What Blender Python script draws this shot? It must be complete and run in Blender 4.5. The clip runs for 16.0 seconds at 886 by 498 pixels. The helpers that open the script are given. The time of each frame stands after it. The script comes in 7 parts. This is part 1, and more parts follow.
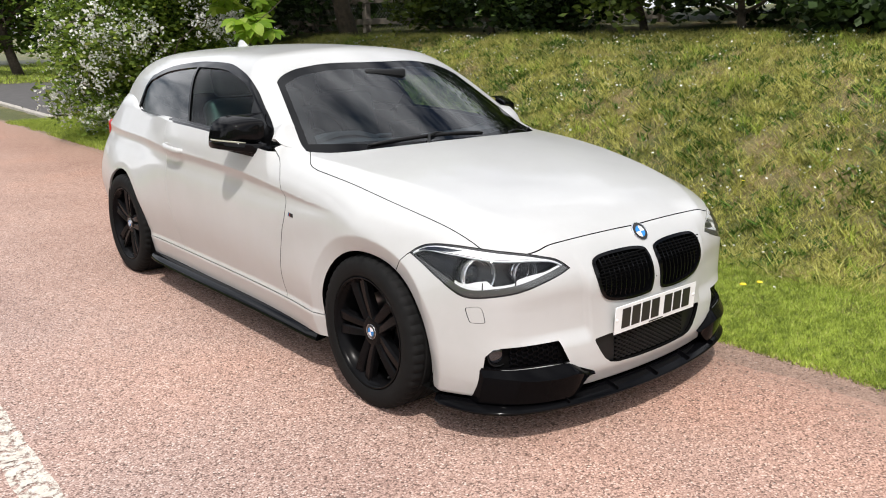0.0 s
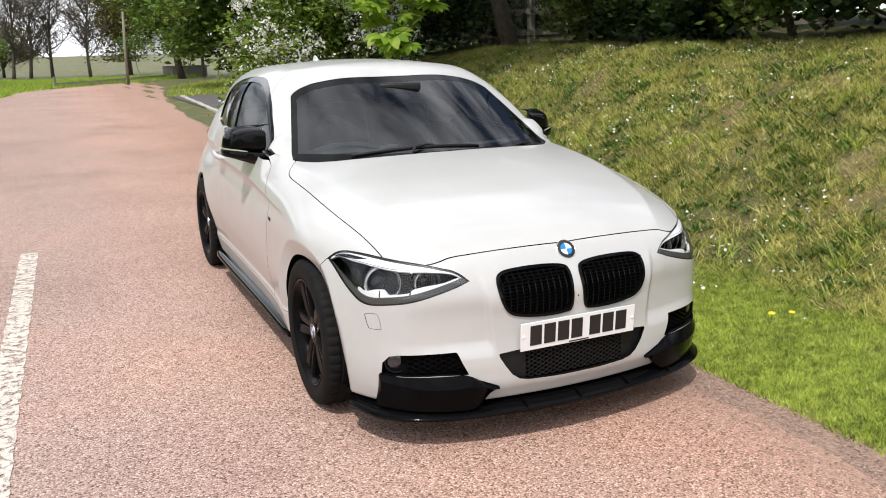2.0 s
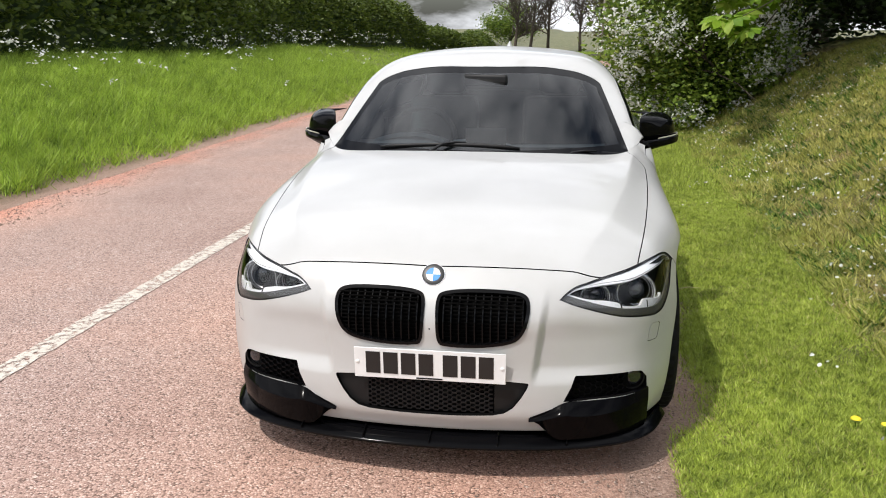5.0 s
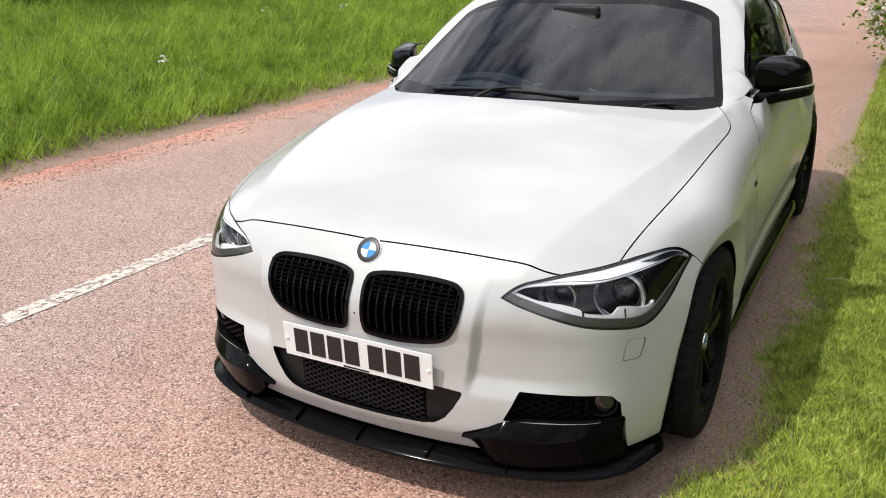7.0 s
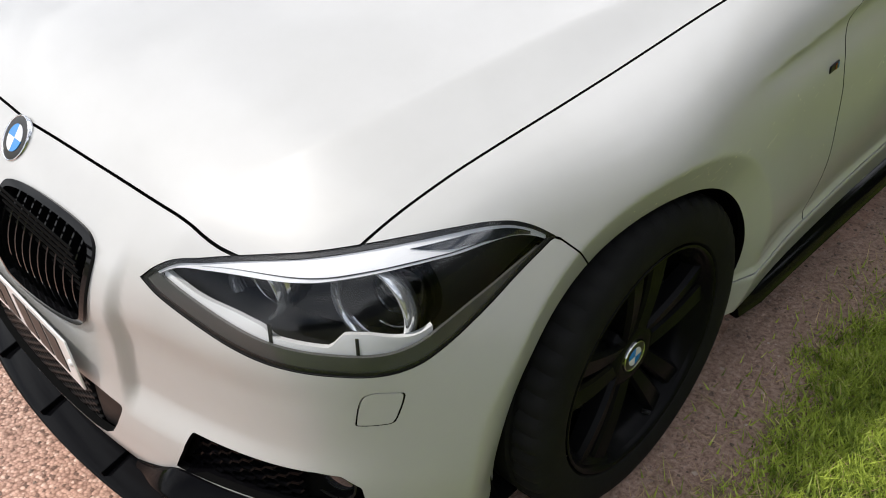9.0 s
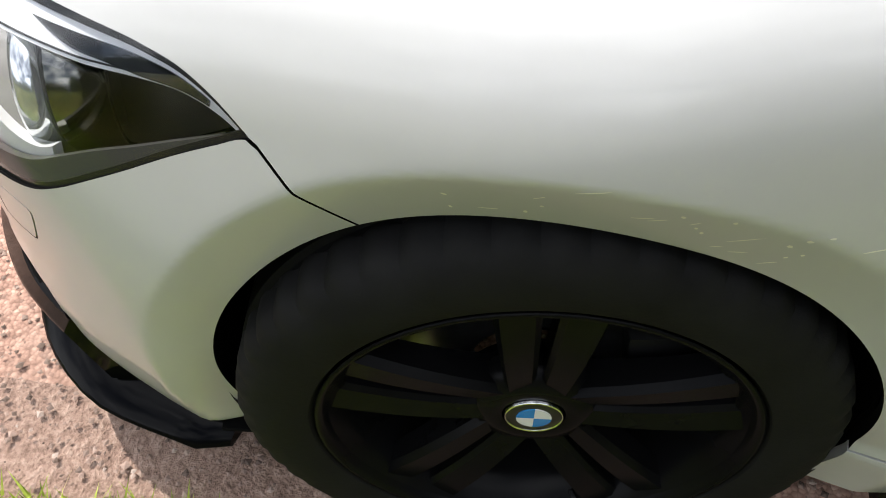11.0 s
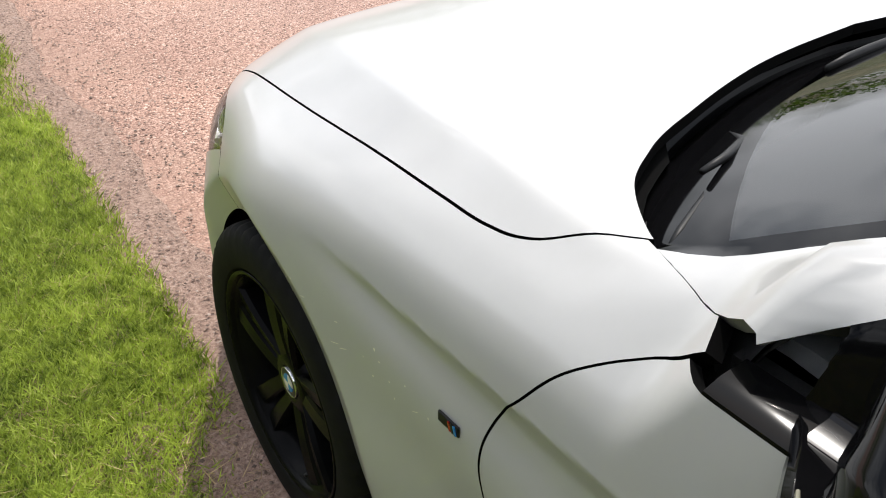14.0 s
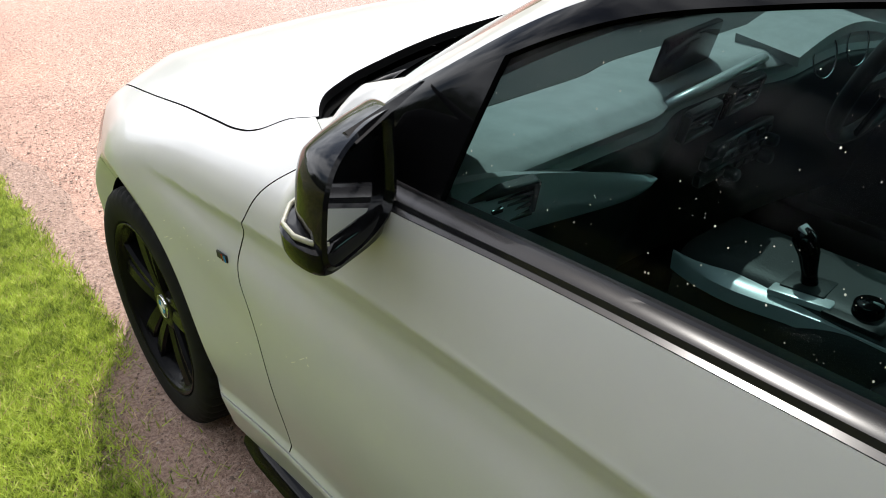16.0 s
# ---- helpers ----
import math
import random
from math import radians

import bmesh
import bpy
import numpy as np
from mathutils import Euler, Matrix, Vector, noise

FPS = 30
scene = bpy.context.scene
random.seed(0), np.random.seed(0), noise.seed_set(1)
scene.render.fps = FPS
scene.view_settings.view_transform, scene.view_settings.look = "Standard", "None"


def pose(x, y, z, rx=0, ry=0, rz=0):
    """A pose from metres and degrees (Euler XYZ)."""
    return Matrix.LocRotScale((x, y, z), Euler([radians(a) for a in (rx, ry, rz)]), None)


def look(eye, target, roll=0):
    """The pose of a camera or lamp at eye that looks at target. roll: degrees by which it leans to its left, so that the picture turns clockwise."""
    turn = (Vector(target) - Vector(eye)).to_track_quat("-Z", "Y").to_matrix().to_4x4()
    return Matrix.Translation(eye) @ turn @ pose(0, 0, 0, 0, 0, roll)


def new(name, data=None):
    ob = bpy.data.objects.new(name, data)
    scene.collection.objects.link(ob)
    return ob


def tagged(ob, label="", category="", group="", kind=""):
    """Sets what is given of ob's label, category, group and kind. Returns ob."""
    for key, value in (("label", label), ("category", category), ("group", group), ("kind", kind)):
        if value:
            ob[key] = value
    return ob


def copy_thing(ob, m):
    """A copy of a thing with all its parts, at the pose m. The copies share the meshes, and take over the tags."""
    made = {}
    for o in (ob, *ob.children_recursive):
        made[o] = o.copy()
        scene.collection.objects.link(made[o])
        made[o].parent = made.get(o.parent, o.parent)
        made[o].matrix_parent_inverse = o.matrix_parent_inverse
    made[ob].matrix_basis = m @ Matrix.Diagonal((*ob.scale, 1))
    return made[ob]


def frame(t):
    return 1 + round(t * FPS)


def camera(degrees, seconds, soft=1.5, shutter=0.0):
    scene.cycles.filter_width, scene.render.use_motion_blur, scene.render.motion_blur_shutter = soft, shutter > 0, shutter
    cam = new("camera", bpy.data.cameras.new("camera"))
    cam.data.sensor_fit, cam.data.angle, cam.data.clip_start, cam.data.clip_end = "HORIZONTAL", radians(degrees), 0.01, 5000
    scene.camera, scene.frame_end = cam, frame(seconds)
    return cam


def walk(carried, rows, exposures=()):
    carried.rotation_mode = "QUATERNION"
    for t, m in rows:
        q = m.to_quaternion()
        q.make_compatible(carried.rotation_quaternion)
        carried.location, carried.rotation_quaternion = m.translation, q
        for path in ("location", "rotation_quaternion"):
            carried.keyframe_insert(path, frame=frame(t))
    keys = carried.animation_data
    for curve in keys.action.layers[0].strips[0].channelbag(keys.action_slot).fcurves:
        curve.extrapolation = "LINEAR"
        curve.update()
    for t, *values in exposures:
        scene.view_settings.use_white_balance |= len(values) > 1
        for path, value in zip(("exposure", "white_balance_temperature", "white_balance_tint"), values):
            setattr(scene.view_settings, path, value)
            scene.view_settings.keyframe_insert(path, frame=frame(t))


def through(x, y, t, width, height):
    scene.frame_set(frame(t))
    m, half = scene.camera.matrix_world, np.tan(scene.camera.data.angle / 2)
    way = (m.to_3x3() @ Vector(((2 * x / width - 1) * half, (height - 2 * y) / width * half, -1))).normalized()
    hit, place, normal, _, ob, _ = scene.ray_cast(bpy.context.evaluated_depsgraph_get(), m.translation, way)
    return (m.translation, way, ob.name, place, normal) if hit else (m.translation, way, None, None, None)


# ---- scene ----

cam = camera(56.0, 16.0, 1.0)
PATH = [
    (0, (-2.659, -2.617, 1.475), (-1.415, -1.133, 0.976), -0.5),
    (0.5, (-2.537, -2.821, 1.476), (-1.363, -1.276, 0.989), -1.4),
    (1, (-2.367, -2.996, 1.475), (-1.29, -1.379, 1.002), -1.7),
    (1.5, (-2.069, -3.102, 1.469), (-1.118, -1.406, 1.003), -1.7),
    (2, (-1.735, -3.321, 1.486), (-0.93, -1.551, 1.015), -1.4),
    (2.5, (-1.373, -3.48, 1.517), (-0.729, -1.649, 1.032), -1.0),
    (3, (-0.973, -3.503, 1.515), (-0.503, -1.625, 1.014), -0.7),
    (3.5, (-0.581, -3.611, 1.514), (-0.286, -1.698, 1.011), -0.4),
    (4, (-0.251, -3.555, 1.519), (-0.142, -1.624, 1.011), -0.1),
    (4.2, (-0.126, -3.505, 1.525), (-0.09, -1.571, 1.018), 0.0),
    (6.5, (1.261, -2.87, 1.488), (0.429, -1.143, 0.915), -1.0),
    (7, (1.296, -2.551, 1.515), (0.381, -0.902, 0.851), -1.2),
    (7.5, (1.379, -2.234, 1.47), (0.375, -0.659, 0.755), -1.5),
    (8, (1.47, -1.847, 1.503), (0.422, -0.364, 0.665), -1.8),
    (8.5, (1.422, -1.437, 1.42), (0.311, -0.084, 0.453), -1.9),
    (9, (1.419, -1.04, 1.345), (0.241, 0.112, 0.211), -1.4),
    (9.5, (1.451, -0.649, 1.256), (0.227, 0.232, -0.058), -0.6),
    (10, (1.336, -0.359, 1.127), (0.118, 0.248, -0.338), 1.7),
    (10.2, (1.318, -0.302, 1.105), (0.085, 0.181, -0.394), 1.7),
    (12.5, (1.206, 0.4, 1.226), (0.172, -0.478, -0.244), 4.5),
    (13, (1.26, 0.588, 1.292), (0.261, -0.486, -0.068), 4.6),
    (13.5, (1.307, 0.826, 1.38), (0.335, -0.393, 0.127), 3.4),
    (14, (1.282, 1.084, 1.433), (0.327, -0.246, 0.285), 2.4),
    (14.5, (1.382, 1.357, 1.466), (0.414, -0.039, 0.41), 1.8),
    (15, (1.416, 1.585, 1.499), (0.432, 0.156, 0.504), 0.9),
    (15.5, (1.39, 1.791, 1.502), (0.371, 0.368, 0.534), -0.2),
    (16, (1.361, 1.833, 1.465), (0.3, 0.454, 0.478), -1.4),
]
EXPOSURE = [(0.0, 0.14), (4.0, 0.08), (7.0, 0.06), (9.0, 0.04), (9.5, 0.26), (10.0, 0.68), (12.5, 0.72), (13.0, 0.46), (13.5, 0.33), (14.0, 0.27), (14.5, 0.30), (16.0, 0.70)]
walk(cam, [(t, look(eye, target, roll)) for t, eye, target, roll in PATH], EXPOSURE)

# ---- daylight: high sun from the road side, bright broken cloud ----
SUN_EL, SUN_AZ = 59.0, 220.0
world = bpy.data.worlds.new("sky")
scene.world = world
world.use_nodes = True
wn, wl = world.node_tree.nodes, world.node_tree.links
wn.clear()
sky = wn.new("ShaderNodeTexSky")
sky.sky_type, sky.sun_disc = "NISHITA", False
sky.sun_elevation, sky.sun_rotation = radians(SUN_EL), radians(SUN_AZ)
sky.air_density, sky.dust_density, sky.ozone_density = 1.0, 3.0, 1.0
tc = wn.new("ShaderNodeTexCoord")
mp = wn.new("ShaderNodeMapping")
mp.inputs["Scale"].default_value = (1.0, 1.0, 2.6)
cl = wn.new("ShaderNodeTexNoise")
cl.inputs["Scale"].default_value, cl.inputs["Detail"].default_value, cl.inputs["Roughness"].default_value = 2.4, 7.0, 0.6
cr = wn.new("ShaderNodeValToRGB")
cr.color_ramp.elements[0].position, cr.color_ramp.elements[1].position = 0.40, 0.60
cc = wn.new("ShaderNodeMixRGB")
cc.inputs["Color2"].default_value = (19.2, 19.6, 20.6, 1)
bg = wn.new("ShaderNodeBackground")
bg.inputs["Strength"].default_value = 0.086
wo = wn.new("ShaderNodeOutputWorld")
wl.new(tc.outputs["Generated"], mp.inputs["Vector"])
wl.new(mp.outputs["Vector"], cl.inputs["Vector"])
wl.new(cl.outputs["Fac"], cr.inputs["Fac"])
wl.new(cr.outputs["Color"], cc.inputs["Fac"])
wl.new(sky.outputs["Color"], cc.inputs["Color1"])
wl.new(cc.outputs["Color"], bg.inputs["Color"])
wl.new(bg.outputs["Background"], wo.inputs["Surface"])
sun = new("sun", bpy.data.lights.new("sun", "SUN"))
sun.data.energy, sun.data.angle, sun.data.color = 3.1, radians(0.8), (1.0, 0.955, 0.895)
_a, _e = radians(SUN_AZ), radians(SUN_EL)
sun_dir = Vector((math.sin(_a) * math.cos(_e), math.cos(_a) * math.cos(_e), math.sin(_e)))
sun.matrix_world = look(sun_dir * 60, (0, 0, 0))


# ---- materials ----
def principled(name, color, rough=0.5, metal=0.0, coat=0.0, spec=0.5):
    m = bpy.data.materials.new(name)
    m.use_nodes = True
    p = m.node_tree.nodes["Principled BSDF"]
    p.inputs["Base Color"].default_value = (*color, 1)
    p.inputs["Roughness"].default_value = rough
    p.inputs["Metallic"].default_value = metal
    p.inputs["Specular IOR Level"].default_value = spec
    p.inputs["Coat Weight"].default_value = coat
    p.inputs["Coat Roughness"].default_value = 0.03
    return m, m.node_tree.nodes, m.node_tree.links, p


def noise_node(nt, scale, detail=4.0, rough=0.6, vec=None):
    n = nt.nodes.new("ShaderNodeTexNoise")
    n.inputs["Scale"].default_value, n.inputs["Detail"].default_value, n.inputs["Roughness"].default_value = scale, detail, rough
    if vec is not None:
        nt.links.new(vec, n.inputs["Vector"])
    return n


def ramp(nt, fac, stops):
    r = nt.nodes.new("ShaderNodeValToRGB")
    while len(r.color_ramp.elements) < len(stops):
        r.color_ramp.elements.new(0.5)
    for e, (p, c) in zip(r.color_ramp.elements, stops):
        e.position, e.color = p, (*c, 1)
    nt.links.new(fac, r.inputs["Fac"])
    return r


def coords(nt):
    return nt.nodes.new("ShaderNodeTexCoord").outputs["Object"]


def mixed(nt, fac, a, b, mode="MIX"):
    n = nt.nodes.new("ShaderNodeMixRGB")
    n.blend_type = mode
    for s, v in (("Fac", fac), ("Color1", a), ("Color2", b)):
        if isinstance(v, bpy.types.NodeSocket):
            nt.links.new(v, n.inputs[s])
        else:
            n.inputs[s].default_value = v if s == "Fac" else (*v, 1)
    return n.outputs["Color"]


def bumped(nt, p, height, strength, dist):
    b = nt.nodes.new("ShaderNodeBump")
    b.inputs["Strength"].default_value, b.inputs["Distance"].default_value = strength, dist
    nt.links.new(height, b.inputs["Height"])
    nt.links.new(b.outputs["Normal"], p.inputs["Normal"])


def plain(name, color, rough=0.5, metal=0.0, coat=0.0, var=0.12, scale=9.0, bump=0.0, bscale=300.0, spec=0.5):
    """A material with soft mottling, uneven gloss and an optional fine grain."""
    m, n, l, p = principled(name, color, rough, metal, coat, spec)
    nt = m.node_tree
    c = coords(nt)
    big = noise_node(nt, scale, 5, 0.6, c)
    r = ramp(nt, big.outputs["Fac"], [(0.3, tuple(v * (1 - var) for v in color)), (0.7, tuple(min(1, v * (1 + var)) for v in color))])
    l.new(r.outputs["Color"], p.inputs["Base Color"])
    rr = n.new("ShaderNodeMapRange")
    rr.inputs["To Min"].default_value, rr.inputs["To Max"].default_value = max(0.02, rough * 0.85), min(1, rough * 1.2)
    l.new(big.outputs["Fac"], rr.inputs["Value"])
    l.new(rr.outputs["Result"], p.inputs["Roughness"])
    if bump:
        fine = noise_node(nt, bscale, 3, 0.7, c)
        bumped(nt, p, fine.outputs["Fac"], bump, 0.002)
    return m


def glassy(name, tint, through, ior=1.5):
    """Thin glass: see-through tint with a mirror film on it."""
    m = bpy.data.materials.new(name)
    m.use_nodes = True
    nt = m.node_tree
    nt.nodes.clear()
    tr = nt.nodes.new("ShaderNodeBsdfTransparent")
    tr.inputs["Color"].default_value = (*[v * through for v in tint], 1)
    gl = nt.nodes.new("ShaderNodeBsdfGlossy")
    gl.inputs["Roughness"].default_value = 0.02
    fr = nt.nodes.new("ShaderNodeFresnel")
    fr.inputs["IOR"].default_value = ior
    mx = nt.nodes.new("ShaderNodeMixShader")
    out = nt.nodes.new("ShaderNodeOutputMaterial")
    nt.links.new(fr.outputs["Fac"], mx.inputs["Fac"])
    nt.links.new(tr.outputs["BSDF"], mx.inputs[1])
    nt.links.new(gl.outputs["BSDF"], mx.inputs[2])
    nt.links.new(mx.outputs["Shader"], out.inputs["Surface"])
    return m


def paint_material():
    m, n, l, p = principled("white_paint", (0.53, 0.53, 0.522), 0.35, 0.0, 0.6)
    nt = m.node_tree
    c = coords(nt)
    dirt = noise_node(nt, 3.0, 8, 0.65, c)
    r = ramp(nt, dirt.outputs["Fac"], [(0.3, (0.447, 0.447, 0.437)), (0.65, (0.48, 0.48, 0.475))])
    l.new(r.outputs["Color"], p.inputs["Base Color"])
    p.inputs["Coat Roughness"].default_value = 0.05
    return m


WHITE = paint_material()
BLACK = plain("gloss_black", (0.003, 0.003, 0.0034), 0.06, 0, 0.0, 0.1, 4, spec=0.14)
TRIMBLACK = plain("black_body_trim", (0.0025, 0.0025, 0.003), 0.10, 0, 0.0, 0.1, 4, spec=0.06)
SATIN = plain("satin_black_plastic", (0.009, 0.009, 0.0095), 0.45, 0, 0, 0.2, 12, 0.04, 300, 0.25)
WHEELBLACK = plain("satin_black_alloy", (0.0045, 0.0045, 0.005), 0.24, 0.0, 0.0, 0.2, 20, spec=0.06)
RUBBER = plain("tyre_rubber", (0.010, 0.010, 0.010), 0.7, 0, 0, 0.25, 18, 0.25, 120, 0.1)
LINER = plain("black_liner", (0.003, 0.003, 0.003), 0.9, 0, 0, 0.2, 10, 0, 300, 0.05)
CHROME = plain("satin_chrome", (0.75, 0.76, 0.78), 0.16, 1.0, 0, 0.05, 10)
SILVER = plain("silver_lamp_trim", (0.90, 0.91, 0.92), 0.30, 0.0, 0.4, 0.04, 10)
DARKLAMP = plain("dark_lamp_housing", (0.014, 0.014, 0.015), 0.42, 0, 0.0, 0.2, 20)
BRAKE = plain("brake_disc_steel", (0.30, 0.30, 0.31), 0.38, 1.0, 0, 0.2, 30)
GLASS = glassy("window_glass", (0.70, 1.0, 0.93), 0.99, 1.17)
PRIVACY = glassy("privacy_glass", (0.9, 0.95, 1.0), 0.22, 1.6)
SCREEN = glassy("windscreen_glass", (0.80, 0.93, 1.0), 0.32, 1.62)
LENS = glassy("lamp_lens", (0.97, 0.98, 1.0), 0.95, 1.45)
MIRROR = principled("mirror_glass", (0.85, 0.87, 0.88), 0.02, 1.0)[0]
PLATE = plain("plate_white", (0.78, 0.79, 0.79), 0.35, 0, 0.3, 0.03, 20)
INK = plain("plate_black", (0.012, 0.012, 0.012), 0.4)
BLUE = plain("badge_blue", (0.02, 0.22, 0.60), 0.2, 0, 0.5, 0.05)
BADGEWHITE = plain("badge_white", (0.72, 0.74, 0.76), 0.2, 0, 0.5, 0.05)
# near-black plastic, paled in colour for the daylight on its top
LITDASH = plain("lit_dash_plastic", (0.40, 0.405, 0.41), 0.6, 0, 0, 0.12, 20, 0.12, 400)
DASHTRIM = plain("silver_dash_trim", (0.50, 0.52, 0.53), 0.32, 0.3, 0, 0.08, 10)
MOULDING = plain("dark_satin_moulding", (0.010, 0.010, 0.011), 0.2, 0.0, 0.0, 0.1, 10, spec=0.30)
VENTGREY = plain("grey_black_plastic", (0.045, 0.046, 0.048), 0.32, 0, 0, 0.2, 12, 0.03, 300, 0.5)
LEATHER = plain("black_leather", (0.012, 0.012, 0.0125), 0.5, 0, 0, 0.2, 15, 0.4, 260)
REDLAMP = plain("red_lamp", (0.35, 0.01, 0.012), 0.12, 0, 0.5, 0.1)


# ---- mesh tools ----
def smax(a, b, k):
    h = np.clip(k - np.abs(a - b), 0, None) / k
    return np.maximum(a, b) + h * h * k * 0.25


def step(a, b, v):
    q = np.clip((v - a) / (b - a), 0, 1)
    return q * q * (3 - 2 * q)


def curve(xs, ys):
    """A smooth curve through a few stations, running straight on past its ends."""
    xs, ys = np.array(xs, float), np.array(ys, float)
    h = np.diff(xs)
    d = np.diff(ys) / h
    m = np.concatenate(([d[0]], (d[:-1] * h[1:] + d[1:] * h[:-1]) / (h[1:] + h[:-1]), [d[-1]]))

    def f(v):
        v = np.asarray(v, float)
        i = np.clip(np.searchsorted(xs, v) - 1, 0, len(xs) - 2)
        w = h[i]
        q = (np.clip(v, xs[0], xs[-1]) - xs[i]) / w
        r = ys[i] * (1 + 2 * q) * (1 - q) ** 2 + ys[i + 1] * q * q * (3 - 2 * q) + w * m[i] * q * (1 - q) ** 2 + w * m[i + 1] * q * q * (q - 1)
        return r + np.where(v < xs[0], (v - xs[0]) * m[0], 0) + np.where(v > xs[-1], (v - xs[-1]) * m[-1], 0)

    return f


def loop_of(points, per=8):
    """A closed, smooth outline through a few corner points."""
    p = np.array(points, float)
    out = []
    n = len(p)
    for i in range(n):
        a, b, c, d = p[i - 1], p[i], p[(i + 1) % n], p[(i + 2) % n]
        for k in range(per):
            q = k / per
            out.append(0.5 * (2 * b + (c - a) * q + (2 * a - 5 * b + 4 * c - d) * q * q + (3 * b - a - 3 * c + d) * q ** 3))
    return np.array(out)


def inside(poly, u, v):
    """Signed distance to a closed outline: positive inside."""
    best = np.full(u.shape, 1e9)
    odd = np.zeros(u.shape, bool)
    for a, b in zip(poly, np.roll(poly, -1, 0)):
        e = b - a
        q = np.clip(((u - a[0]) * e[0] + (v - a[1]) * e[1]) / (e @ e + 1e-12), 0, 1)
        best = np.minimum(best, np.hypot(u - a[0] - q * e[0], v - a[1] - q * e[1]))
        cross = (a[1] > v) != (b[1] > v)
        with np.errstate(divide="ignore", invalid="ignore"):
            odd ^= cross & (u < a[0] + (v - a[1]) * e[0] / (e[1] if abs(e[1]) > 1e-12 else 1e-12))
    return np.where(odd, best, -best)


def split(m, g):
    """Cut a shell (places, normals, triangles) along g = 0 into its parts where g > 0 and g < 0."""
    v, n, t = m
    if len(t) == 0:
        return m, m
    s = g(v[:, 0], v[:, 1], v[:, 2])
    s = np.where(np.abs(s) < 1e-8, 1e-8, s)
    pos = s[t] > 0
    c = pos.sum(1)
    out = {True: [t[c == 3]], False: [t[c == 0]]}
    new_v, new_n, base = [v], [n], len(v)
    mixed_rows = (c == 1) | (c == 2)
    if mixed_rows.any():
        tm, pm, cm = t[mixed_rows], pos[mixed_rows], c[mixed_rows]
        lone = np.where(cm == 1, np.argmax(pm, 1), np.argmin(pm, 1))
        r = np.arange(len(tm))
        a, b, d = tm[r, lone], tm[r, (lone + 1) % 3], tm[r, (lone + 2) % 3]
        e = np.concatenate((np.stack((a, b), 1), np.stack((a, d), 1)))
        e.sort(axis=1)
        u, inv = np.unique(e, axis=0, return_inverse=True)
        inv = inv.reshape(-1)
        s0, s1 = s[u[:, 0]], s[u[:, 1]]
        w = (s0 / (s0 - s1))[:, None]
        new_v.append(v[u[:, 0]] * (1 - w) + v[u[:, 1]] * w)
        nn = n[u[:, 0]] * (1 - w) + n[u[:, 1]] * w
        new_n.append(nn / (np.linalg.norm(nn, axis=1)[:, None] + 1e-12))
        p, q = base + inv[: len(tm)], base + inv[len(tm):]
        one = np.stack((a, p, q), 1)
        two = np.concatenate((np.stack((p, b, d), 1), np.stack((p, d, q), 1)))
        lp = cm == 1
        out[True].append(one[lp])
        out[False].append(one[~lp])
        lp2 = np.concatenate((lp, lp))
        out[False].append(two[lp2])
        out[True].append(two[~lp2])
    v, n = np.concatenate(new_v), np.concatenate(new_n)
    return tuple(tidy((v, n, np.concatenate(out[k]))) for k in (True, False))


def tidy(m):
    v, n, t = m
    used = np.zeros(len(v), bool)
    used[t.reshape(-1)] = True
    idx = np.cumsum(used) - 1
    return v[used], n[used], idx[t]


def keep(m, *gs):
    for g in gs:
        m = split(m, g)[0]
    return m


def without(m, *gs):
    """The shell outside the region where all gs are positive."""
    left = []
    for g in gs:
        m, o = split(m, g)
        left.append(o)
    return join(*left)


def join(*ms):
    ms = [m for m in ms if len(m[2])]
    off, vs, ns, ts = 0, [], [], []
    for v, n, t in ms:
        vs.append(v)
        ns.append(n)
        ts.append(t + off)
        off += len(v)
    return np.concatenate(vs), np.concatenate(ns), np.concatenate(ts)


def mirrored(m):
    f = np.array((-1.0, 1.0, 1.0))
    return m[0] * f, m[1] * f, m[2][:, ::-1]


def pushed(m, d):
    return m[0] + m[1] * d, m[1], m[2]


def moved(m, vec):
    return m[0] + np.array(vec), m[1], m[2]


def weld(m):
    key = np.round(m[0] * 20000).astype(np.int64)
    _, first, inv = np.unique(key, axis=0, return_index=True, return_inverse=True)
    t = inv.reshape(-1)[m[2]]
    t = t[(t[:, 0] != t[:, 1]) & (t[:, 1] != t[:, 2]) & (t[:, 0] != t[:, 2])]
    return m[0][first], m[1][first], t


def rimmed(m, depth, vec=None):
    """Adds the turned-in edge of a panel along its open border."""
    v, n, t = m = weld(m)
    e = np.concatenate((t[:, (0, 1)], t[:, (1, 2)], t[:, (2, 0)]))
    k = np.sort(e, 1)
    _, inv, cnt = np.unique(k, axis=0, return_inverse=True, return_counts=True)
    e = e[cnt[inv.reshape(-1)] == 1]
    e = e[(np.abs(v[e[:, 0], 0]) > 1e-4) | (np.abs(v[e[:, 1], 0]) > 1e-4)]
    a, b = v[e[:, 0]], v[e[:, 1]]
    da = -n[e[:, 0]] * depth if vec is None else np.tile(np.array(vec) * depth, (len(e), 1))
    db = -n[e[:, 1]] * depth if vec is None else da
    fn = np.cross(b - a, -da)
    fn = -fn / (np.linalg.norm(fn, axis=1)[:, None] + 1e-12)
    fn = -fn
    q = len(e)
    i = np.arange(q)
    vs = np.concatenate((a, b, b + db, a + da))
    ns = np.concatenate((fn, fn, fn, fn))
    ts = np.concatenate((np.stack((i + q, i, i + 3 * q), 1), np.stack((i + q, i + 3 * q, i + 2 * q), 1)))
    return join(m, (vs, ns, ts))


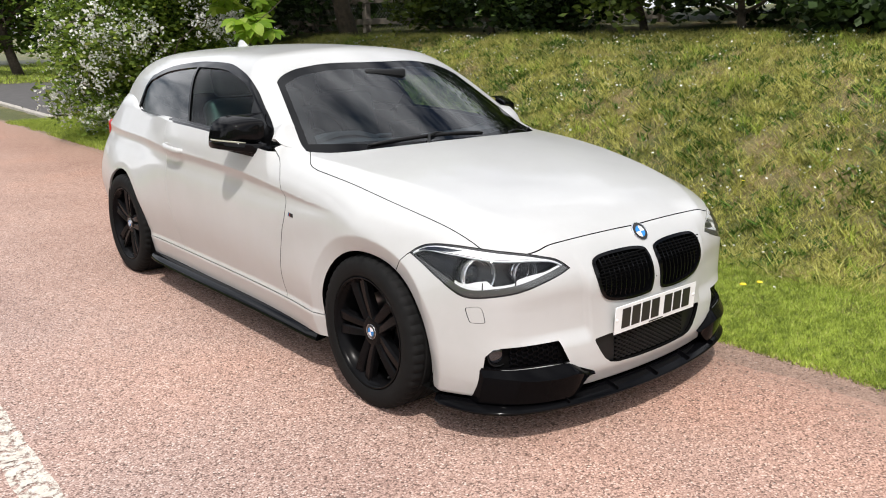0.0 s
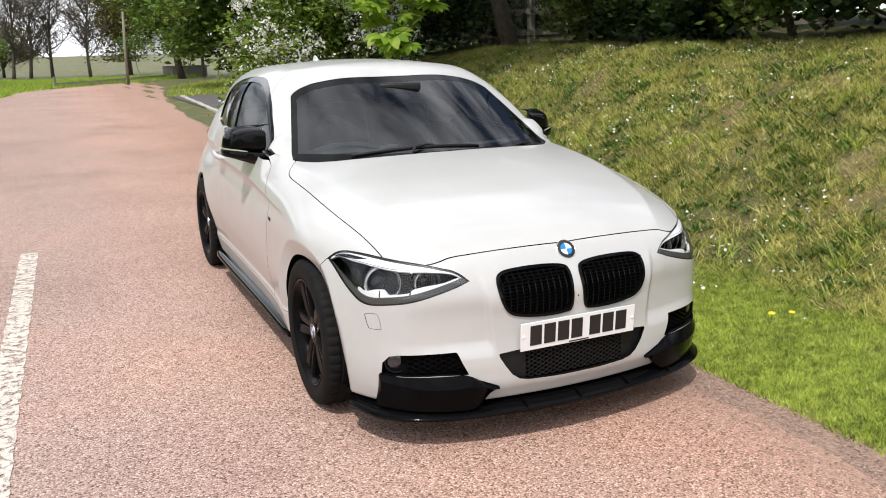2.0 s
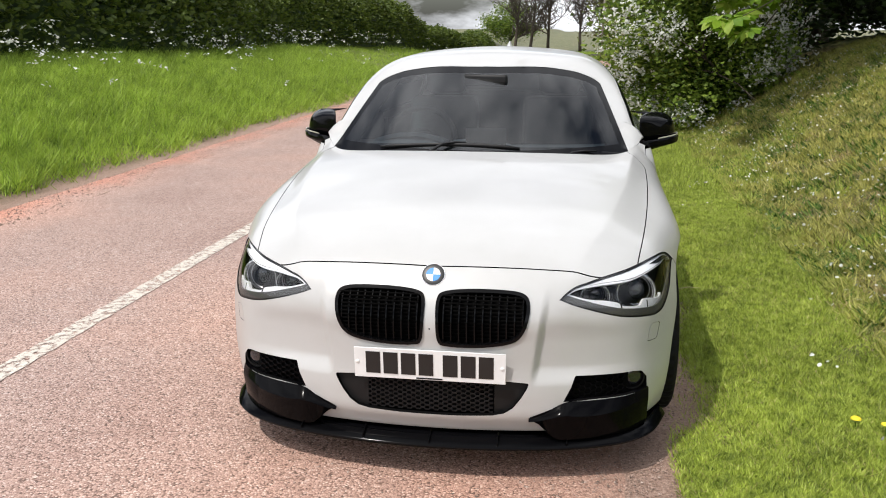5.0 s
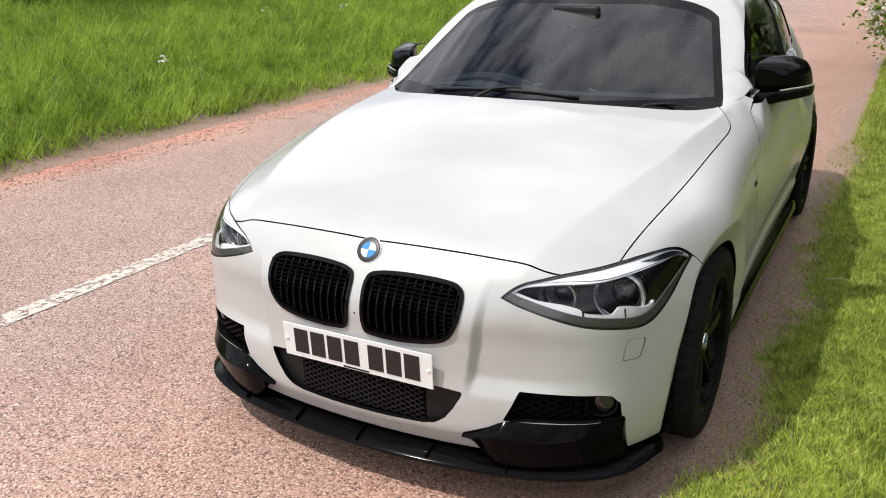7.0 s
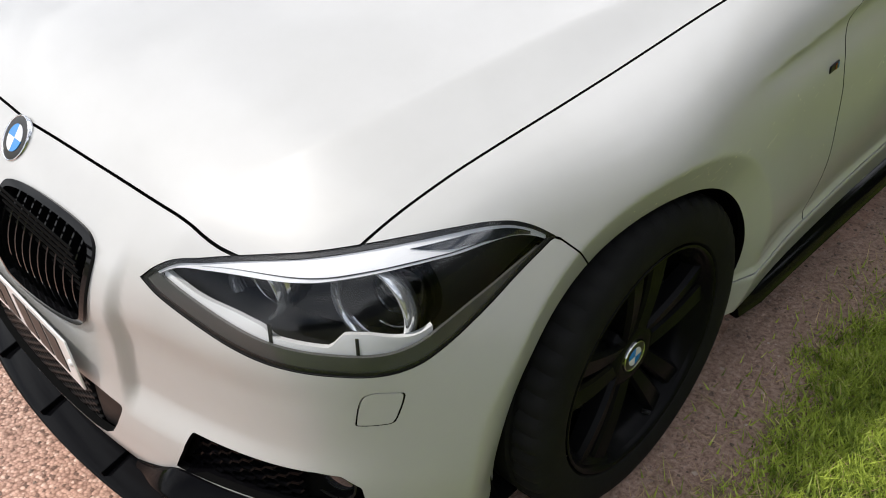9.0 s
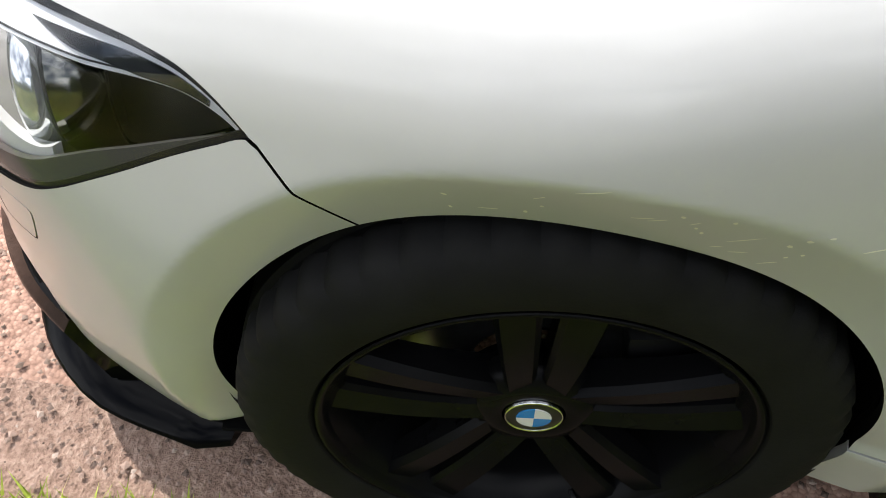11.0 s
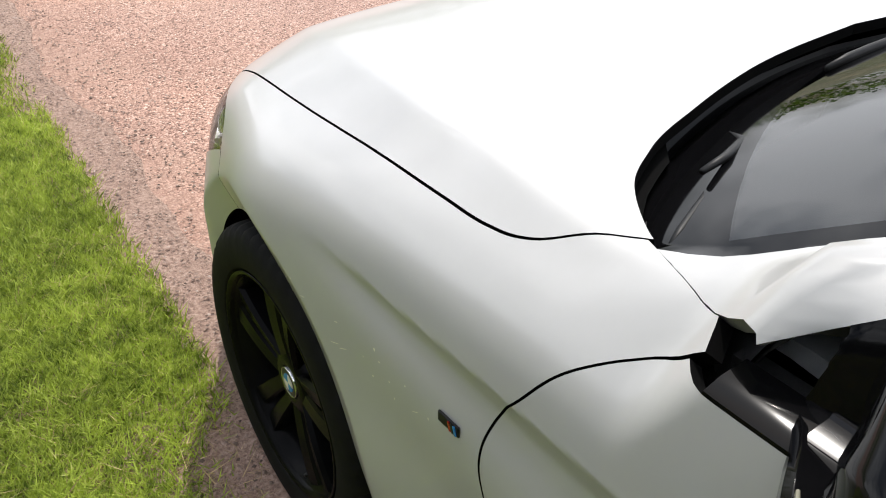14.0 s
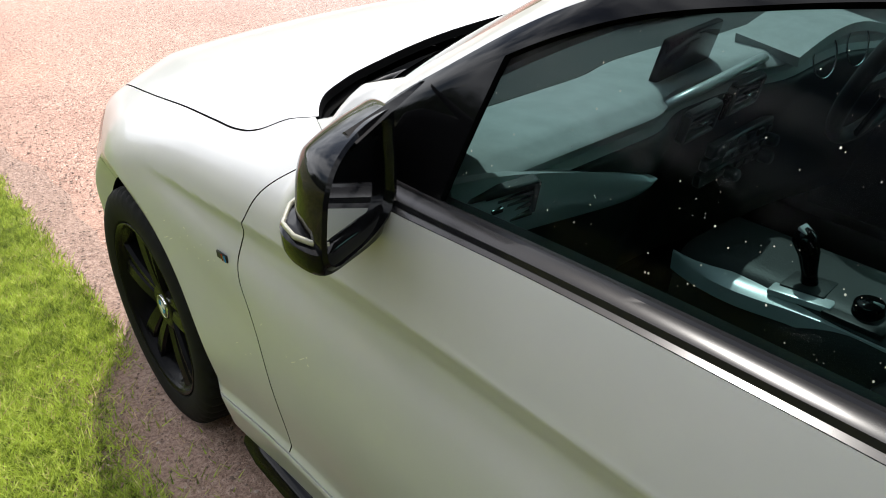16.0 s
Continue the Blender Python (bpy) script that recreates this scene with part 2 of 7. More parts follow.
def shell_object(name, m, mat, parent, label="", edge=0.0, vec=None, gap_shade=None):
    """One mesh object from a shell, with its own smooth normals; the last argument blackens its turned-in edge, in
    place of the shade in panel gaps.
    """
    outer = len(weld(m)[2]) if gap_shade else 0
    if edge:
        m = rimmed(m, edge, vec)
    v, n, t = m
    ok = np.linalg.norm(np.cross(v[t[:, 1]] - v[t[:, 0]], v[t[:, 2]] - v[t[:, 0]]), axis=1) > 1e-10
    v, n, t = tidy((v, n, t[ok]))
    me = bpy.data.meshes.new(name)
    me.vertices.add(len(v))
    me.vertices.foreach_set("co", v.astype(np.float32).reshape(-1))
    me.loops.add(len(t) * 3)
    me.loops.foreach_set("vertex_index", t.astype(np.int32).reshape(-1))
    me.polygons.add(len(t))
    me.polygons.foreach_set("loop_start", np.arange(0, len(t) * 3, 3, dtype=np.int32))
    me.polygons.foreach_set("use_smooth", np.ones(len(t), bool))
    me.update(calc_edges=True)
    me.normals_split_custom_set_from_vertices(n.astype(np.float32))
    me.materials.append(mat)
    if gap_shade:
        me.materials.append(gap_shade)
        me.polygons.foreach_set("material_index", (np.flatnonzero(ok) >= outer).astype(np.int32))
    ob = new(name, me)
    ob.parent = parent
    return tagged(ob, label)


def part(name, bm, mat, parent, label="", smooth=True, sharp=40):
    """Links a bmesh as one mesh object under a thing or a part."""
    me = bpy.data.meshes.new(name)
    if smooth:
        for f in bm.faces:
            f.smooth = True
        lim = radians(sharp)
        for e in bm.edges:
            if len(e.link_faces) == 2 and e.calc_face_angle(0) > lim:
                e.smooth = False
    bm.to_mesh(me)
    bm.free()
    me.materials.append(mat)
    ob = new(name, me)
    ob.parent = parent
    return tagged(ob, label)


def box(bm, size, at=(0, 0, 0), turn=(0, 0, 0), bevel=0.0, segments=2):
    r = bmesh.ops.create_cube(bm, size=1.0)
    bmesh.ops.scale(bm, vec=size, verts=r["verts"])
    if bevel:
        es = list({e for v in r["verts"] for e in v.link_edges})
        out = bmesh.ops.bevel(bm, geom=es, offset=bevel, segments=segments, affect="EDGES", profile=0.5)
        vs = list({v for f in out["faces"] for v in f.verts} | {v for v in r["verts"] if v.is_valid})
        todo, seen = list(vs), set(vs)
        while todo:
            for e in todo.pop().link_edges:
                for w in e.verts:
                    if w not in seen:
                        seen.add(w)
                        todo.append(w)
        vs = list(seen)
    else:
        vs = r["verts"]
    bmesh.ops.transform(bm, matrix=pose(*at, *turn), verts=vs)
    return vs


def lathe(bm, profile, turns=48, close=False, m=Matrix()):
    """Turns a profile of (radius, along) about the x axis."""
    rings = []
    for k in range(turns):
        a = 2 * math.pi * k / turns
        rings.append([bm.verts.new(m @ Vector((x, r * math.cos(a), r * math.sin(a)))) for r, x in profile])
    for k in range(turns):
        p, q = rings[k], rings[(k + 1) % turns]
        for i in range(len(profile) - (0 if close else 1)):
            j = (i + 1) % len(profile)
            bm.faces.new((p[i], p[j], q[j], q[i]))


def tube(bm, pts, radius, sides=8, flat=1.0, taper=None):
    """A tube along points; flat squeezes it, taper scales it along the way."""
    pts = [Vector(p) for p in pts]
    rings = []
    for i, p in enumerate(pts):
        d = (pts[min(i + 1, len(pts) - 1)] - pts[max(i - 1, 0)]).normalized()
        u = d.cross(Vector((0, 0, 1)))
        u = u.normalized() if u.length > 1e-4 else Vector((1, 0, 0))
        w = u.cross(d)
        r = radius * (taper[i] if taper else 1)
        rings.append([bm.verts.new(p + u * r * math.cos(2 * math.pi * k / sides) + w * r * flat * math.sin(2 * math.pi * k / sides)) for k in range(sides)])
    for a, b in zip(rings, rings[1:]):
        for k in range(sides):
            bm.faces.new((a[k], a[(k + 1) % sides], b[(k + 1) % sides], b[k]))
    bm.faces.new(rings[0][::-1])
    bm.faces.new(rings[-1])


def patch(bm, fn, nu, nv, thick=None):
    """A sheet of places fn(u, v), 0 to 1; thick: a vector by which a second sheet closes it."""
    def sheet(off):
        return [[bm.verts.new(Vector(fn(i / nu, j / nv)) + off) for j in range(nv + 1)] for i in range(nu + 1)]
    a = sheet(Vector())
    for i in range(nu):
        for j in range(nv):
            bm.faces.new((a[i][j], a[i + 1][j], a[i + 1][j + 1], a[i][j + 1]))
    if thick is not None:
        b = sheet(Vector(thick))
        for i in range(nu):
            for j in range(nv):
                bm.faces.new((b[i][j], b[i][j + 1], b[i + 1][j + 1], b[i + 1][j]))
        ring = [(i, 0) for i in range(nu)] + [(nu, j) for j in range(nv)] + [(i, nv) for i in range(nu, 0, -1)] + [(0, j) for j in range(nv, 0, -1)]
        for (i, j), (k, q) in zip(ring, ring[1:] + ring[:1]):
            bm.faces.new((a[k][q], a[i][j], b[i][j], b[k][q]))


# ---- the car's form: nose on the y minus side, front axle at y = 0 ----
crease = curve((-0.8, 0.0, 0.22, 0.42, 0.62, 1.0, 1.4, 1.9, 3.4), (0.70, 0.760, 0.785, 0.795, 0.814, 0.850, 0.866, 0.875, 0.90))
belt = curve((0.6, 0.75, 1.03, 1.3, 1.6, 2.0, 2.7, 3.4), (0.962, 0.962, 0.980, 0.998, 1.010, 1.018, 1.03, 1.03))
flank_low = curve((-0.62, -0.5, -0.38, -0.24, -0.13, -0.075, -0.045, 0.0), (-0.05, -0.022, 0.002, 0.010, 0.001, -0.012, -0.015, 0.0))
flank_up = curve((0.0, 0.06, 0.165, 0.3), (0.0, -0.014, -0.05, -0.13))


def flank(s):
    q = step(-0.011, 0.011, s)
    return flank_low(np.minimum(s, 0.004)) * (1 - q) + flank_up(np.maximum(s, -0.004)) * q


flank_soft = curve((-0.62, -0.5, -0.38, -0.2, 0.0, 0.06, 0.165, 0.3), (-0.05, -0.022, 0.0, 0.004, 0.0, -0.012, -0.05, -0.13))
hood = curve((-0.80, -0.68, -0.62, -0.56, -0.48, -0.36, -0.1, 0.3, 0.6, 0.8), (0.58, 0.692, 0.748, 0.788, 0.824, 0.862, 0.920, 0.979, 1.005, 1.02))
hood_ridge = curve((-0.62, -0.48, -0.372, -0.229, -0.05, 0.15, 0.33, 0.49, 0.6), (0.48, 0.535, 0.575, 0.612, 0.65, 0.688, 0.708, 0.724, 0.735))
wing_edge = curve((-0.6, -0.45, -0.33, -0.16, 0.068, 0.244, 0.473, 0.6), (0.68, 0.698, 0.718, 0.748, 0.766, 0.772, 0.780, 0.78))
nose = curve((0.0, 0.19, 0.24, 0.3, 0.425, 0.5, 0.65, 0.715, 0.80, 1.0), (-0.70, -0.735, -0.755, -0.758, -0.748, -0.748, -0.752, -0.728, -0.62, -0.3))
roof = curve((0.8, 1.1, 1.6, 2.2, 3.0, 3.4), (1.33, 1.392, 1.425, 1.42, 1.368, 1.30))


def soft(v, r=0.02):
    return 0.5 * (v + np.sqrt(v * v + r * r)) - 0.1 * r


def side_x(y, z):
    w = 0.868 - 0.15 * np.clip(0.25 - y, 0, None) ** 2 - 0.13 * np.clip(y - 2.5, 0, None) ** 2
    s = z - crease(y)
    q = step(0.16, 0.40, y)
    k = 0.30 + 0.70 * step(0.20, 1.0, y)
    v = flank_soft(s) + q * k * (flank(s / k) - flank_soft(s / k))
    d1, d2 = np.hypot(y + 0.005, z - 0.3145), np.hypot(y - 2.69, z - 0.316)
    sill = 0.016 * step(0.33, 0.29, z) * step(0.2, 0.5, y) * step(2.5, 2.2, y)
    flare = lambda d: 0.034 - 0.26 * soft(d - 0.393, 0.007) + 0.26 * soft(d - 0.525, 0.12) - 0.006 - 0.26 * soft(0.395 - d, 0.004)
    lip = 0.043 - 0.24 * soft(d1 - 0.404, 0.004) + 0.24 * soft(d1 - 0.560, 0.14) - 0.004 - 0.47 * soft(0.404 - d1, 0.003)
    lip = lip * (1 - 0.45 * step(-0.10, 0.22, y))
    rear = 0.13 * step(1.75, 2.65, y) * step(0.50, 1.10, z)
    corner = 0.040 * step(0.10, -0.32, y) * step(0.48, 0.76, z)
    return w + v - rear - corner + lip + 0.25 * flare(d2) + sill


def top_z(x, y):
    x = np.abs(x)
    return hood(np.minimum(y, 0.8)) - 0.088 * x * x - (0.32 + 0.20 * step(-0.40, 0.15, y)) * soft(x - hood_ridge(y), 0.008) + 0.55 * step(-0.62, -0.30, y) * soft(x - wing_edge(y) + 0.006, 0.03) + 0.5 * step(0.74, 1.0, y)


def front_y(x, z):
    x = np.abs(x)
    cheek = 0.018 * step(0.352, 0.382, x + 0.12 * (0.5 - z)) * step(0.76, 0.48, x) * step(0.35, 0.42, z) * step(0.72, 0.60, z)
    return nose(z) + 0.21 * x ** 2 + 0.46 * x ** 6 + cheek


def body(x, y, z):
    x = np.abs(x)
    f = smax((x - side_x(y, z)) * 0.97, (z - top_z(x, y)) * 0.96, 0.10)
    f = smax(f, (front_y(x, z) - y) * 0.9, 0.10)
    rear = y - (3.53 - 0.12 * x ** 2 - 0.3 * x ** 6 - 1.1 * np.clip(z - 0.88, 0, None))
    f = smax(f, rear * 0.95, 0.12)
    return smax(f, 0.17 - z, 0.02)


def screen_y(x, z):
    return 0.46 + 1.78 * (z - 0.985) + 0.25 * (z - 0.985) ** 2 + 0.5 * x * x


def cabin(x, y, z):
    x = np.abs(x)
    w = 0.80 - 0.085 * np.clip(1.4 - y, 0, None) ** 2 - 0.064 * np.clip(y - 1.5, 0, None) ** 2
    f = (x - (w - 0.34 * (z - 0.985) - 0.30 * (z - 0.985) ** 2)) * 0.9
    f = smax(f, (z - (roof(y) - 0.16 * x * x)) * 0.97, 0.14)
    f = smax(f, (screen_y(x, z) - y) * 0.48, 0.03)
    rs = 3.46 - 0.85 * (z - 1.03) - 0.25 * x * x
    f = smax(f, (y - rs) * 0.75, 0.08)
    return smax(f, 0.8 - z, 0.01)


def half_shell(form, zc, y0, y1, along, round_, front, rear, bias=1.0):
    """Half (x >= 0) of a closed form, met by rays from a line inside it."""
    phi = np.linspace(0, math.pi, round_ + 1)
    rows = [(y0, a) for a in np.linspace(0.004, math.pi / 2, front, endpoint=False)]
    rows += [(y0 + (y1 - y0) * q ** bias, math.pi / 2) for q in np.linspace(0, 1, along)]
    rows += [(y1, a) for a in np.linspace(math.pi / 2, math.pi - 0.004, rear + 1)[1:]]
    rows = np.array(rows)
    o = np.zeros((len(rows), len(phi), 3))
    o[..., 1], o[..., 2] = rows[:, 0, None], zc
    d = np.stack((np.sin(rows[:, 1, None]) * np.sin(phi), -np.cos(rows[:, 1, None]) * np.ones_like(phi), -np.sin(rows[:, 1, None]) * np.cos(phi)), -1)
    d[:, 0, 0] = d[:, -1, 0] = 0
    o, d = o.reshape(-1, 3), d.reshape(-1, 3)
    ev = lambda p: form(p[:, 0], p[:, 1], p[:, 2])
    lo, hi, done = np.zeros(len(o)), np.full(len(o), 1.6), np.zeros(len(o), bool)
    for s in np.linspace(0.05, 1.6, 32):
        out = (ev(o + s * d) > 0) & ~done
        hi[out] = s
        done |= out
        lo[~done] = s
    for _ in range(16):
        mid = (lo + hi) / 2
        out = ev(o + mid[:, None] * d) > 0
        hi, lo = np.where(out, mid, hi), np.where(out, lo, mid)
    v = o + ((lo + hi) / 2)[:, None] * d
    n = np.stack([ev(v + e) - ev(v - e) for e in np.eye(3) * 0.002], -1)
    n /= np.linalg.norm(n, axis=1)[:, None] + 1e-12
    w = len(phi)
    i, j = np.meshgrid(np.arange(len(rows) - 1), np.arange(w - 1), indexing="ij")
    a, b, c, e = (i * w + j).ravel(), (i * w + j + 1).ravel(), ((i + 1) * w + j + 1).ravel(), ((i + 1) * w + j).ravel()
    t = np.concatenate((np.stack((a, c, b), 1), np.stack((a, e, c), 1)))
    fn = np.cross(v[t[:, 1]] - v[t[:, 0]], v[t[:, 2]] - v[t[:, 0]])
    if (np.einsum("ij,ij->i", fn, n[t[:, 0]]) < 0).mean() > 0.5:
        t = t[:, ::-1]
    return v, n, t


def flowed(own):
    """A form whose surface runs on through the foot of the windscreen pillar."""
    def form(x, y, z):
        a, b = body(x, y, z), cabin(x, y, z)
        h = np.maximum(0.04 - np.abs(a - b), 0) / 0.04
        both = np.minimum(a, b) - h * h * 0.01
        f = a if own is body else b
        m = step(0.685, 0.715, np.abs(x)) * step(0.60, 0.66, y) * step(0.88, 0.80, y)
        return f + m * (both - f)
    return form


foot_y = lambda x: 0.709 + 2.17 * (x - 0.741)
BODY = half_shell(flowed(body), 0.55, 0.0, 2.9, 250, 410, 165, 36, 1.7)
CABIN = half_shell(flowed(cabin), 0.95, 1.25, 2.5, 90, 150, 70, 50)

# ---- panel lines (x outward, y back, z up) ----
GAP = 0.0019
seam_y = curve((0.0, 0.28, 0.44, 0.545, 0.62, 0.71, 0.80, 0.836, 0.88), (-0.632, -0.621, -0.611, -0.600, -0.57, -0.50, -0.34, -0.262, -0.182))
side_seam = lambda z: -0.263 + 0.894 * (0.713 - z)
nose_seam = lambda x, z: seam_y(x) + (side_seam(z) - seam_y(x)) * step(0.815, 0.838, x)
hood_x = curve((-0.46, -0.341, -0.2, -0.09, 0.054, 0.238, 0.382, 0.471, 0.514, 0.545, 0.576, 0.635, 0.70), (0.696, 0.717, 0.736, 0.748, 0.761, 0.773, 0.779, 0.780, 0.775, 0.764, 0.744, 0.708, 0.68))
cowl_y = curve((0.0, 0.295, 0.443, 0.571, 0.646, 0.674, 0.70, 0.75), (0.395, 0.425, 0.462, 0.506, 0.557, 0.593, 0.635, 0.74))
lamp_top = curve((-0.282, -0.262, -0.24, -0.183, -0.143, -0.09, -0.04, 0.0, 0.05, 0.1, 0.152, 0.21, 0.245, 0.28, 0.300, 0.306), (0.650, 0.667, 0.681, 0.698, 0.7065, 0.7145, 0.7205, 0.725, 0.7305, 0.7355, 0.738, 0.7355, 0.728, 0.711, 0.6965, 0.6915))
lamp_low = curve((-0.282, -0.257, -0.235, -0.2, -0.16, -0.115, -0.07, -0.02, 0.025, 0.058, 0.098, 0.135, 0.172, 0.207, 0.243, 0.28, 0.300, 0.306), (0.646, 0.631, 0.621, 0.607, 0.593, 0.5805, 0.573, 0.567, 0.5615, 0.561, 0.570, 0.590, 0.614, 0.636, 0.659, 0.680, 0.6905, 0.691))
door_y = curve((0.20, 0.28, 0.39, 0.55, 0.64, 0.70, 0.80, 0.82, 0.895, 0.914, 0.934, 0.95, 0.97), (0.65, 0.655, 0.676, 0.652, 0.628, 0.604, 0.624, 0.638, 0.69, 0.713, 0.742, 0.765, 0.785))
door_back = curve((0.25, 0.38, 0.68, 0.95, 1.05), (1.83, 1.86, 1.94, 2.0, 2.02))
screen_x = curve((0.90, 0.961, 1.10, 1.20, 1.27, 1.30), (0.745, 0.718, 0.656, 0.610, 0.575, 0.555))
screen_top = curve((0.0, 0.36, 0.48, 0.56, 0.62), (1.337, 1.326, 1.303, 1.270, 1.225))
glass_top = curve((0.66, 0.74, 0.85, 0.925, 1.02, 1.12, 1.25, 1.416, 1.556, 1.74, 1.937, 2.17, 2.409, 2.565, 2.70, 2.75, 2.77), (0.905, 0.950, 1.026, 1.085, 1.146, 1.208, 1.268, 1.309, 1.331, 1.338, 1.337, 1.322, 1.294, 1.259, 1.205, 1.135, 1.03))
side_bottom = 0.305

kidney = loop_of([(0.020, 0.585), (0.021, 0.645), (0.045, 0.666), (0.13, 0.675), (0.25, 0.674), (0.312, 0.664), (0.332, 0.635), (0.326, 0.575), (0.300, 0.525), (0.255, 0.502), (0.16, 0.490), (0.06, 0.492), (0.028, 0.508)])
kidney_in = loop_of([(0.030, 0.585), (0.031, 0.640), (0.05, 0.657), (0.13, 0.665), (0.25, 0.664), (0.305, 0.655), (0.321, 0.632), (0.315, 0.578), (0.292, 0.532), (0.250, 0.512), (0.16, 0.500), (0.066, 0.502), (0.037, 0.516)])
intake = np.array([(-0.4, 0.372), (0.265, 0.371), (0.338, 0.364), (0.330, 0.345), (0.311, 0.312), (0.285, 0.277), (0.255, 0.256), (0.215, 0.247), (0.1, 0.242), (-0.4, 0.240)])
fog_hole = np.array([(0.718, 0.372), (0.690, 0.379), (0.60, 0.382), (0.490, 0.384), (0.476, 0.345), (0.452, 0.296), (0.56, 0.300), (0.673, 0.297), (0.742, 0.297), (0.738, 0.345)])
fin = np.array([(0.747, 0.303), (0.673, 0.293), (0.56, 0.296), (0.46, 0.292), (0.341, 0.240), (0.37, 0.222), (0.41, 0.200), (0.42, 0.10), (0.747, 0.10)])
washer = loop_of([(0.745, 0.529), (0.772, 0.527), (0.777, 0.519), (0.770, 0.477), (0.763, 0.471), (0.739, 0.473), (0.736, 0.481)], 4)

ax = lambda x, y: 0.6 * x + 0.8 * y
in_lamp = (lambda x, y, z: lamp_top(ax(x, y)) - z, lambda x, y, z: z - lamp_low(ax(x, y)), lambda x, y, z: x - 0.3, lambda x, y, z: -0.05 - y, lambda x, y, z: 0.33 - ax(x, y), lambda x, y, z: ax(x, y) + 0.285)
arch1 = lambda x, y, z: np.hypot(y + 0.005, z - 0.3145) - 0.3385
arch2 = lambda x, y, z: np.hypot(y - 2.69, z - 0.322) - 0.350
seam_side = lambda x, y, z: np.minimum(nose_seam(x, z) - y, np.maximum(np.maximum(lamp_top(ax(x, y)) - 0.002 - z, 0.690 - x), 3.0 * (ax(x, y) - 0.303)))
ahead = lambda x, y, z: seam_side(x, y, z) - GAP
behind = lambda x, y, z: -seam_side(x, y, z) - GAP
is_front = lambda x, y, z: -0.3 - y

car = tagged(new("car"), "white three-door hatchback with black wheels, parked on the road edge", "car")

# nose and front bumper
bumper = keep(BODY, ahead, arch1, lambda x, y, z: z - 0.178)
bumper = without(bumper, *in_lamp)
for hole in (kidney, intake, fog_hole, fin):
    bumper = without(bumper, is_front, lambda x, y, z, h=hole: inside(h, x, z))
flap = keep(bumper, is_front, lambda x, y, z: inside(washer, x, z) - 0.0008)
bumper = without(bumper, is_front, lambda x, y, z: inside(washer, x, z) + 0.0008)
# turned-in panel edges are coloured black to stand for shade in the gaps
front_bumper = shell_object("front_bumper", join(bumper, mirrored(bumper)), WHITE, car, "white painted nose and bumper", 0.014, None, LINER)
for f in (lambda m: m, mirrored):
    shell_object("washer_flap", f(flap), WHITE, front_bumper, "", 0.008)

# bonnet
bonnet = keep(BODY, behind, lambda x, y, z: hood_x(y) - x - GAP, lambda x, y, z: cowl_y(x) - y, lambda x, y, z: z - 0.6)
bonnet = without(bonnet, *in_lamp)
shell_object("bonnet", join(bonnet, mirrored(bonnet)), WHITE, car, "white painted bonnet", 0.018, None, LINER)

# wings, doors, rear quarters
wing = keep(BODY, behind, lambda x, y, z: door_y(z) - y - GAP, arch1, lambda x, y, z: x - 0.3, lambda x, y, z: z - side_bottom - 0.002, lambda x, y, z: belt(y) + 0.05 * step(0.82, 0.74, y) - z)
wing = without(wing, lambda x, y, z: hood_x(y) - x + GAP, lambda x, y, z: z - 0.7, lambda x, y, z: 0.70 - y)
wing = without(wing, *in_lamp)
wing = keep(wing, lambda x, y, z: foot_y(x) - y, lambda x, y, z: np.maximum(cowl_y(x) - y, x - 0.69))
door = keep(BODY, lambda x, y, z: y - door_y(z) - GAP, lambda x, y, z: door_back(z) - y - GAP, lambda x, y, z: z - side_bottom - 0.002, lambda x, y, z: belt(y) - z, lambda x, y, z: x - 0.4)
quarter = keep(BODY, lambda x, y, z: y - door_back(z) - GAP, arch2, lambda x, y, z: z - side_bottom - 0.002, lambda x, y, z: belt(y) - z)
low_back = keep(BODY, lambda x, y, z: y - 2.9, lambda x, y, z: side_bottom + 0.002 - z, lambda x, y, z: z - 0.2, arch2)
sill = keep(BODY, lambda x, y, z: side_bottom - 0.002 - z, lambda x, y, z: z - 0.20, lambda x, y, z: x - 0.3, lambda x, y, z: y - 0.25, lambda x, y, z: 2.45 - y, arch1, arch2)
# wing and door edges blackened for gap shade as well
for flip in (False, True):
    f = mirrored if flip else (lambda m: m)
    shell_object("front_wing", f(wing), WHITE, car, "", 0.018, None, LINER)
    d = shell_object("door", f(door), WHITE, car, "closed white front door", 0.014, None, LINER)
    shell_object("sill", f(sill), WHITE, car, "", 0.014)
shell_object("rear_body", join(quarter, mirrored(quarter), low_back, mirrored(low_back)), WHITE, car, "white rear quarters, tailgate and bumper", 0.014)
doors = [o for o in car.children if o.name.startswith("door")]

# black shell added behind the panels, so gaps and grilles read as shade
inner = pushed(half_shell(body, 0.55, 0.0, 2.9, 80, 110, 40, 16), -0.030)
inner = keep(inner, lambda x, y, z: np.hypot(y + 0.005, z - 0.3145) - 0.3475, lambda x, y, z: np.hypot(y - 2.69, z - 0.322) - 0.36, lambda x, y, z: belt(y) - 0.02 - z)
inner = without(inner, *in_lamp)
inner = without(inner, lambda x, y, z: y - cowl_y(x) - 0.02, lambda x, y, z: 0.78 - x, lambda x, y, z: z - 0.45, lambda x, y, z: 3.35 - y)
shell_object("inner_body", join(inner, mirrored(inner)), LINER, car, "black shell added to darken the panel gaps and grilles")

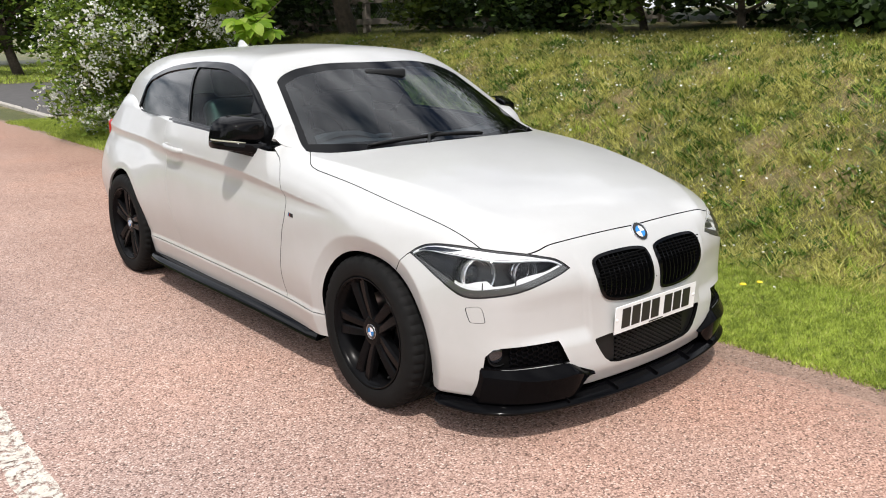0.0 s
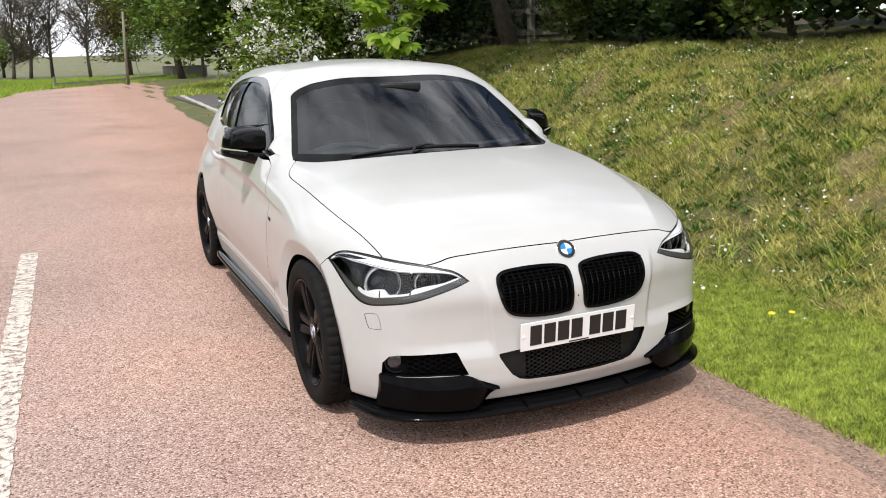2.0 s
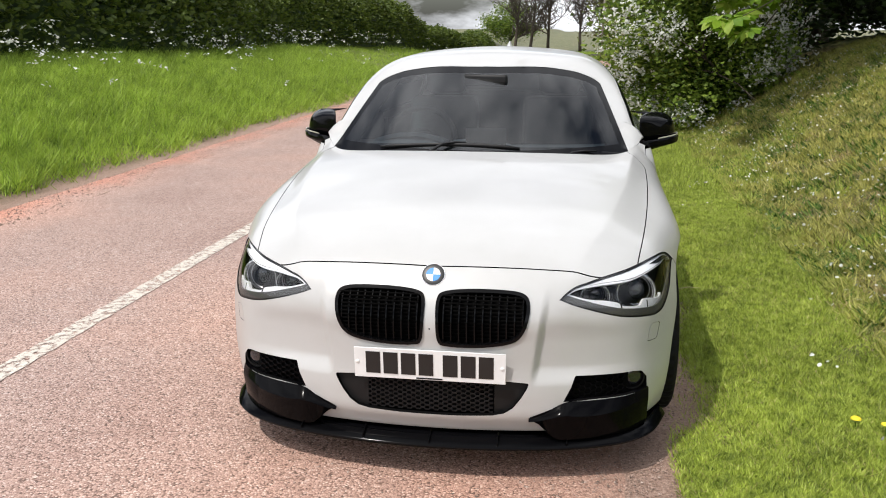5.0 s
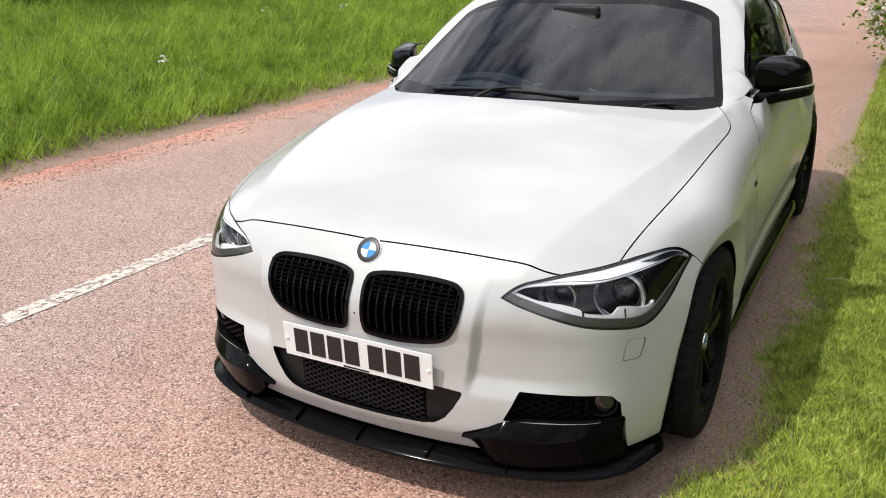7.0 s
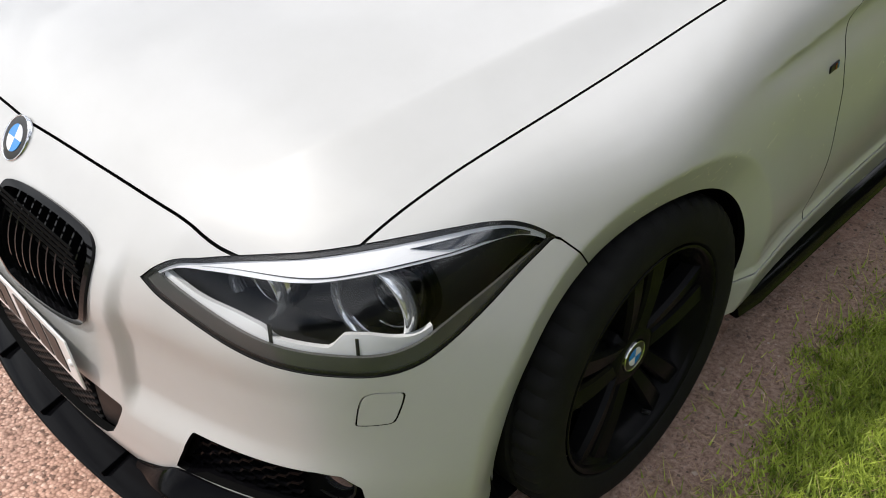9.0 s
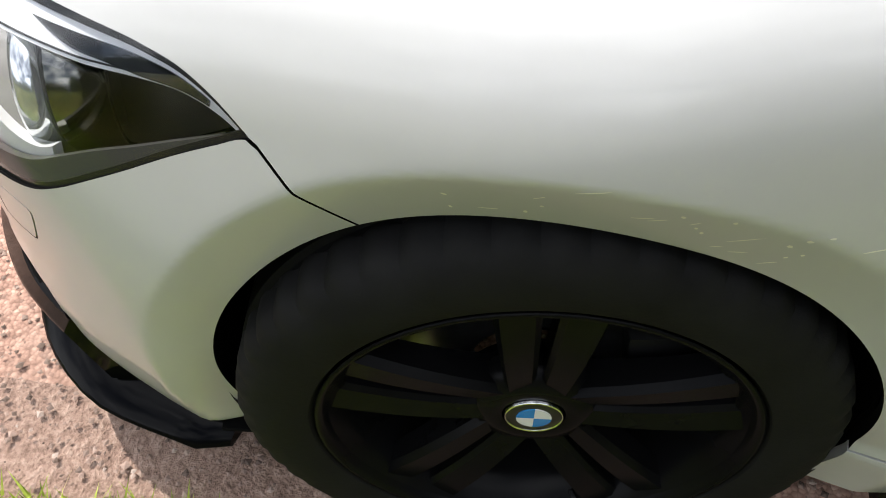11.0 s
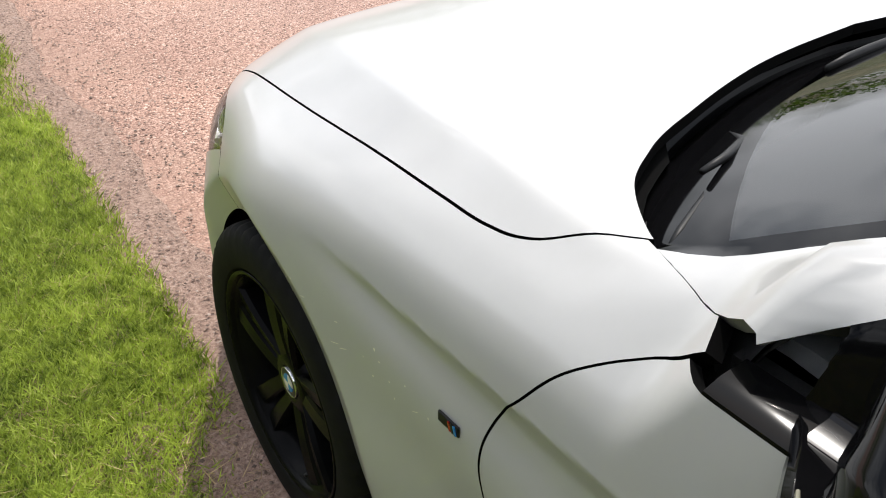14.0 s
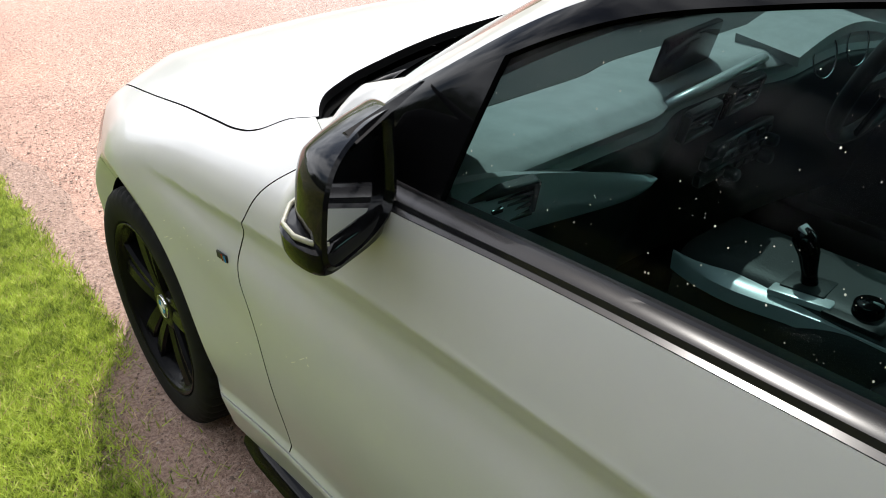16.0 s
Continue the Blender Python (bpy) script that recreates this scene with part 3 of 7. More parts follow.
# roof and pillars
skin = keep(CABIN, lambda x, y, z: z - belt(y) + 0.025, lambda x, y, z: np.maximum(y - foot_y(x) - 0.002, z - 1.1))
in_screen = (lambda x, y, z: screen_x(z) - x, lambda x, y, z: screen_top(x) - z, lambda x, y, z: 1.35 - y, lambda x, y, z: z - 0.90)
in_side = (lambda x, y, z: glass_top(y) - z, lambda x, y, z: x - 0.42, lambda x, y, z: 2.765 - y, lambda x, y, z: y - 0.68)
skin = without(skin, *in_screen)
skin = without(skin, *in_side)
shell_object("roof", join(skin, mirrored(skin)), WHITE, car, "white roof and pillars", 0.02)

# glass with its black printed borders
screen_all = keep(CABIN, *in_screen)
border = 0.028
in_clear = (lambda x, y, z: screen_x(z) - border - x, lambda x, y, z: screen_top(x) - 0.03 - z, lambda x, y, z: z - 0.985 - 0.02 * x * x)
clear = keep(screen_all, *in_clear)
ring = without(screen_all, *in_clear)
windscreen = shell_object("windscreen", pushed(join(clear, mirrored(clear)), -0.002), SCREEN, car, "tinted windscreen glass")
shell_object("border", pushed(join(ring, mirrored(ring)), -0.002), BLACK, windscreen, "black printed glass border", 0.006)
post_y = curve((0.9, 1.004, 1.316, 1.4), (1.70, 1.76, 1.941, 1.99))
side_all = keep(CABIN, *in_side, lambda x, y, z: z - belt(y) + 0.004, lambda x, y, z: 0.003 - cabin(x, y, z))
frame_in = (lambda x, y, z: glass_top(y) - 0.030 - z, lambda x, y, z: z - belt(y) - 0.005, lambda x, y, z: 2.72 - y)
pane = keep(side_all, *frame_in)
door_pane = keep(pane, lambda x, y, z: post_y(z) - 0.012 - y, lambda x, y, z: y - 1.09 - 0.22 * (z - 1.03))
rear_pane = keep(pane, lambda x, y, z: y - post_y(z) - 0.012)
window_frame = without(side_all, *frame_in)
post = keep(pane, lambda x, y, z: y - post_y(z) + 0.012, lambda x, y, z: post_y(z) + 0.012 - y)
sail = keep(pane, lambda x, y, z: 1.09 + 0.22 * (z - 1.03) - y)
for flip in (False, True):
    f = mirrored if flip else (lambda m: m)
    dd = doors[1 if flip else 0]
    shell_object("door_window", pushed(f(door_pane), -0.006), GLASS, dd, "lightly tinted door glass")
    shell_object("quarter_window", pushed(f(rear_pane), -0.006), PRIVACY, car, "dark rear side glass")
    shell_object("window_trim", pushed(f(join(window_frame, post, sail)), 0.001), BLACK, car, "gloss black window surround", 0.010)

# shoulder that closes the gap between the cabin and the rear quarters
for flip in (1, -1):
    bm = bmesh.new()
    rows = []
    for k in range(41):
        y = 1.92 + 1.36 * k / 40
        z = float(belt(np.array(y)))
        xo = 0.87
        while body(np.array(xo), np.array(y), np.array(z - 0.006)) > 0 and xo > 0.3:
            xo -= 0.002
        lift = 0.25 + 0.75 * float(step(2.55, 2.90, y))
        rows.append([bm.verts.new((max(0.02, xo - 0.0005 - d) * flip, y, z + h * lift)) for d, h in ((-0.001, -0.012), (0.0, -0.004), (0.008, 0.010), (0.025, 0.034), (0.055, 0.065), (0.12, 0.10))])
    for a, c in zip(rows, rows[1:]):
        for q in range(5):
            bm.faces.new((a[q], a[q + 1], c[q + 1], c[q]))
    bmesh.ops.recalc_face_normals(bm, faces=bm.faces)
    part("rear_shoulder", bm, WHITE, car)


# ---- lamps, grilles and trim of the nose ----
def on_nose(x, z):
    """Where the nose skin lies at x and z."""
    lo, hi = -1.0, 0.2
    for _ in range(30):
        mid = (lo + hi) / 2
        if body(np.array([x]), np.array([mid]), np.array([z]))[0] > 0:
            lo = mid
        else:
            hi = mid
    return hi


lamp = keep(BODY, *in_lamp)
back = np.array((-0.30, 0.90, -0.05))
back = back / np.linalg.norm(back)


def lamp_band(lo, hi, a0, a1):
    """A strip of the lamp between two heights (measured from the top edge down or the low edge up)."""
    return keep(lamp, lambda x, y, z: z - lo(ax(x, y)), lambda x, y, z: hi(ax(x, y)) - z, lambda x, y, z: ax(x, y) - a0, lambda x, y, z: a1 - ax(x, y))


edge_band = without(lamp, lambda x, y, z: lamp_top(ax(x, y)) - 0.005 - z, lambda x, y, z: z - lamp_low(ax(x, y)) - 0.006)
bezel_low = lamp_band(lambda a: lamp_low(a) + 0.004, lambda a: lamp_low(a) + 0.024 * step(0.29, 0.12, a) + 0.006, -0.28, 0.28)
brow = lamp_band(lambda a: lamp_top(a) - 0.009 - 0.021 * step(-0.26, -0.02, a) * step(0.33, 0.15, a), lambda a: lamp_top(a) - 0.0055, -0.262, 0.292)
brow2 = lamp_band(lambda a: lamp_top(a) - 0.0195 * step(-0.22, 0.0, a) * step(0.33, 0.14, a) - 0.008, lambda a: lamp_top(a) - 0.0180 * step(-0.22, 0.0, a) * step(0.33, 0.14, a) - 0.008, -0.19, 0.20)
side_strip = lamp_band(lambda a: lamp_top(a) - 0.010 - 0.013 * step(0.30, 0.20, a) * step(0.07, 0.16, a), lambda a: lamp_top(a) - 0.009 - 0.003 * step(0.24, 0.10, a), 0.095, 0.268)
tray = lamp_band(lambda a: lamp_low(a) + 0.020, lambda a: lamp_low(a) + 0.038 + 0.012 * step(-0.22, -0.14, a) * step(-0.10, -0.12, a) + 0.024 * step(-0.030, 0.0, a) * step(0.115, 0.02, a), -0.255, 0.120)
ticks = [lamp_band(lambda a: lamp_low(a) + 0.024, lambda a: lamp_low(a) + 0.056, a0, a0 + 0.005) for a0 in (-0.110, 0.010)]


def ring_mesh(bm, centre, axis, R, r, depth=1.0, turns=40, sides=8, span=(0.0, 1.0)):
    """A ring round an axis; span cuts it to an arc."""
    q = Vector(axis).to_track_quat("X", "Z").to_matrix().to_4x4()
    m = Matrix.Translation(centre) @ q
    full = span == (0.0, 1.0)
    rows = []
    for k in range(turns + (0 if full else 1)):
        a = 2 * math.pi * (span[0] + (span[1] - span[0]) * k / turns)
        rows.append([bm.verts.new(m @ Vector((r * depth * math.sin(2 * math.pi * j / sides), (R + r * math.cos(2 * math.pi * j / sides)) * math.cos(a), (R + r * math.cos(2 * math.pi * j / sides)) * math.sin(a)))) for j in range(sides)])
    for k in range(len(rows) - (0 if full else 1)):
        a, b = rows[k], rows[(k + 1) % len(rows)]
        for j in range(sides):
            bm.faces.new((a[j], a[(j + 1) % sides], b[(j + 1) % sides], b[j]))


def dome(bm, centre, axis, R, bulge, turns=32, rings=7):
    q = Vector(axis).to_track_quat("X", "Z").to_matrix().to_4x4()
    lathe(bm, [(R * math.sin(math.pi / 2 * k / rings) + 1e-4, bulge * math.cos(math.pi / 2 * k / rings)) for k in range(rings + 1)], turns, m=Matrix.Translation(centre) @ q)


def tube_ring(bm, centre, axis, R0, R1, depth, turns=36):
    q = Vector(axis).to_track_quat("X", "Z").to_matrix().to_4x4()
    lathe(bm, [(R0, 0.0), (R0 + 0.004, 0.002), (R1, -depth), (R1 * 0.2, -depth - 0.002)], turns, m=Matrix.Translation(centre) @ q)


BEZELGREY = plain("grey_lamp_bezel", (0.085, 0.085, 0.082), 0.3, 0, 0.4, 0.05, 10)


def headlamp(sgn):
    f = (lambda m: m) if sgn > 0 else mirrored
    sx = lambda p: (p[0] * sgn, p[1], p[2])
    b = back * np.array((sgn, 1, 1))
    house = shell_object("headlamp", f(moved(lamp, back * 0.126)), DARKLAMP, car, "clear headlamp with ring lights in a dark housing")
    walls = rimmed(f(pushed(lamp, -0.002)), 0.135, b)
    face_count = len(weld(f(lamp))[2])
    shell_object("housing", (walls[0], walls[1], walls[2][face_count:]), DARKLAMP, house)
    shell_object("cover", f(pushed(lamp, -0.003)), LENS, house, "clear lamp cover").visible_shadow = False
    shell_object("seal", f(pushed(edge_band, -0.0035)), INK, house, "black rubber seal", 0.004)
    shell_object("bezel", f(pushed(bezel_low, -0.006)), BEZELGREY, house, "dark grey lower bezel", 0.006)
    shell_object("brow", f(pushed(brow, -0.007)), SILVER, house, "silver brow strip", 0.01)
    shell_object("light_bar", f(pushed(brow2, -0.0060)), DARKLAMP, house, "thin dark slot", 0.006)
    shell_object("side_strip", f(pushed(side_strip, -0.0055)), LENSBLACK, house, "dark glossy side marker strip", 0.004)
    shell_object("tray", f(pushed(tray, -0.014)), SILVER, house, "pale silver lower tray", 0.01)
    for tick in ticks:
        shell_object("tray_slot", f(pushed(tick, -0.0132)), INK, house, "", 0.003)
    axis = (0.16 * sgn, -1, 0.02)
    for c, R, nm in (((0.690, -0.455, 0.622), 0.068, "main_lamp"), ((0.547, -0.550, 0.628), 0.050, "inner_lamp")):
        c = sx(c)
        bm = bmesh.new()
        tube_ring(bm, c, axis, R * 0.92, R * 0.72, 0.05)
        unit = part(nm, bm, DARKLAMP if nm == "main_lamp" else CHROME, house, "round projector lamp")
        bm = bmesh.new()
        ring_mesh(bm, tuple(np.array(c) + np.array((0, -0.012, 0))), axis, R * 0.99, R * 0.080, 2.6)
        part("ring", bm, LAMPRING, unit, "clear light ring")
        bm = bmesh.new()
        lathe(bm, [(R * 1.05, -0.004), (R * 1.06, -0.010), (R * 1.06, -0.052), (R * 0.98, -0.054)], 40, m=Matrix.Translation(c) @ Vector(axis).to_track_quat("X", "Z").to_matrix().to_4x4())
        part("sleeve", bm, SLEEVE, unit, "smoked chrome sleeve")
        bm = bmesh.new()
        ring_mesh(bm, tuple(np.array(c) + np.array((0, -0.010, 0))), axis, R * 0.90, R * 0.022, 1.0)
        part("bright_rim", bm, CHROME, unit)
        bm = bmesh.new()
        ring_mesh(bm, tuple(np.array(c) + np.array((0, 0.012, 0))), axis, R * 0.78, 0.003)
        part("inner_ring", bm, CHROME, unit)
        bm = bmesh.new()
        dome(bm, tuple(np.array(c) + np.array((0, 0.034, 0))), axis, R * 0.58, R * 0.45)
        part("lens", bm, LENSBLACK, unit, "glass projector lens")


LAMPRING = plain("ring_clear", (0.80, 0.82, 0.83), 0.10, 0.75, 0.0, 0.05)
SLEEVE = plain("smoked_chrome", (0.20, 0.20, 0.18), 0.12, 1.0, 0.0, 0.1)
LENSBLACK = plain("lens_dark", (0.02, 0.022, 0.026), 0.04, 0.0, 1.0, 0.2)
for sgn in (1, -1):
    headlamp(sgn)


def zrange(poly, x):
    zs = []
    for a, b in zip(poly, np.roll(poly, -1, 0)):
        if (a[0] > x) != (b[0] > x):
            zs.append(a[1] + (x - a[0]) / (b[0] - a[0]) * (b[1] - a[1]))
    return (min(zs), max(zs)) if len(zs) > 1 else None


front_skin = keep(BODY, is_front, lambda x, y, z: 0.8 - z)
surround = keep(front_skin, lambda x, y, z: inside(kidney, x, z))
surround = without(surround, lambda x, y, z: inside(kidney_in, x, z))
for sgn in (1, -1):
    f = (lambda m: m) if sgn > 0 else mirrored
    grille = shell_object("kidney_grille", f(pushed(surround, 0.006)), BLACK, car, "gloss black kidney-shaped grille", 0.03)
    for k in range(11):
        x = 0.045 + 0.0265 * k
        r = zrange(kidney_in, x)
        bm = bmesh.new()
        zz = np.linspace(r[0] - 0.003, r[1] + 0.003, 12)
        fy = [on_nose(x, z) for z in zz]
        patch(bm, lambda u, v: ((x + (u - 0.5) * 0.0045) * sgn, fy[round(v * 11)] + 0.002 + 0.012 * (4 * (v - 0.5) ** 2) * 0.3, zz[round(v * 11)]), 1, 11, (0.003 * sgn, 0.028, 0))
        bmesh.ops.recalc_face_normals(bm, faces=bm.faces)
        part("slat", bm, BLACK, grille)
    bm = bmesh.new()
    for k in range(13):
        z = 0.500 + 0.0135 * k
        box(bm, (0.27, 0.003, 0.004), (0.176 * sgn, -0.7225 + 0.02 * abs(z - 0.58), z))
    part("radiator", bm, LINER, grille, "fine horizontal radiator bars", False)


def honeycomb(bm, x0, x1, z0, z1, w, h, depth, at_y, keep_in):
    """Hexagon netting in the x, z plane."""
    row, z = 0, z0
    while z < z1:
        x = x0 + (w * 0.75 if row % 2 else 0.0)
        while x < x1:
            hexa = [(x + 0.5 * w * math.cos(a), z + h * 0.55 * math.sin(a)) for a in [math.pi / 3 * k for k in range(6)]]
            for i in range(6):
                (ax_, az), (bx, bz) = hexa[i], hexa[(i + 1) % 6]
                if row % 2 and i in (0, 2, 3, 5):
                    continue
                if not (keep_in(ax_, az) and keep_in(bx, bz)):
                    continue
                ya, yb = at_y(ax_, az), at_y(bx, bz)
                t = 0.0016
                d = Vector((bx - ax_, 0, bz - az)).normalized()
                nrm = Vector((-d.z, 0, d.x)) * t
                q = []
                for px_, py, pz in ((ax_, ya, az), (bx, yb, bz)):
                    for s in (-1, 1):
                        for dy in (0, depth):
                            q.append(bm.verts.new(Vector((px_, py + dy, pz)) + nrm * s))
                for idx in ((0, 2, 6, 4), (0, 4, 5, 1), (2, 3, 7, 6)):
                    bm.faces.new([q[k] for k in idx])
            x += w * 1.5
        z += h * 0.55
        row += 1


def inside_one(poly, x, z):
    return inside(poly, np.array([x]), np.array([z]))[0] > 0


bm = bmesh.new()
honeycomb(bm, -0.215, 0.222, 0.252, 0.37, 0.021, 0.0155, 0.010, lambda x, z: -0.744 + 0.20 * x * x, lambda x, z: inside_one(intake, abs(x), z - 0.004) and abs(x) < 0.222)
lower_grille = part("lower_grille", bm, SATIN, car, "black honeycomb lower grille", False)
for sgn in (1, -1):
    f = (lambda m: m) if sgn > 0 else mirrored
    blank = keep(front_skin, lambda x, y, z: inside(intake, x, z) + 0.004, lambda x, y, z: x - 0.224)
    shell_object("intake_blank", f(moved(blank, (-0.004, 0.018, 0))), SATIN, lower_grille, "black plastic intake end", 0.01)

# fog lamp pockets, corner fins, splitter
corner = keep(front_skin, lambda x, y, z: inside(fin, x, z))
corner = moved(corner, (0.00045, -0.003, 0.0))
for sgn in (1, -1):
    f = (lambda m: m) if sgn > 0 else mirrored
    bm = bmesh.new()
    honeycomb(bm, 0.44, 0.70, 0.292, 0.385, 0.025, 0.018, 0.010, lambda x, z: on_nose(x, z) + 0.022, lambda x, z: inside_one(fog_hole, x, z) and x < 0.66)
    if sgn < 0:
        bmesh.ops.scale(bm, vec=(-1, 1, 1), verts=bm.verts)
        bmesh.ops.reverse_faces(bm, faces=bm.faces)
    pocket = tagged(part("side_intake", bm, TRIMBLACK, car, "black honeycomb side intake", False), kind="stuff")
    c = (0.690 * sgn, -0.575, 0.345)
    bm = bmesh.new()
    tube_ring(bm, c, (0.35 * sgn, -1, 0), 0.040, 0.030, 0.03)
    fog = part("fog_lamp", bm, SATIN, pocket, "round fog lamp")
    bm = bmesh.new()
    dome(bm, (c[0], c[1] + 0.012, c[2]), (0.35 * sgn, -1, 0), 0.034, 0.012)
    part("lens", bm, LENSBLACK, fog)
    shell_object("corner_panel", f(corner), TRIMBLACK, car, "gloss black splitter corner", 0.02)
    bm = bmesh.new()
    rows = []
    for k in range(25):
        q = k / 24
        x = 0.338 + 0.411 * q
        zt = 0.238 + 0.060 * float(step(0.0, 0.34, q)) - 0.003 * q
        d = 0.010 + 0.030 * float(step(0.0, 0.32, q)) - 0.020 * float(step(0.45, 1.0, q))
        zc = zt - 0.008 - 0.030 * float(step(0.0, 0.45, q)) + 0.012 * float(step(0.6, 1.0, q))
        zb = 0.232 - 0.070 * float(step(0.0, 0.26, q))
        y0, yb = on_nose(x, max(zt, 0.21)), on_nose(x, 0.21)
        rows.append([bm.verts.new((px * sgn, py, pz)) for px, py, pz in ((x, y0 + 0.030, zt + 0.002), (x, y0 - 0.004, zt), (x, y0 - d + 0.003, zc + 0.003), (x, y0 - d, zc - 0.002), (x, yb - 0.6 * d - 0.004, zb), (x, yb + 0.03, zb - 0.002))])
    for a, b in zip(rows, rows[1:]):
        for k in range(6):
            bm.faces.new((a[k], a[(k + 1) % 6], b[(k + 1) % 6], b[k]))
    bm.faces.new(rows[0])
    bm.faces.new(rows[-1][::-1])
    bmesh.ops.recalc_face_normals(bm, faces=bm.faces)
    part("corner_fin", bm, TRIMBLACK, car, "gloss black winglet below the side intake", True, 35)


def outline_at(z, a):
    """The body's reach at height z in the direction a from straight ahead."""
    lo, hi = 0.1, 1.4
    for _ in range(28):
        mid = (lo + hi) / 2
        p = (np.array([mid * math.sin(a)]), np.array([-mid * math.cos(a)]), np.array([z]))
        if body(*p)[0] > 0:
            hi = mid
        else:
            lo = mid
    return lo


bm = bmesh.new()
rows = []
for k in range(61):
    a = radians(-66 + 132 * k / 60)
    r = outline_at(0.21, a)
    c = abs(math.sin(a))
    reach = 0.042 + 0.004 * math.cos(a) - 0.03 * step(0.80, 0.92, c)
    d = Vector((math.sin(a), -math.cos(a), 0))
    rows.append([bm.verts.new(d * (r + o) + Vector((0, 0, z))) for o, z in ((-0.05, 0.166), (-0.012, 0.160), (reach - 0.004, 0.143), (reach, 0.137), (reach - 0.004, 0.130), (-0.10, 0.138))])
for a, b in zip(rows, rows[1:]):
    for k in range(6):
        bm.faces.new((a[k], a[(k + 1) % 6], b[(k + 1) % 6], b[k]))
bm.faces.new(rows[0])
bm.faces.new(rows[-1][::-1])
bmesh.ops.recalc_face_normals(bm, faces=bm.faces)
splitter = part("splitter", bm, TRIMBLACK, car, "gloss black front splitter lip")
for x in (-0.47, -0.235, 0.0, 0.235, 0.47):
    bm = bmesh.new()
    box(bm, (0.0045, 0.062, 0.016), (x, on_nose(abs(x), 0.21) - 0.010, 0.157), (16, 0, 0), 0.0015, 1)
    part("fin", bm, TRIMBLACK, splitter)

# number plate: characters stand as plain bars
plate_at = pose(0.0, -0.757, 0.422, 3, 0, 0)
bm = bmesh.new()
box(bm, (0.520, 0.004, 0.111), (0, 0, 0), (0, 0, 0), 0.0015, 1)
number_plate = part("number_plate", bm, PLATE, car, "white number plate with black bars")
number_plate.matrix_world = plate_at
x = -0.219
for k in range(7):
    bm = bmesh.new()
    box(bm, (0.050, 0.002, 0.079), (x + 0.025, -0.0026, 0.002))
    part("bar", bm, INK, number_plate, "", False)
    x += 0.061 + (0.022 if k == 3 else 0)
for x in (-0.248, 0.248):
    bm = bmesh.new()
    dome(bm, (x, -0.002, 0.002), (0, -1, 0), 0.007, 0.004, 16, 4)
    part("bolt_cap", bm, PLATE, number_plate)
bm = bmesh.new()
box(bm, (0.09, 0.001, 0.005), (0.0, -0.0024, -0.049))
part("imprint", bm, SATIN, number_plate, "", False)


def roundel(parent, centre, axis, R):
    """A round badge: black ring, chrome rim, blue and white quarters."""
    m = Matrix.Translation(centre) @ Vector(axis).to_track_quat("X", "Z").to_matrix().to_4x4()
    bm = bmesh.new()
    lathe(bm, [(1e-4, 0.004), (R * 0.62, 0.004), (R * 0.93, 0.0036), (R * 0.98, 0.002), (R, -0.004)], 40, m=m)
    badge = part("badge", bm, INK, parent, "round blue and white badge with black ring")
    bm = bmesh.new()
    lathe(bm, [(R * 0.94, 0.0036), (R * 0.97, 0.005), (R * 1.0, 0.0035), (R * 1.01, -0.003)], 40, m=m)
    part("rim", bm, CHROME, badge)
    for k in range(4):
        bm = bmesh.new()
        arc = [(0.0, 0.0)] + [(R * 0.60 * math.cos(math.pi / 2 * (k + j / 10)), R * 0.60 * math.sin(math.pi / 2 * (k + j / 10))) for j in range(11)]
        low, top = ([bm.verts.new(m @ Vector((h, u, v))) for u, v in arc] for h in (0.0035, 0.0052))
        bm.faces.new(top)
        for i in range(len(arc)):
            j = (i + 1) % len(arc)
            bm.faces.new((low[i], low[j], top[j], top[i]))
        part("quarter", bm, BLUE if k % 2 else BADGEWHITE, badge, "", False)
    return badge


roundel(car, (0.0, on_nose(0.0, 0.712) - 0.001, 0.712), (0, -0.78, 0.62), 0.041)

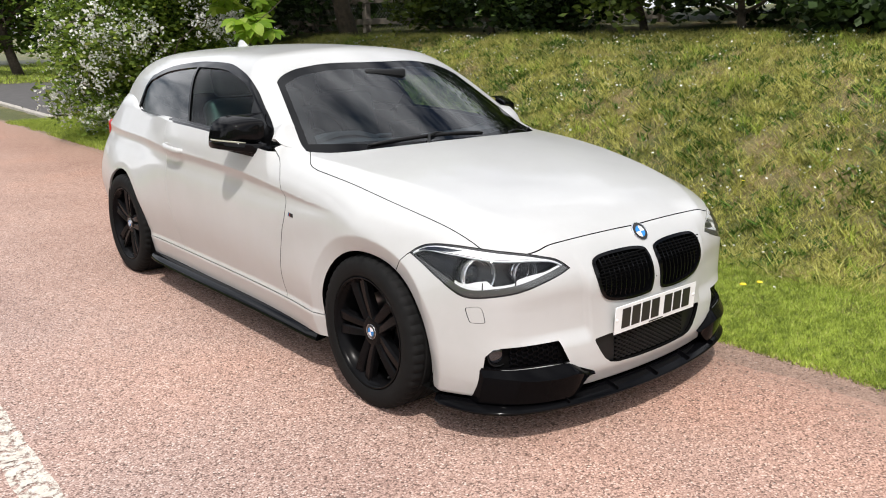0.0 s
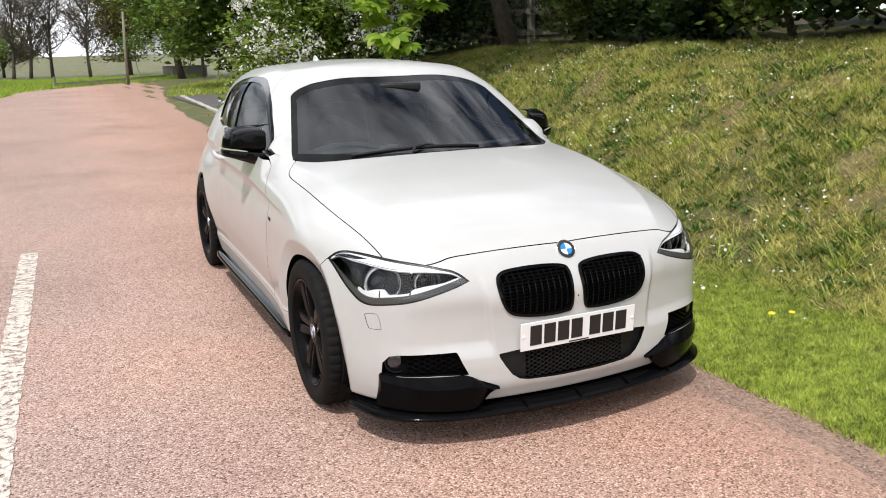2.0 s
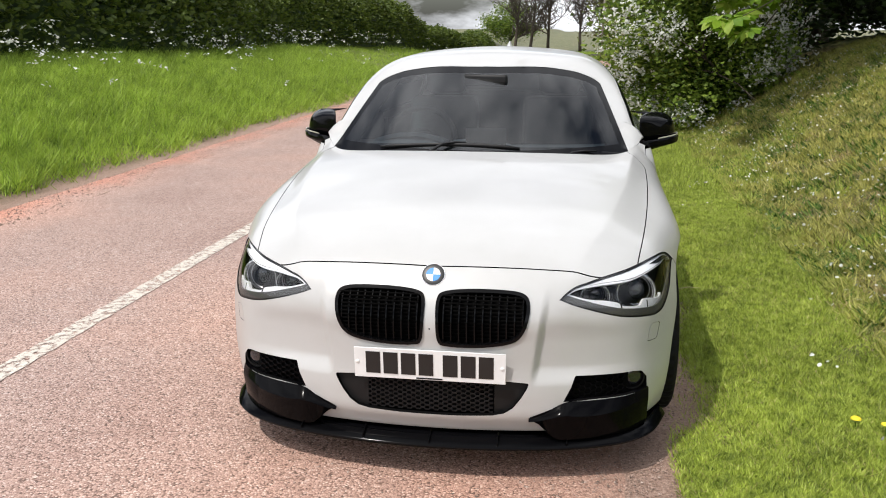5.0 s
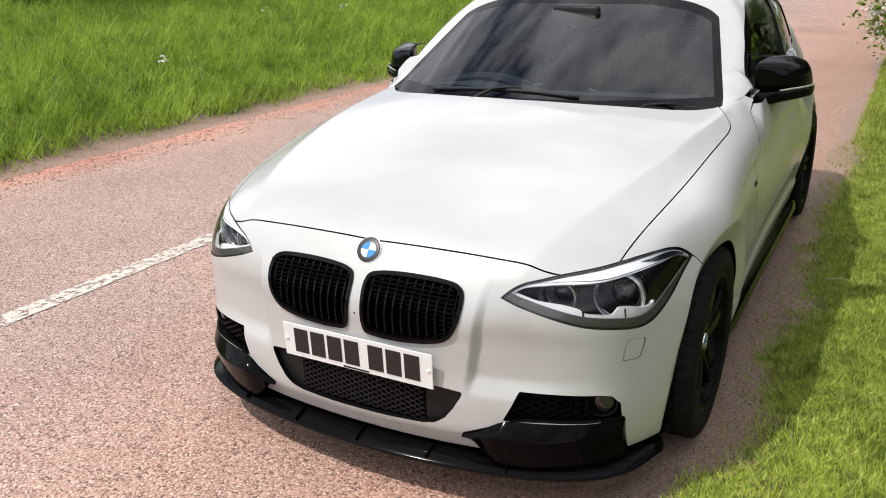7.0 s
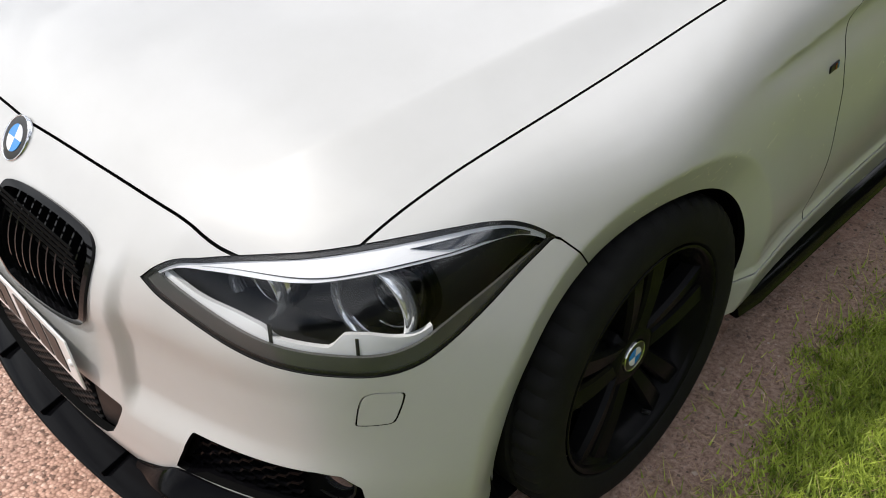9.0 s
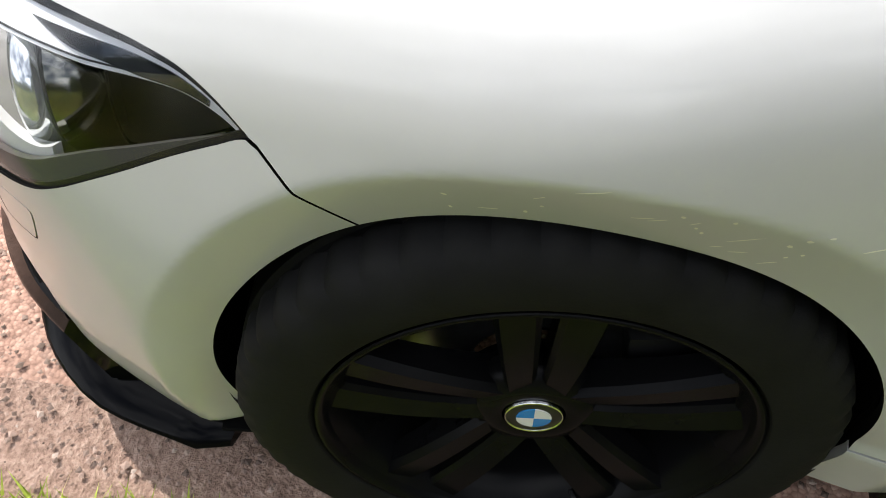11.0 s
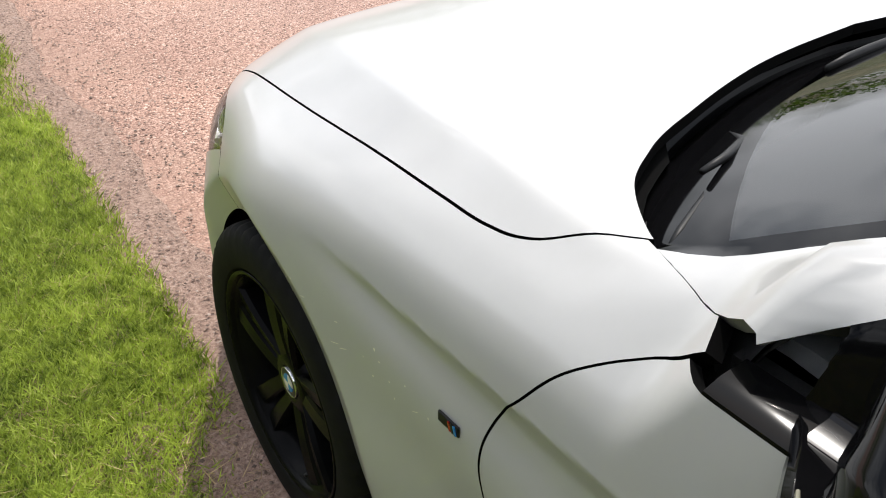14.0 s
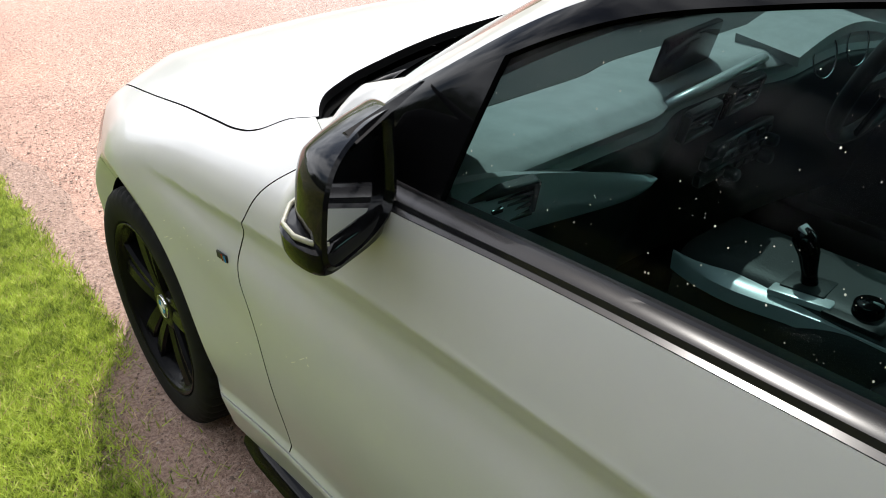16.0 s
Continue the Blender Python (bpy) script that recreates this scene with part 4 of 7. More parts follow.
# ---- wheels: hub outward along x ----
def wheel_unit():
    bm = bmesh.new()
    lathe(bm, [(0.229, 0.102), (0.2315, 0.106), (0.226, 0.107), (0.221, 0.100), (0.214, 0.086), (0.208, 0.045), (0.196, -0.05), (0.206, -0.095), (0.215, -0.105), (0.205, -0.108), (0.186, -0.05), (0.199, 0.045), (0.205, 0.084)], 64, True)
    w = part("wheel", bm, WHEELBLACK, car, "satin black five double-spoke alloy wheel")
    bm = bmesh.new()
    half = [(0.2285, 0.095), (0.236, 0.107), (0.250, 0.112), (0.272, 0.1135), (0.292, 0.110), (0.305, 0.103), (0.3125, 0.094), (0.3155, 0.080), (0.316, 0.058), (0.310, 0.055), (0.310, 0.048), (0.317, 0.045), (0.3175, 0.018), (0.311, 0.015), (0.311, 0.008), (0.3175, 0.005)]
    prof = half + [(r, -x) for r, x in half[::-1]]
    turns, rings = 150, []
    for k in range(turns):
        a = 2 * math.pi * k / turns
        cut = k % 3 == 0
        row = []
        for r, x in prof:
            shoulder = 0.056 < abs(x) < 0.105 and r > 0.303
            rr = r - (0.0055 if cut and shoulder else 0.0)
            aa = a + (0.10 * (abs(x) - 0.058) if shoulder else 0)
            row.append(bm.verts.new((x, rr * math.cos(aa), rr * math.sin(aa))))
        rings.append(row)
    for k in range(turns):
        p, q = rings[k], rings[(k + 1) % turns]
        for i in range(len(prof) - 1):
            bm.faces.new((p[i], p[i + 1], q[i + 1], q[i]))
    bmesh.ops.recalc_face_normals(bm, faces=bm.faces)
    part("tyre", bm, RUBBER, w, "black low-profile tyre", True, 30)
    bm = bmesh.new()
    lathe(bm, [(0.034, 0.078), (0.046, 0.080), (0.062, 0.076), (0.074, 0.062), (0.076, 0.03), (0.02, 0.02)], 40)
    hub = part("hub", bm, WHEELBLACK, w)
    for k in range(5):
        bm = bmesh.new()
        a = math.pi / 2 + 2 * math.pi * (k + 0.5) / 5
        dome(bm, (0.066, 0.052 * math.cos(a), 0.052 * math.sin(a)), (1, 0, 0), 0.0095, 0.008, 12, 3)
        part("wheel_bolt", bm, SATIN, hub)
    for k in range(10):
        s = -1 if k % 2 else 1
        base = math.pi / 2 + 2 * math.pi * (k // 2) / 5
        bm = bmesh.new()
        rows = []
        for i in range(11):
            q = i / 10
            r = 0.050 + 0.166 * q
            side = s * (0.0185 + 0.0140 * q)
            th = base + math.atan2(side, r)
            hub_in = 0.078 + 0.004 * math.sin(math.pi * q) + 0.013 * q
            wd = 0.0160 + 0.0078 * q
            c = Vector((hub_in, r * math.cos(th), r * math.sin(th)))
            t = Vector((0, -math.sin(th), math.cos(th)))
            th_ = 0.045 - 0.012 * q
            skew = -s * 0.007
            rows.append([bm.verts.new(c + t * u + Vector((x, 0, 0))) for u, x in ((-wd, -th_), (-wd, -0.009), (-wd * 0.72, 0.0 if s < 0 else -0.004), (wd * 0.72, 0.0 if s > 0 else -0.004), (wd, -0.009), (wd, -th_))])
        for p, q in zip(rows, rows[1:]):
            for j in range(6):
                bm.faces.new((p[j], q[j], q[(j + 1) % 6], p[(j + 1) % 6]))
        bm.faces.new(rows[0])
        bm.faces.new(rows[-1][::-1])
        bmesh.ops.recalc_face_normals(bm, faces=bm.faces)
        part("spoke", bm, WHEELBLACK, w, "", True, 25)
    bm = bmesh.new()
    lathe(bm, [(0.07, 0.012), (0.150, 0.012), (0.152, 0.009), (0.152, -0.010), (0.150, -0.013), (0.07, -0.013)], 48, True)
    part("brake_disc", bm, BRAKE, w, "steel brake disc")
    bm = bmesh.new()
    box(bm, (0.075, 0.07, 0.15), (0.0, 0.130, 0.02), (8, 0, 0), 0.014, 2)
    part("brake_caliper", bm, SATIN, w)
    bm = bmesh.new()
    tube(bm, [(0.078, 0.062, -0.19), (0.094, 0.066, -0.188)], 0.004, 8)
    part("valve", bm, SATIN, w)
    roundel(w, (0.0770, 0, 0), (1, 0, 0), 0.0315)
    return w


wheel = wheel_unit()
for i, (x, y, turn) in enumerate(((0.7675, 0.0, 1.0), (-0.7675, 0.0, 20.0), (0.757, 2.69, 40.0), (-0.757, 2.69, -9.0))):
    m = pose(x, y, 0.3165, 0, 0, 0 if x > 0 else 180) @ pose(0, 0, 0, turn, 0, 0)
    if i:
        copy_thing(wheel, m)
    else:
        first_pose = m
wheel.matrix_basis = first_pose

# wheel wells
for x, y in ((0.70, -0.005), (-0.70, -0.005), (0.70, 2.69), (-0.70, 2.69)):
    bm = bmesh.new()
    s = 1 if x > 0 else -1
    m = Matrix.Translation((0, y, 0.322 if y > 1 else 0.3145)) @ Matrix.Diagonal((s, 1, 1, 1))
    R = 0.347 if y < 1 else 0.358
    lathe(bm, [(R, 0.852), (R + 0.01, 0.80), (R + 0.012, 0.52), (0.05, 0.50)], 60, m=m)
    for q in bm.verts:
        if abs(q.co.x) > 0.79:
            q.co.x -= s * (0.008 + 0.034 * float(step(-0.12, -0.30, q.co.y - y)) * (1 if y < 1 else 0))
    low = [f for f in bm.faces if f.calc_center_median().z < (0.165 if f.calc_center_median().y < y else 0.20)]
    bmesh.ops.delete(bm, geom=low, context="FACES")
    part("wheel_arch_liner", bm, LINER, car, "black wheel arch liner")
bm = bmesh.new()
box(bm, (1.30, 3.6, 0.04), (0, 1.45, 0.20), (0, 0, 0), 0.01)
part("underbody", bm, LINER, car, "black underbody")
# black plates added to keep the gap before each tyre dark
for s in (1, -1):
    bm = bmesh.new()
    box(bm, (0.34, 0.092, 0.006), (0.645 * s, -0.326, 0.168), (0, 0, 0), 0.002, 1)
    box(bm, (0.30, 0.006, 0.05), (0.64 * s, -0.368, 0.148), (0, 0, 0), 0.002, 1)
    part("air_deflector", bm, LINER, car, "black plate added to darken the gap ahead of the wheel")

def reach(form, y, z):
    """How far out a form's side lies at y and z."""
    lo, hi = 0.2, 1.0
    for _ in range(24):
        mid = (lo + hi) / 2
        if form(np.array(mid), np.array(y), np.array(z)) < 0:
            lo = mid
        else:
            hi = mid
    return lo


# ---- side trim ----
for sgn in (1, -1):
    bm = bmesh.new()
    rows = []
    for k in range(25):
        q = k / 24
        y = 0.42 + 1.90 * q
        e = step(0, 0.03, q) * step(1, 0.97, q)
        sec = ((0.79, 0.205), (0.836, 0.200), (0.852 + 0.010 * e, 0.178), (0.856 + 0.010 * e, 0.163), (0.850 + 0.006 * e, 0.157), (0.79, 0.165))
        rows.append([bm.verts.new((x * sgn, y, z + 0.004 * math.sin(6 * q))) for x, z in sec])
    for a, b in zip(rows, rows[1:]):
        for k in range(6):
            bm.faces.new((a[k], a[(k + 1) % 6], b[(k + 1) % 6], b[k]))
    bm.faces.new(rows[0])
    bm.faces.new(rows[-1][::-1])
    bmesh.ops.recalc_face_normals(bm, faces=bm.faces)
    part("side_skirt", bm, BLACK, car, "gloss black side skirt blade")
    # small dark emblem on the wing
    bm = bmesh.new()
    xw = float(side_x(np.array(0.546), np.array(0.715)))
    box(bm, (0.004, 0.040, 0.016), (0, 0, 0), (0, 0, 0), 0.0015, 1)
    em = part("wing_emblem", bm, SATIN, car, "small dark emblem")
    em.matrix_world = pose((xw + 0.0015) * sgn, 0.546, 0.715, 4, 0, 2 * sgn)
    for k, mt in enumerate((BLUE, INK, REDLAMP)):
        bm = bmesh.new()
        box(bm, (0.005, 0.0035, 0.013), (0.0008 * sgn, 0.014 - 0.005 * k, 0), (18, 0, 0))
        part("stripe", bm, mt, em, "", False)
    # door handle
    hy, hz = 1.80, 0.888
    hx = float(side_x(np.array(hy), np.array(hz)))
    bm = bmesh.new()
    tube(bm, [(0, -0.105, -0.004), (0.028, -0.088, -0.001), (0.038, -0.04, 0), (0.040, 0.02, 0.001), (0.036, 0.07, 0), (0.026, 0.092, 0), (0, 0.105, 0)], 0.013, 10, 1.25, [0.8, 1, 1, 1, 1, 1, 0.8])
    bmesh.ops.scale(bm, vec=(sgn, 1, 1), verts=bm.verts)
    bmesh.ops.recalc_face_normals(bm, faces=bm.faces)
    dh = part("door_handle", bm, WHITE, doors[0 if sgn > 0 else 1], "white door handle")
    dh.matrix_world = pose((hx - 0.006) * sgn, hy, hz, 4, 0, 0)
    # top of the door, rolled in to the glass, and the belt moulding on it
    inner_edge, outer_edge = [], []
    for k in range(41):
        y = 0.895 + 1.115 * k / 40
        z = float(belt(np.array(y)))
        xo, xg = reach(body, y, z - 0.004), reach(cabin, y, z + 0.010)
        outer_edge.append((xo, y, z))
        inner_edge.append((min(xg, xo - 0.012), y, z))
    top_bm, trim_bm, top_rows, trim_rows = bmesh.new(), bmesh.new(), [], []
    for (xo, y, z), (xg, _, _) in zip(outer_edge, inner_edge):
        top_rows.append([top_bm.verts.new((x * sgn, y, z + h)) for x, h in ((xo + 0.0005, -0.008), (xo - 0.001, -0.004), (xo - 0.005, -0.003), (xo * 0.5 + xg * 0.5 + 0.004, -0.002), (xg + 0.004, -0.002))])
        trim_rows.append([trim_bm.verts.new((x * sgn, y, z + h)) for x, h in ((xo - 0.003, -0.006), (xo - 0.003, 0.000), (xo * 0.72 + xg * 0.28, 0.002), (xo * 0.66 + xg * 0.34, 0.009), (xo * 0.45 + xg * 0.55, 0.0125), (xg + 0.006, 0.0135), (xg + 0.003, 0.0165), (xg - 0.004, 0.016), (xg - 0.006, 0.003))])
    for bm, rows, n in ((top_bm, top_rows, 4), (trim_bm, trim_rows, 9)):
        for a, b in zip(rows, rows[1:]):
            for k in range(n):
                bm.faces.new((a[k], a[(k + 1) % len(a)], b[(k + 1) % len(a)], b[k]))
        bmesh.ops.recalc_face_normals(bm, faces=bm.faces)
    part("door_top", top_bm, WHITE, car)
    bm = bmesh.new()
    rows = []
    for k in range(13):
        y = 0.815 + 0.130 * k / 12
        z = float(belt(np.array(y)))
        xo = reach(body, y, z - 0.004)
        xg = min(max(reach(cabin, y, z + 0.008), xo - 0.045), xo - 0.012)
        rows.append([bm.verts.new((x * sgn, y, z + h)) for x, h in ((xo, -0.006), (xo - 0.003, 0.003), (xo * 0.5 + xg * 0.5, 0.010), (xg + 0.002, 0.012), (xg - 0.008, 0.013))])
    for a, b in zip(rows, rows[1:]):
        for k in range(4):
            bm.faces.new((a[k], a[k + 1], b[k + 1], b[k]))
    bmesh.ops.recalc_face_normals(bm, faces=bm.faces)
    part("mirror_base", bm, BLACK, car, "gloss black mirror base panel")
    part("belt_moulding", trim_bm, MOULDING, car, "gloss black window moulding")

# dried splashes and scratches on the passenger side wing and door
spots = np.random.RandomState(21)
bm = bmesh.new()
for cy, cz, sy, sz, count in ((0.04, 0.695, 0.06, 0.012, 11), (0.15, 0.668, 0.035, 0.016, 9), (0.30, 0.69, 0.05, 0.02, 4), (0.42, 0.68, 0.06, 0.022, 9), (0.56, 0.54, 0.04, 0.02, 3), (0.78, 0.65, 0.06, 0.02, 6), (-0.08, 0.67, 0.02, 0.012, 3)):
    for _ in range(count):
        y, z = cy + sy * spots.randn(), cz + sz * spots.randn() - 0.25 * abs(spots.randn() * 0.02)
        long_ = spots.rand() < 0.45
        a, b = (0.004 + 0.010 * spots.rand(), 0.0007) if long_ else (0.0012 + 0.0016 * spots.rand(), 0.0010 + 0.0010 * spots.rand())
        turn = 0.55 + 0.25 * spots.randn() if long_ else 3 * spots.rand()
        ring_pts = []
        for k in range(7):
            w = 2 * math.pi * k / 7
            rr = 0.75 + 0.5 * spots.rand()
            u, v = a * rr * math.cos(w), b * rr * math.sin(w)
            py, pz = y + u * math.cos(turn) - v * math.sin(turn), z + u * math.sin(turn) + v * math.cos(turn)
            ring_pts.append(bm.verts.new((reach(body, py, pz) + 0.0009, py, pz)))
        bm.faces.new(ring_pts)
bmesh.ops.recalc_face_normals(bm, faces=bm.faces)
tagged(part("dried_splashes", bm, plain("dried_splash", (0.72, 0.70, 0.58), 0.8), car, "", False), "small dried pale splashes on the paint", kind="stuff")


bm = bmesh.new()
for _ in range(210):
    y, z = 1.10 + 0.85 * spots.rand(), 1.035 + 0.25 * spots.rand() ** 1.6
    if z > float(glass_top(np.array(y))) - 0.045:
        continue
    a = 0.0004 + 0.0008 * spots.rand() ** 3
    turn = 6.28 * spots.rand()
    ring_pts = []
    for k in range(6):
        u, v = a * (1.6 if k % 3 else 0.8) * math.cos(k * math.pi / 3), a * math.sin(k * math.pi / 3)
        py, pz = y + u * math.cos(turn) - v * math.sin(turn), z + u * math.sin(turn) + v * math.cos(turn)
        ring_pts.append(bm.verts.new((reach(cabin, py, pz) - 0.0045, py, pz)))
    bm.faces.new(ring_pts)
bmesh.ops.recalc_face_normals(bm, faces=bm.faces)
tagged(part("glass_specks", bm, bpy.data.materials["dried_splash"], car, "", False), "small pale specks on the door glass", kind="stuff")


# ---- door mirrors ----
mirror_rim = loop_of([(0.815, 1.112), (0.858, 1.116), (0.899, 1.111), (0.928, 1.101), (0.948, 1.086), (0.962, 1.062), (0.970, 1.030), (0.974, 1.005), (0.972, 0.985), (0.960, 0.971), (0.935, 0.966), (0.885, 0.964), (0.846, 0.970), (0.820, 0.984), (0.812, 1.020), (0.811, 1.080)], 4)


def door_mirror(sgn):
    mid = np.array((0.870, 1.040))
    n = len(mirror_rim)

    def shape(i, v):
        """Housing: i round the rim, v from the glass to the front."""
        p = mirror_rim[i % n]
        s = math.cos(math.pi / 2 * v) ** 0.36
        q = mid + (p - mid) * s
        y = 1.085 + 0.5 * (q[0] - 0.93) - 0.12 * math.sin(math.pi / 2 * v) * (1.0 - 0.20 * (q[0] - 0.870) / 0.1)
        q[1] = 1.035 + (q[1] - 1.035) * (1 - 0.16 * math.sin(math.pi / 2 * v))
        return (float(q[0] - 0.050 * math.sin(math.pi / 2 * v) * min(1.0, max(0.0, (0.935 - p[0]) / 0.1))) * sgn, float(y), float(q[1]))

    bm = bmesh.new()
    rows = [[bm.verts.new(shape(i, j / 14 * 0.985)) for i in range(n)] for j in range(15)]
    for k in (0.93, 0.91, 0.87):
        row = []
        for i in range(n):
            x, y, z = shape(i, 0.0)
            row.append(bm.verts.new((0.90 * sgn + (x - 0.90 * sgn) * k, y + (0.004 if k > 0.92 else -0.004 if k > 0.9 else -0.016), 1.045 + (z - 1.045) * k)))
        rows.insert(0, row)
    for a, b in zip(rows, rows[1:]):
        for i in range(n):
            bm.faces.new((a[i], a[(i + 1) % n], b[(i + 1) % n], b[i]))
    bm.faces.new(rows[-1])
    bmesh.ops.recalc_face_normals(bm, faces=bm.faces)
    mir = part("door_mirror", bm, BLACK, car, "gloss black door mirror", True, 30)
    bm = bmesh.new()
    vs = []
    for i in range(n):
        x, y, z = shape(i, 0.0)
        vs.append(bm.verts.new((0.90 * sgn + (x - 0.90 * sgn) * 0.88, y - 0.012, 1.045 + (z - 1.045) * 0.88)))
    f = bm.faces.new(vs)
    f.normal_update()
    if f.normal.y < 0:
        f.normal_flip()
    part("mirror_glass", bm, MIRROR, mir, "mirror glass", False)
    # lip below the indicator, running on as the foot to the door
    bm = bmesh.new()
    plan = loop_of([(0.972, 1.104), (0.986, 1.070), (0.980, 1.020), (0.945, 0.970), (0.890, 0.928), (0.830, 0.895), (0.765, 0.855), (0.745, 0.875), (0.770, 0.935), (0.800, 0.985), (0.850, 1.040), (0.920, 1.082)], 5)
    lift = lambda x: 0.985 - 0.12 * (0.985 - x) - 0.25 * max(0.0, 0.83 - x)
    rows = []
    for grow, dz in ((0.90, 0.020), (1.0, 0.014), (1.0, -0.006), (0.96, -0.016), (0.80, -0.022)):
        rows.append([bm.verts.new(((0.88 + (x - 0.88) * grow) * sgn, 0.99 + (y - 0.99) * grow, lift(x) + dz * (1 + 0.5 * step(0.86, 0.78, x)))) for x, y in plan])
    for a, b in zip(rows, rows[1:]):
        for i in range(len(plan)):
            bm.faces.new((a[i], a[(i + 1) % len(plan)], b[(i + 1) % len(plan)], b[i]))
    bm.faces.new(rows[0])
    bm.faces.new(rows[-1][::-1])
    bmesh.ops.recalc_face_normals(bm, faces=bm.faces)
    part("foot", bm, BLACK, mir, "", True, 45)
    bm = bmesh.new()
    way = [Vector((x * sgn, y, lift(x) + 0.023)) for x, y in ((0.958, 1.098), (0.974, 1.085), (0.982, 1.060), (0.976, 1.022), (0.942, 0.976), (0.908, 0.950), (0.875, 0.929))]
    tube(bm, way, 0.0029, 8, 1.5, [0.6, 1, 1, 1, 1, 1, 0.6])
    part("indicator", bm, INDICATOR, mir, "pale indicator strip")
    bm = bmesh.new()
    rows = []
    for q in (0.0, 0.25, 0.5, 0.75, 1.0):
        top = Vector((0.900 - 0.155 * q, 1.066 - 0.072 * q, 1.109 + 0.014 * q))
        w = 1 - 0.93 * q
        rows.append([bm.verts.new((p.x * sgn, p.y, p.z)) for p in (top + Vector((0, 0.012 * w, -0.004)), top + Vector((0, -0.012 * w, 0.004 * w)), top + Vector((-0.01, -0.045 * w, -0.012 * w)), top + Vector((-0.005, -0.01, -0.024 * w)))])
    for a, b in zip(rows, rows[1:]):
        for i in range(4):
            bm.faces.new((a[i], a[(i + 1) % 4], b[(i + 1) % 4], b[i]))
    bm.faces.new(rows[0])
    bm.faces.new(rows[-1][::-1])
    bmesh.ops.recalc_face_normals(bm, faces=bm.faces)
    part("horn", bm, BLACK, mir)


INDICATOR = plain("indicator_clear", (0.32, 0.31, 0.24), 0.10, 0.0, 0.5, 0.05)
for sgn in (1, -1):
    door_mirror(sgn)

# ---- cowl, wipers, aerial ----
bm = bmesh.new()


def cowl(u, v):
    x = -0.70 + 1.40 * u
    y0 = float(cowl_y(np.array(abs(x)))) - 0.03
    y1 = float(screen_y(x, 0.955)) + 0.01
    y = y0 + (y1 - y0) * v
    z0 = float(top_z(np.array(abs(x)), np.array(min(y0, 0.62)))) - 0.045
    return (x, y, z0 + (0.945 - z0) * v - 0.030 * math.sin(math.pi * v) * (1 - (x / 0.75) ** 4))


patch(bm, cowl, 40, 8, (0, 0, -0.01))
bmesh.ops.recalc_face_normals(bm, faces=bm.faces)
part("cowl", bm, SATIN, car, "black plastic scuttle panel")
for pts in (((-0.455, 0.545, 0.982), (-0.104, 0.500, 1.004), (0.215, 0.492, 0.992)), ((0.262, 0.512, 1.000), (0.465, 0.592, 1.004), (0.655, 0.668, 0.990))):
    bm = bmesh.new()
    fine = []
    for k in range(13):
        q = k / 12
        a, b, c = (Vector(p) for p in pts)
        fine.append(a * (1 - q) * (1 - 2 * q) + b * 4 * q * (1 - q) + c * q * (2 * q - 1))
    tube(bm, fine, 0.0072, 8, 1.3, [0.5] + [1] * 11 + [0.6])
    blade = part("wiper", bm, SATIN, car, "black windscreen wiper")
    bm = bmesh.new()
    mid = Vector(pts[1])
    hub_p = mid + Vector((-0.10, -0.095, -0.028))
    tube(bm, [hub_p + Vector((-0.10, -0.0, -0.012)), hub_p, mid + Vector((-0.04, -0.022, 0.006)), mid + Vector((0.02, 0.0, 0.012)), mid + Vector((0.07, 0.008, 0.010))], 0.009, 8, 0.8, [1.3, 1.2, 0.8, 0.7, 0.5])
    part("wiper_arm", bm, SATIN, blade)
bm = bmesh.new()
rows = []
for k in range(11):
    q = k / 10
    y = 2.50 + 0.17 * q
    h = 0.052 * (step(0, 0.75, q) ** 1.2) * (1 - 0.25 * step(0.85, 1, q))
    w = 0.028 * math.sin(math.pi * (0.12 + 0.8 * q)) ** 0.7
    zb = float(roof(np.array(y))) - 0.004
    rows.append([bm.verts.new((w * a, y, zb + h * b)) for a, b in ((-1, 0), (-0.55, 0.55), (-0.12, 1), (0.12, 1), (0.55, 0.55), (1, 0))])
for a, b in zip(rows, rows[1:]):
    for k in range(5):
        bm.faces.new((a[k], a[k + 1], b[k + 1], b[k]))
bm.faces.new(rows[-1])
bmesh.ops.recalc_face_normals(bm, faces=bm.faces)
part("roof_aerial", bm, WHITE, car, "white fin aerial")
for sgn in (1, -1):
    bm = bmesh.new()
    box(bm, (0.20, 0.10, 0.13), (0.585 * sgn, 3.36, 0.86), (0, 0, -28 * sgn), 0.03, 3)
    part("tail_lamp", bm, REDLAMP, car, "red tail lamp")


# ---- cabin ----
bm = bmesh.new()
box(bm, (1.44, 2.3, 0.04), (0, 1.85, 0.36), (0, 0, 0), 0.01)
part("cabin_floor", bm, LINER, car, "dark carpet floor")
bm = bmesh.new()


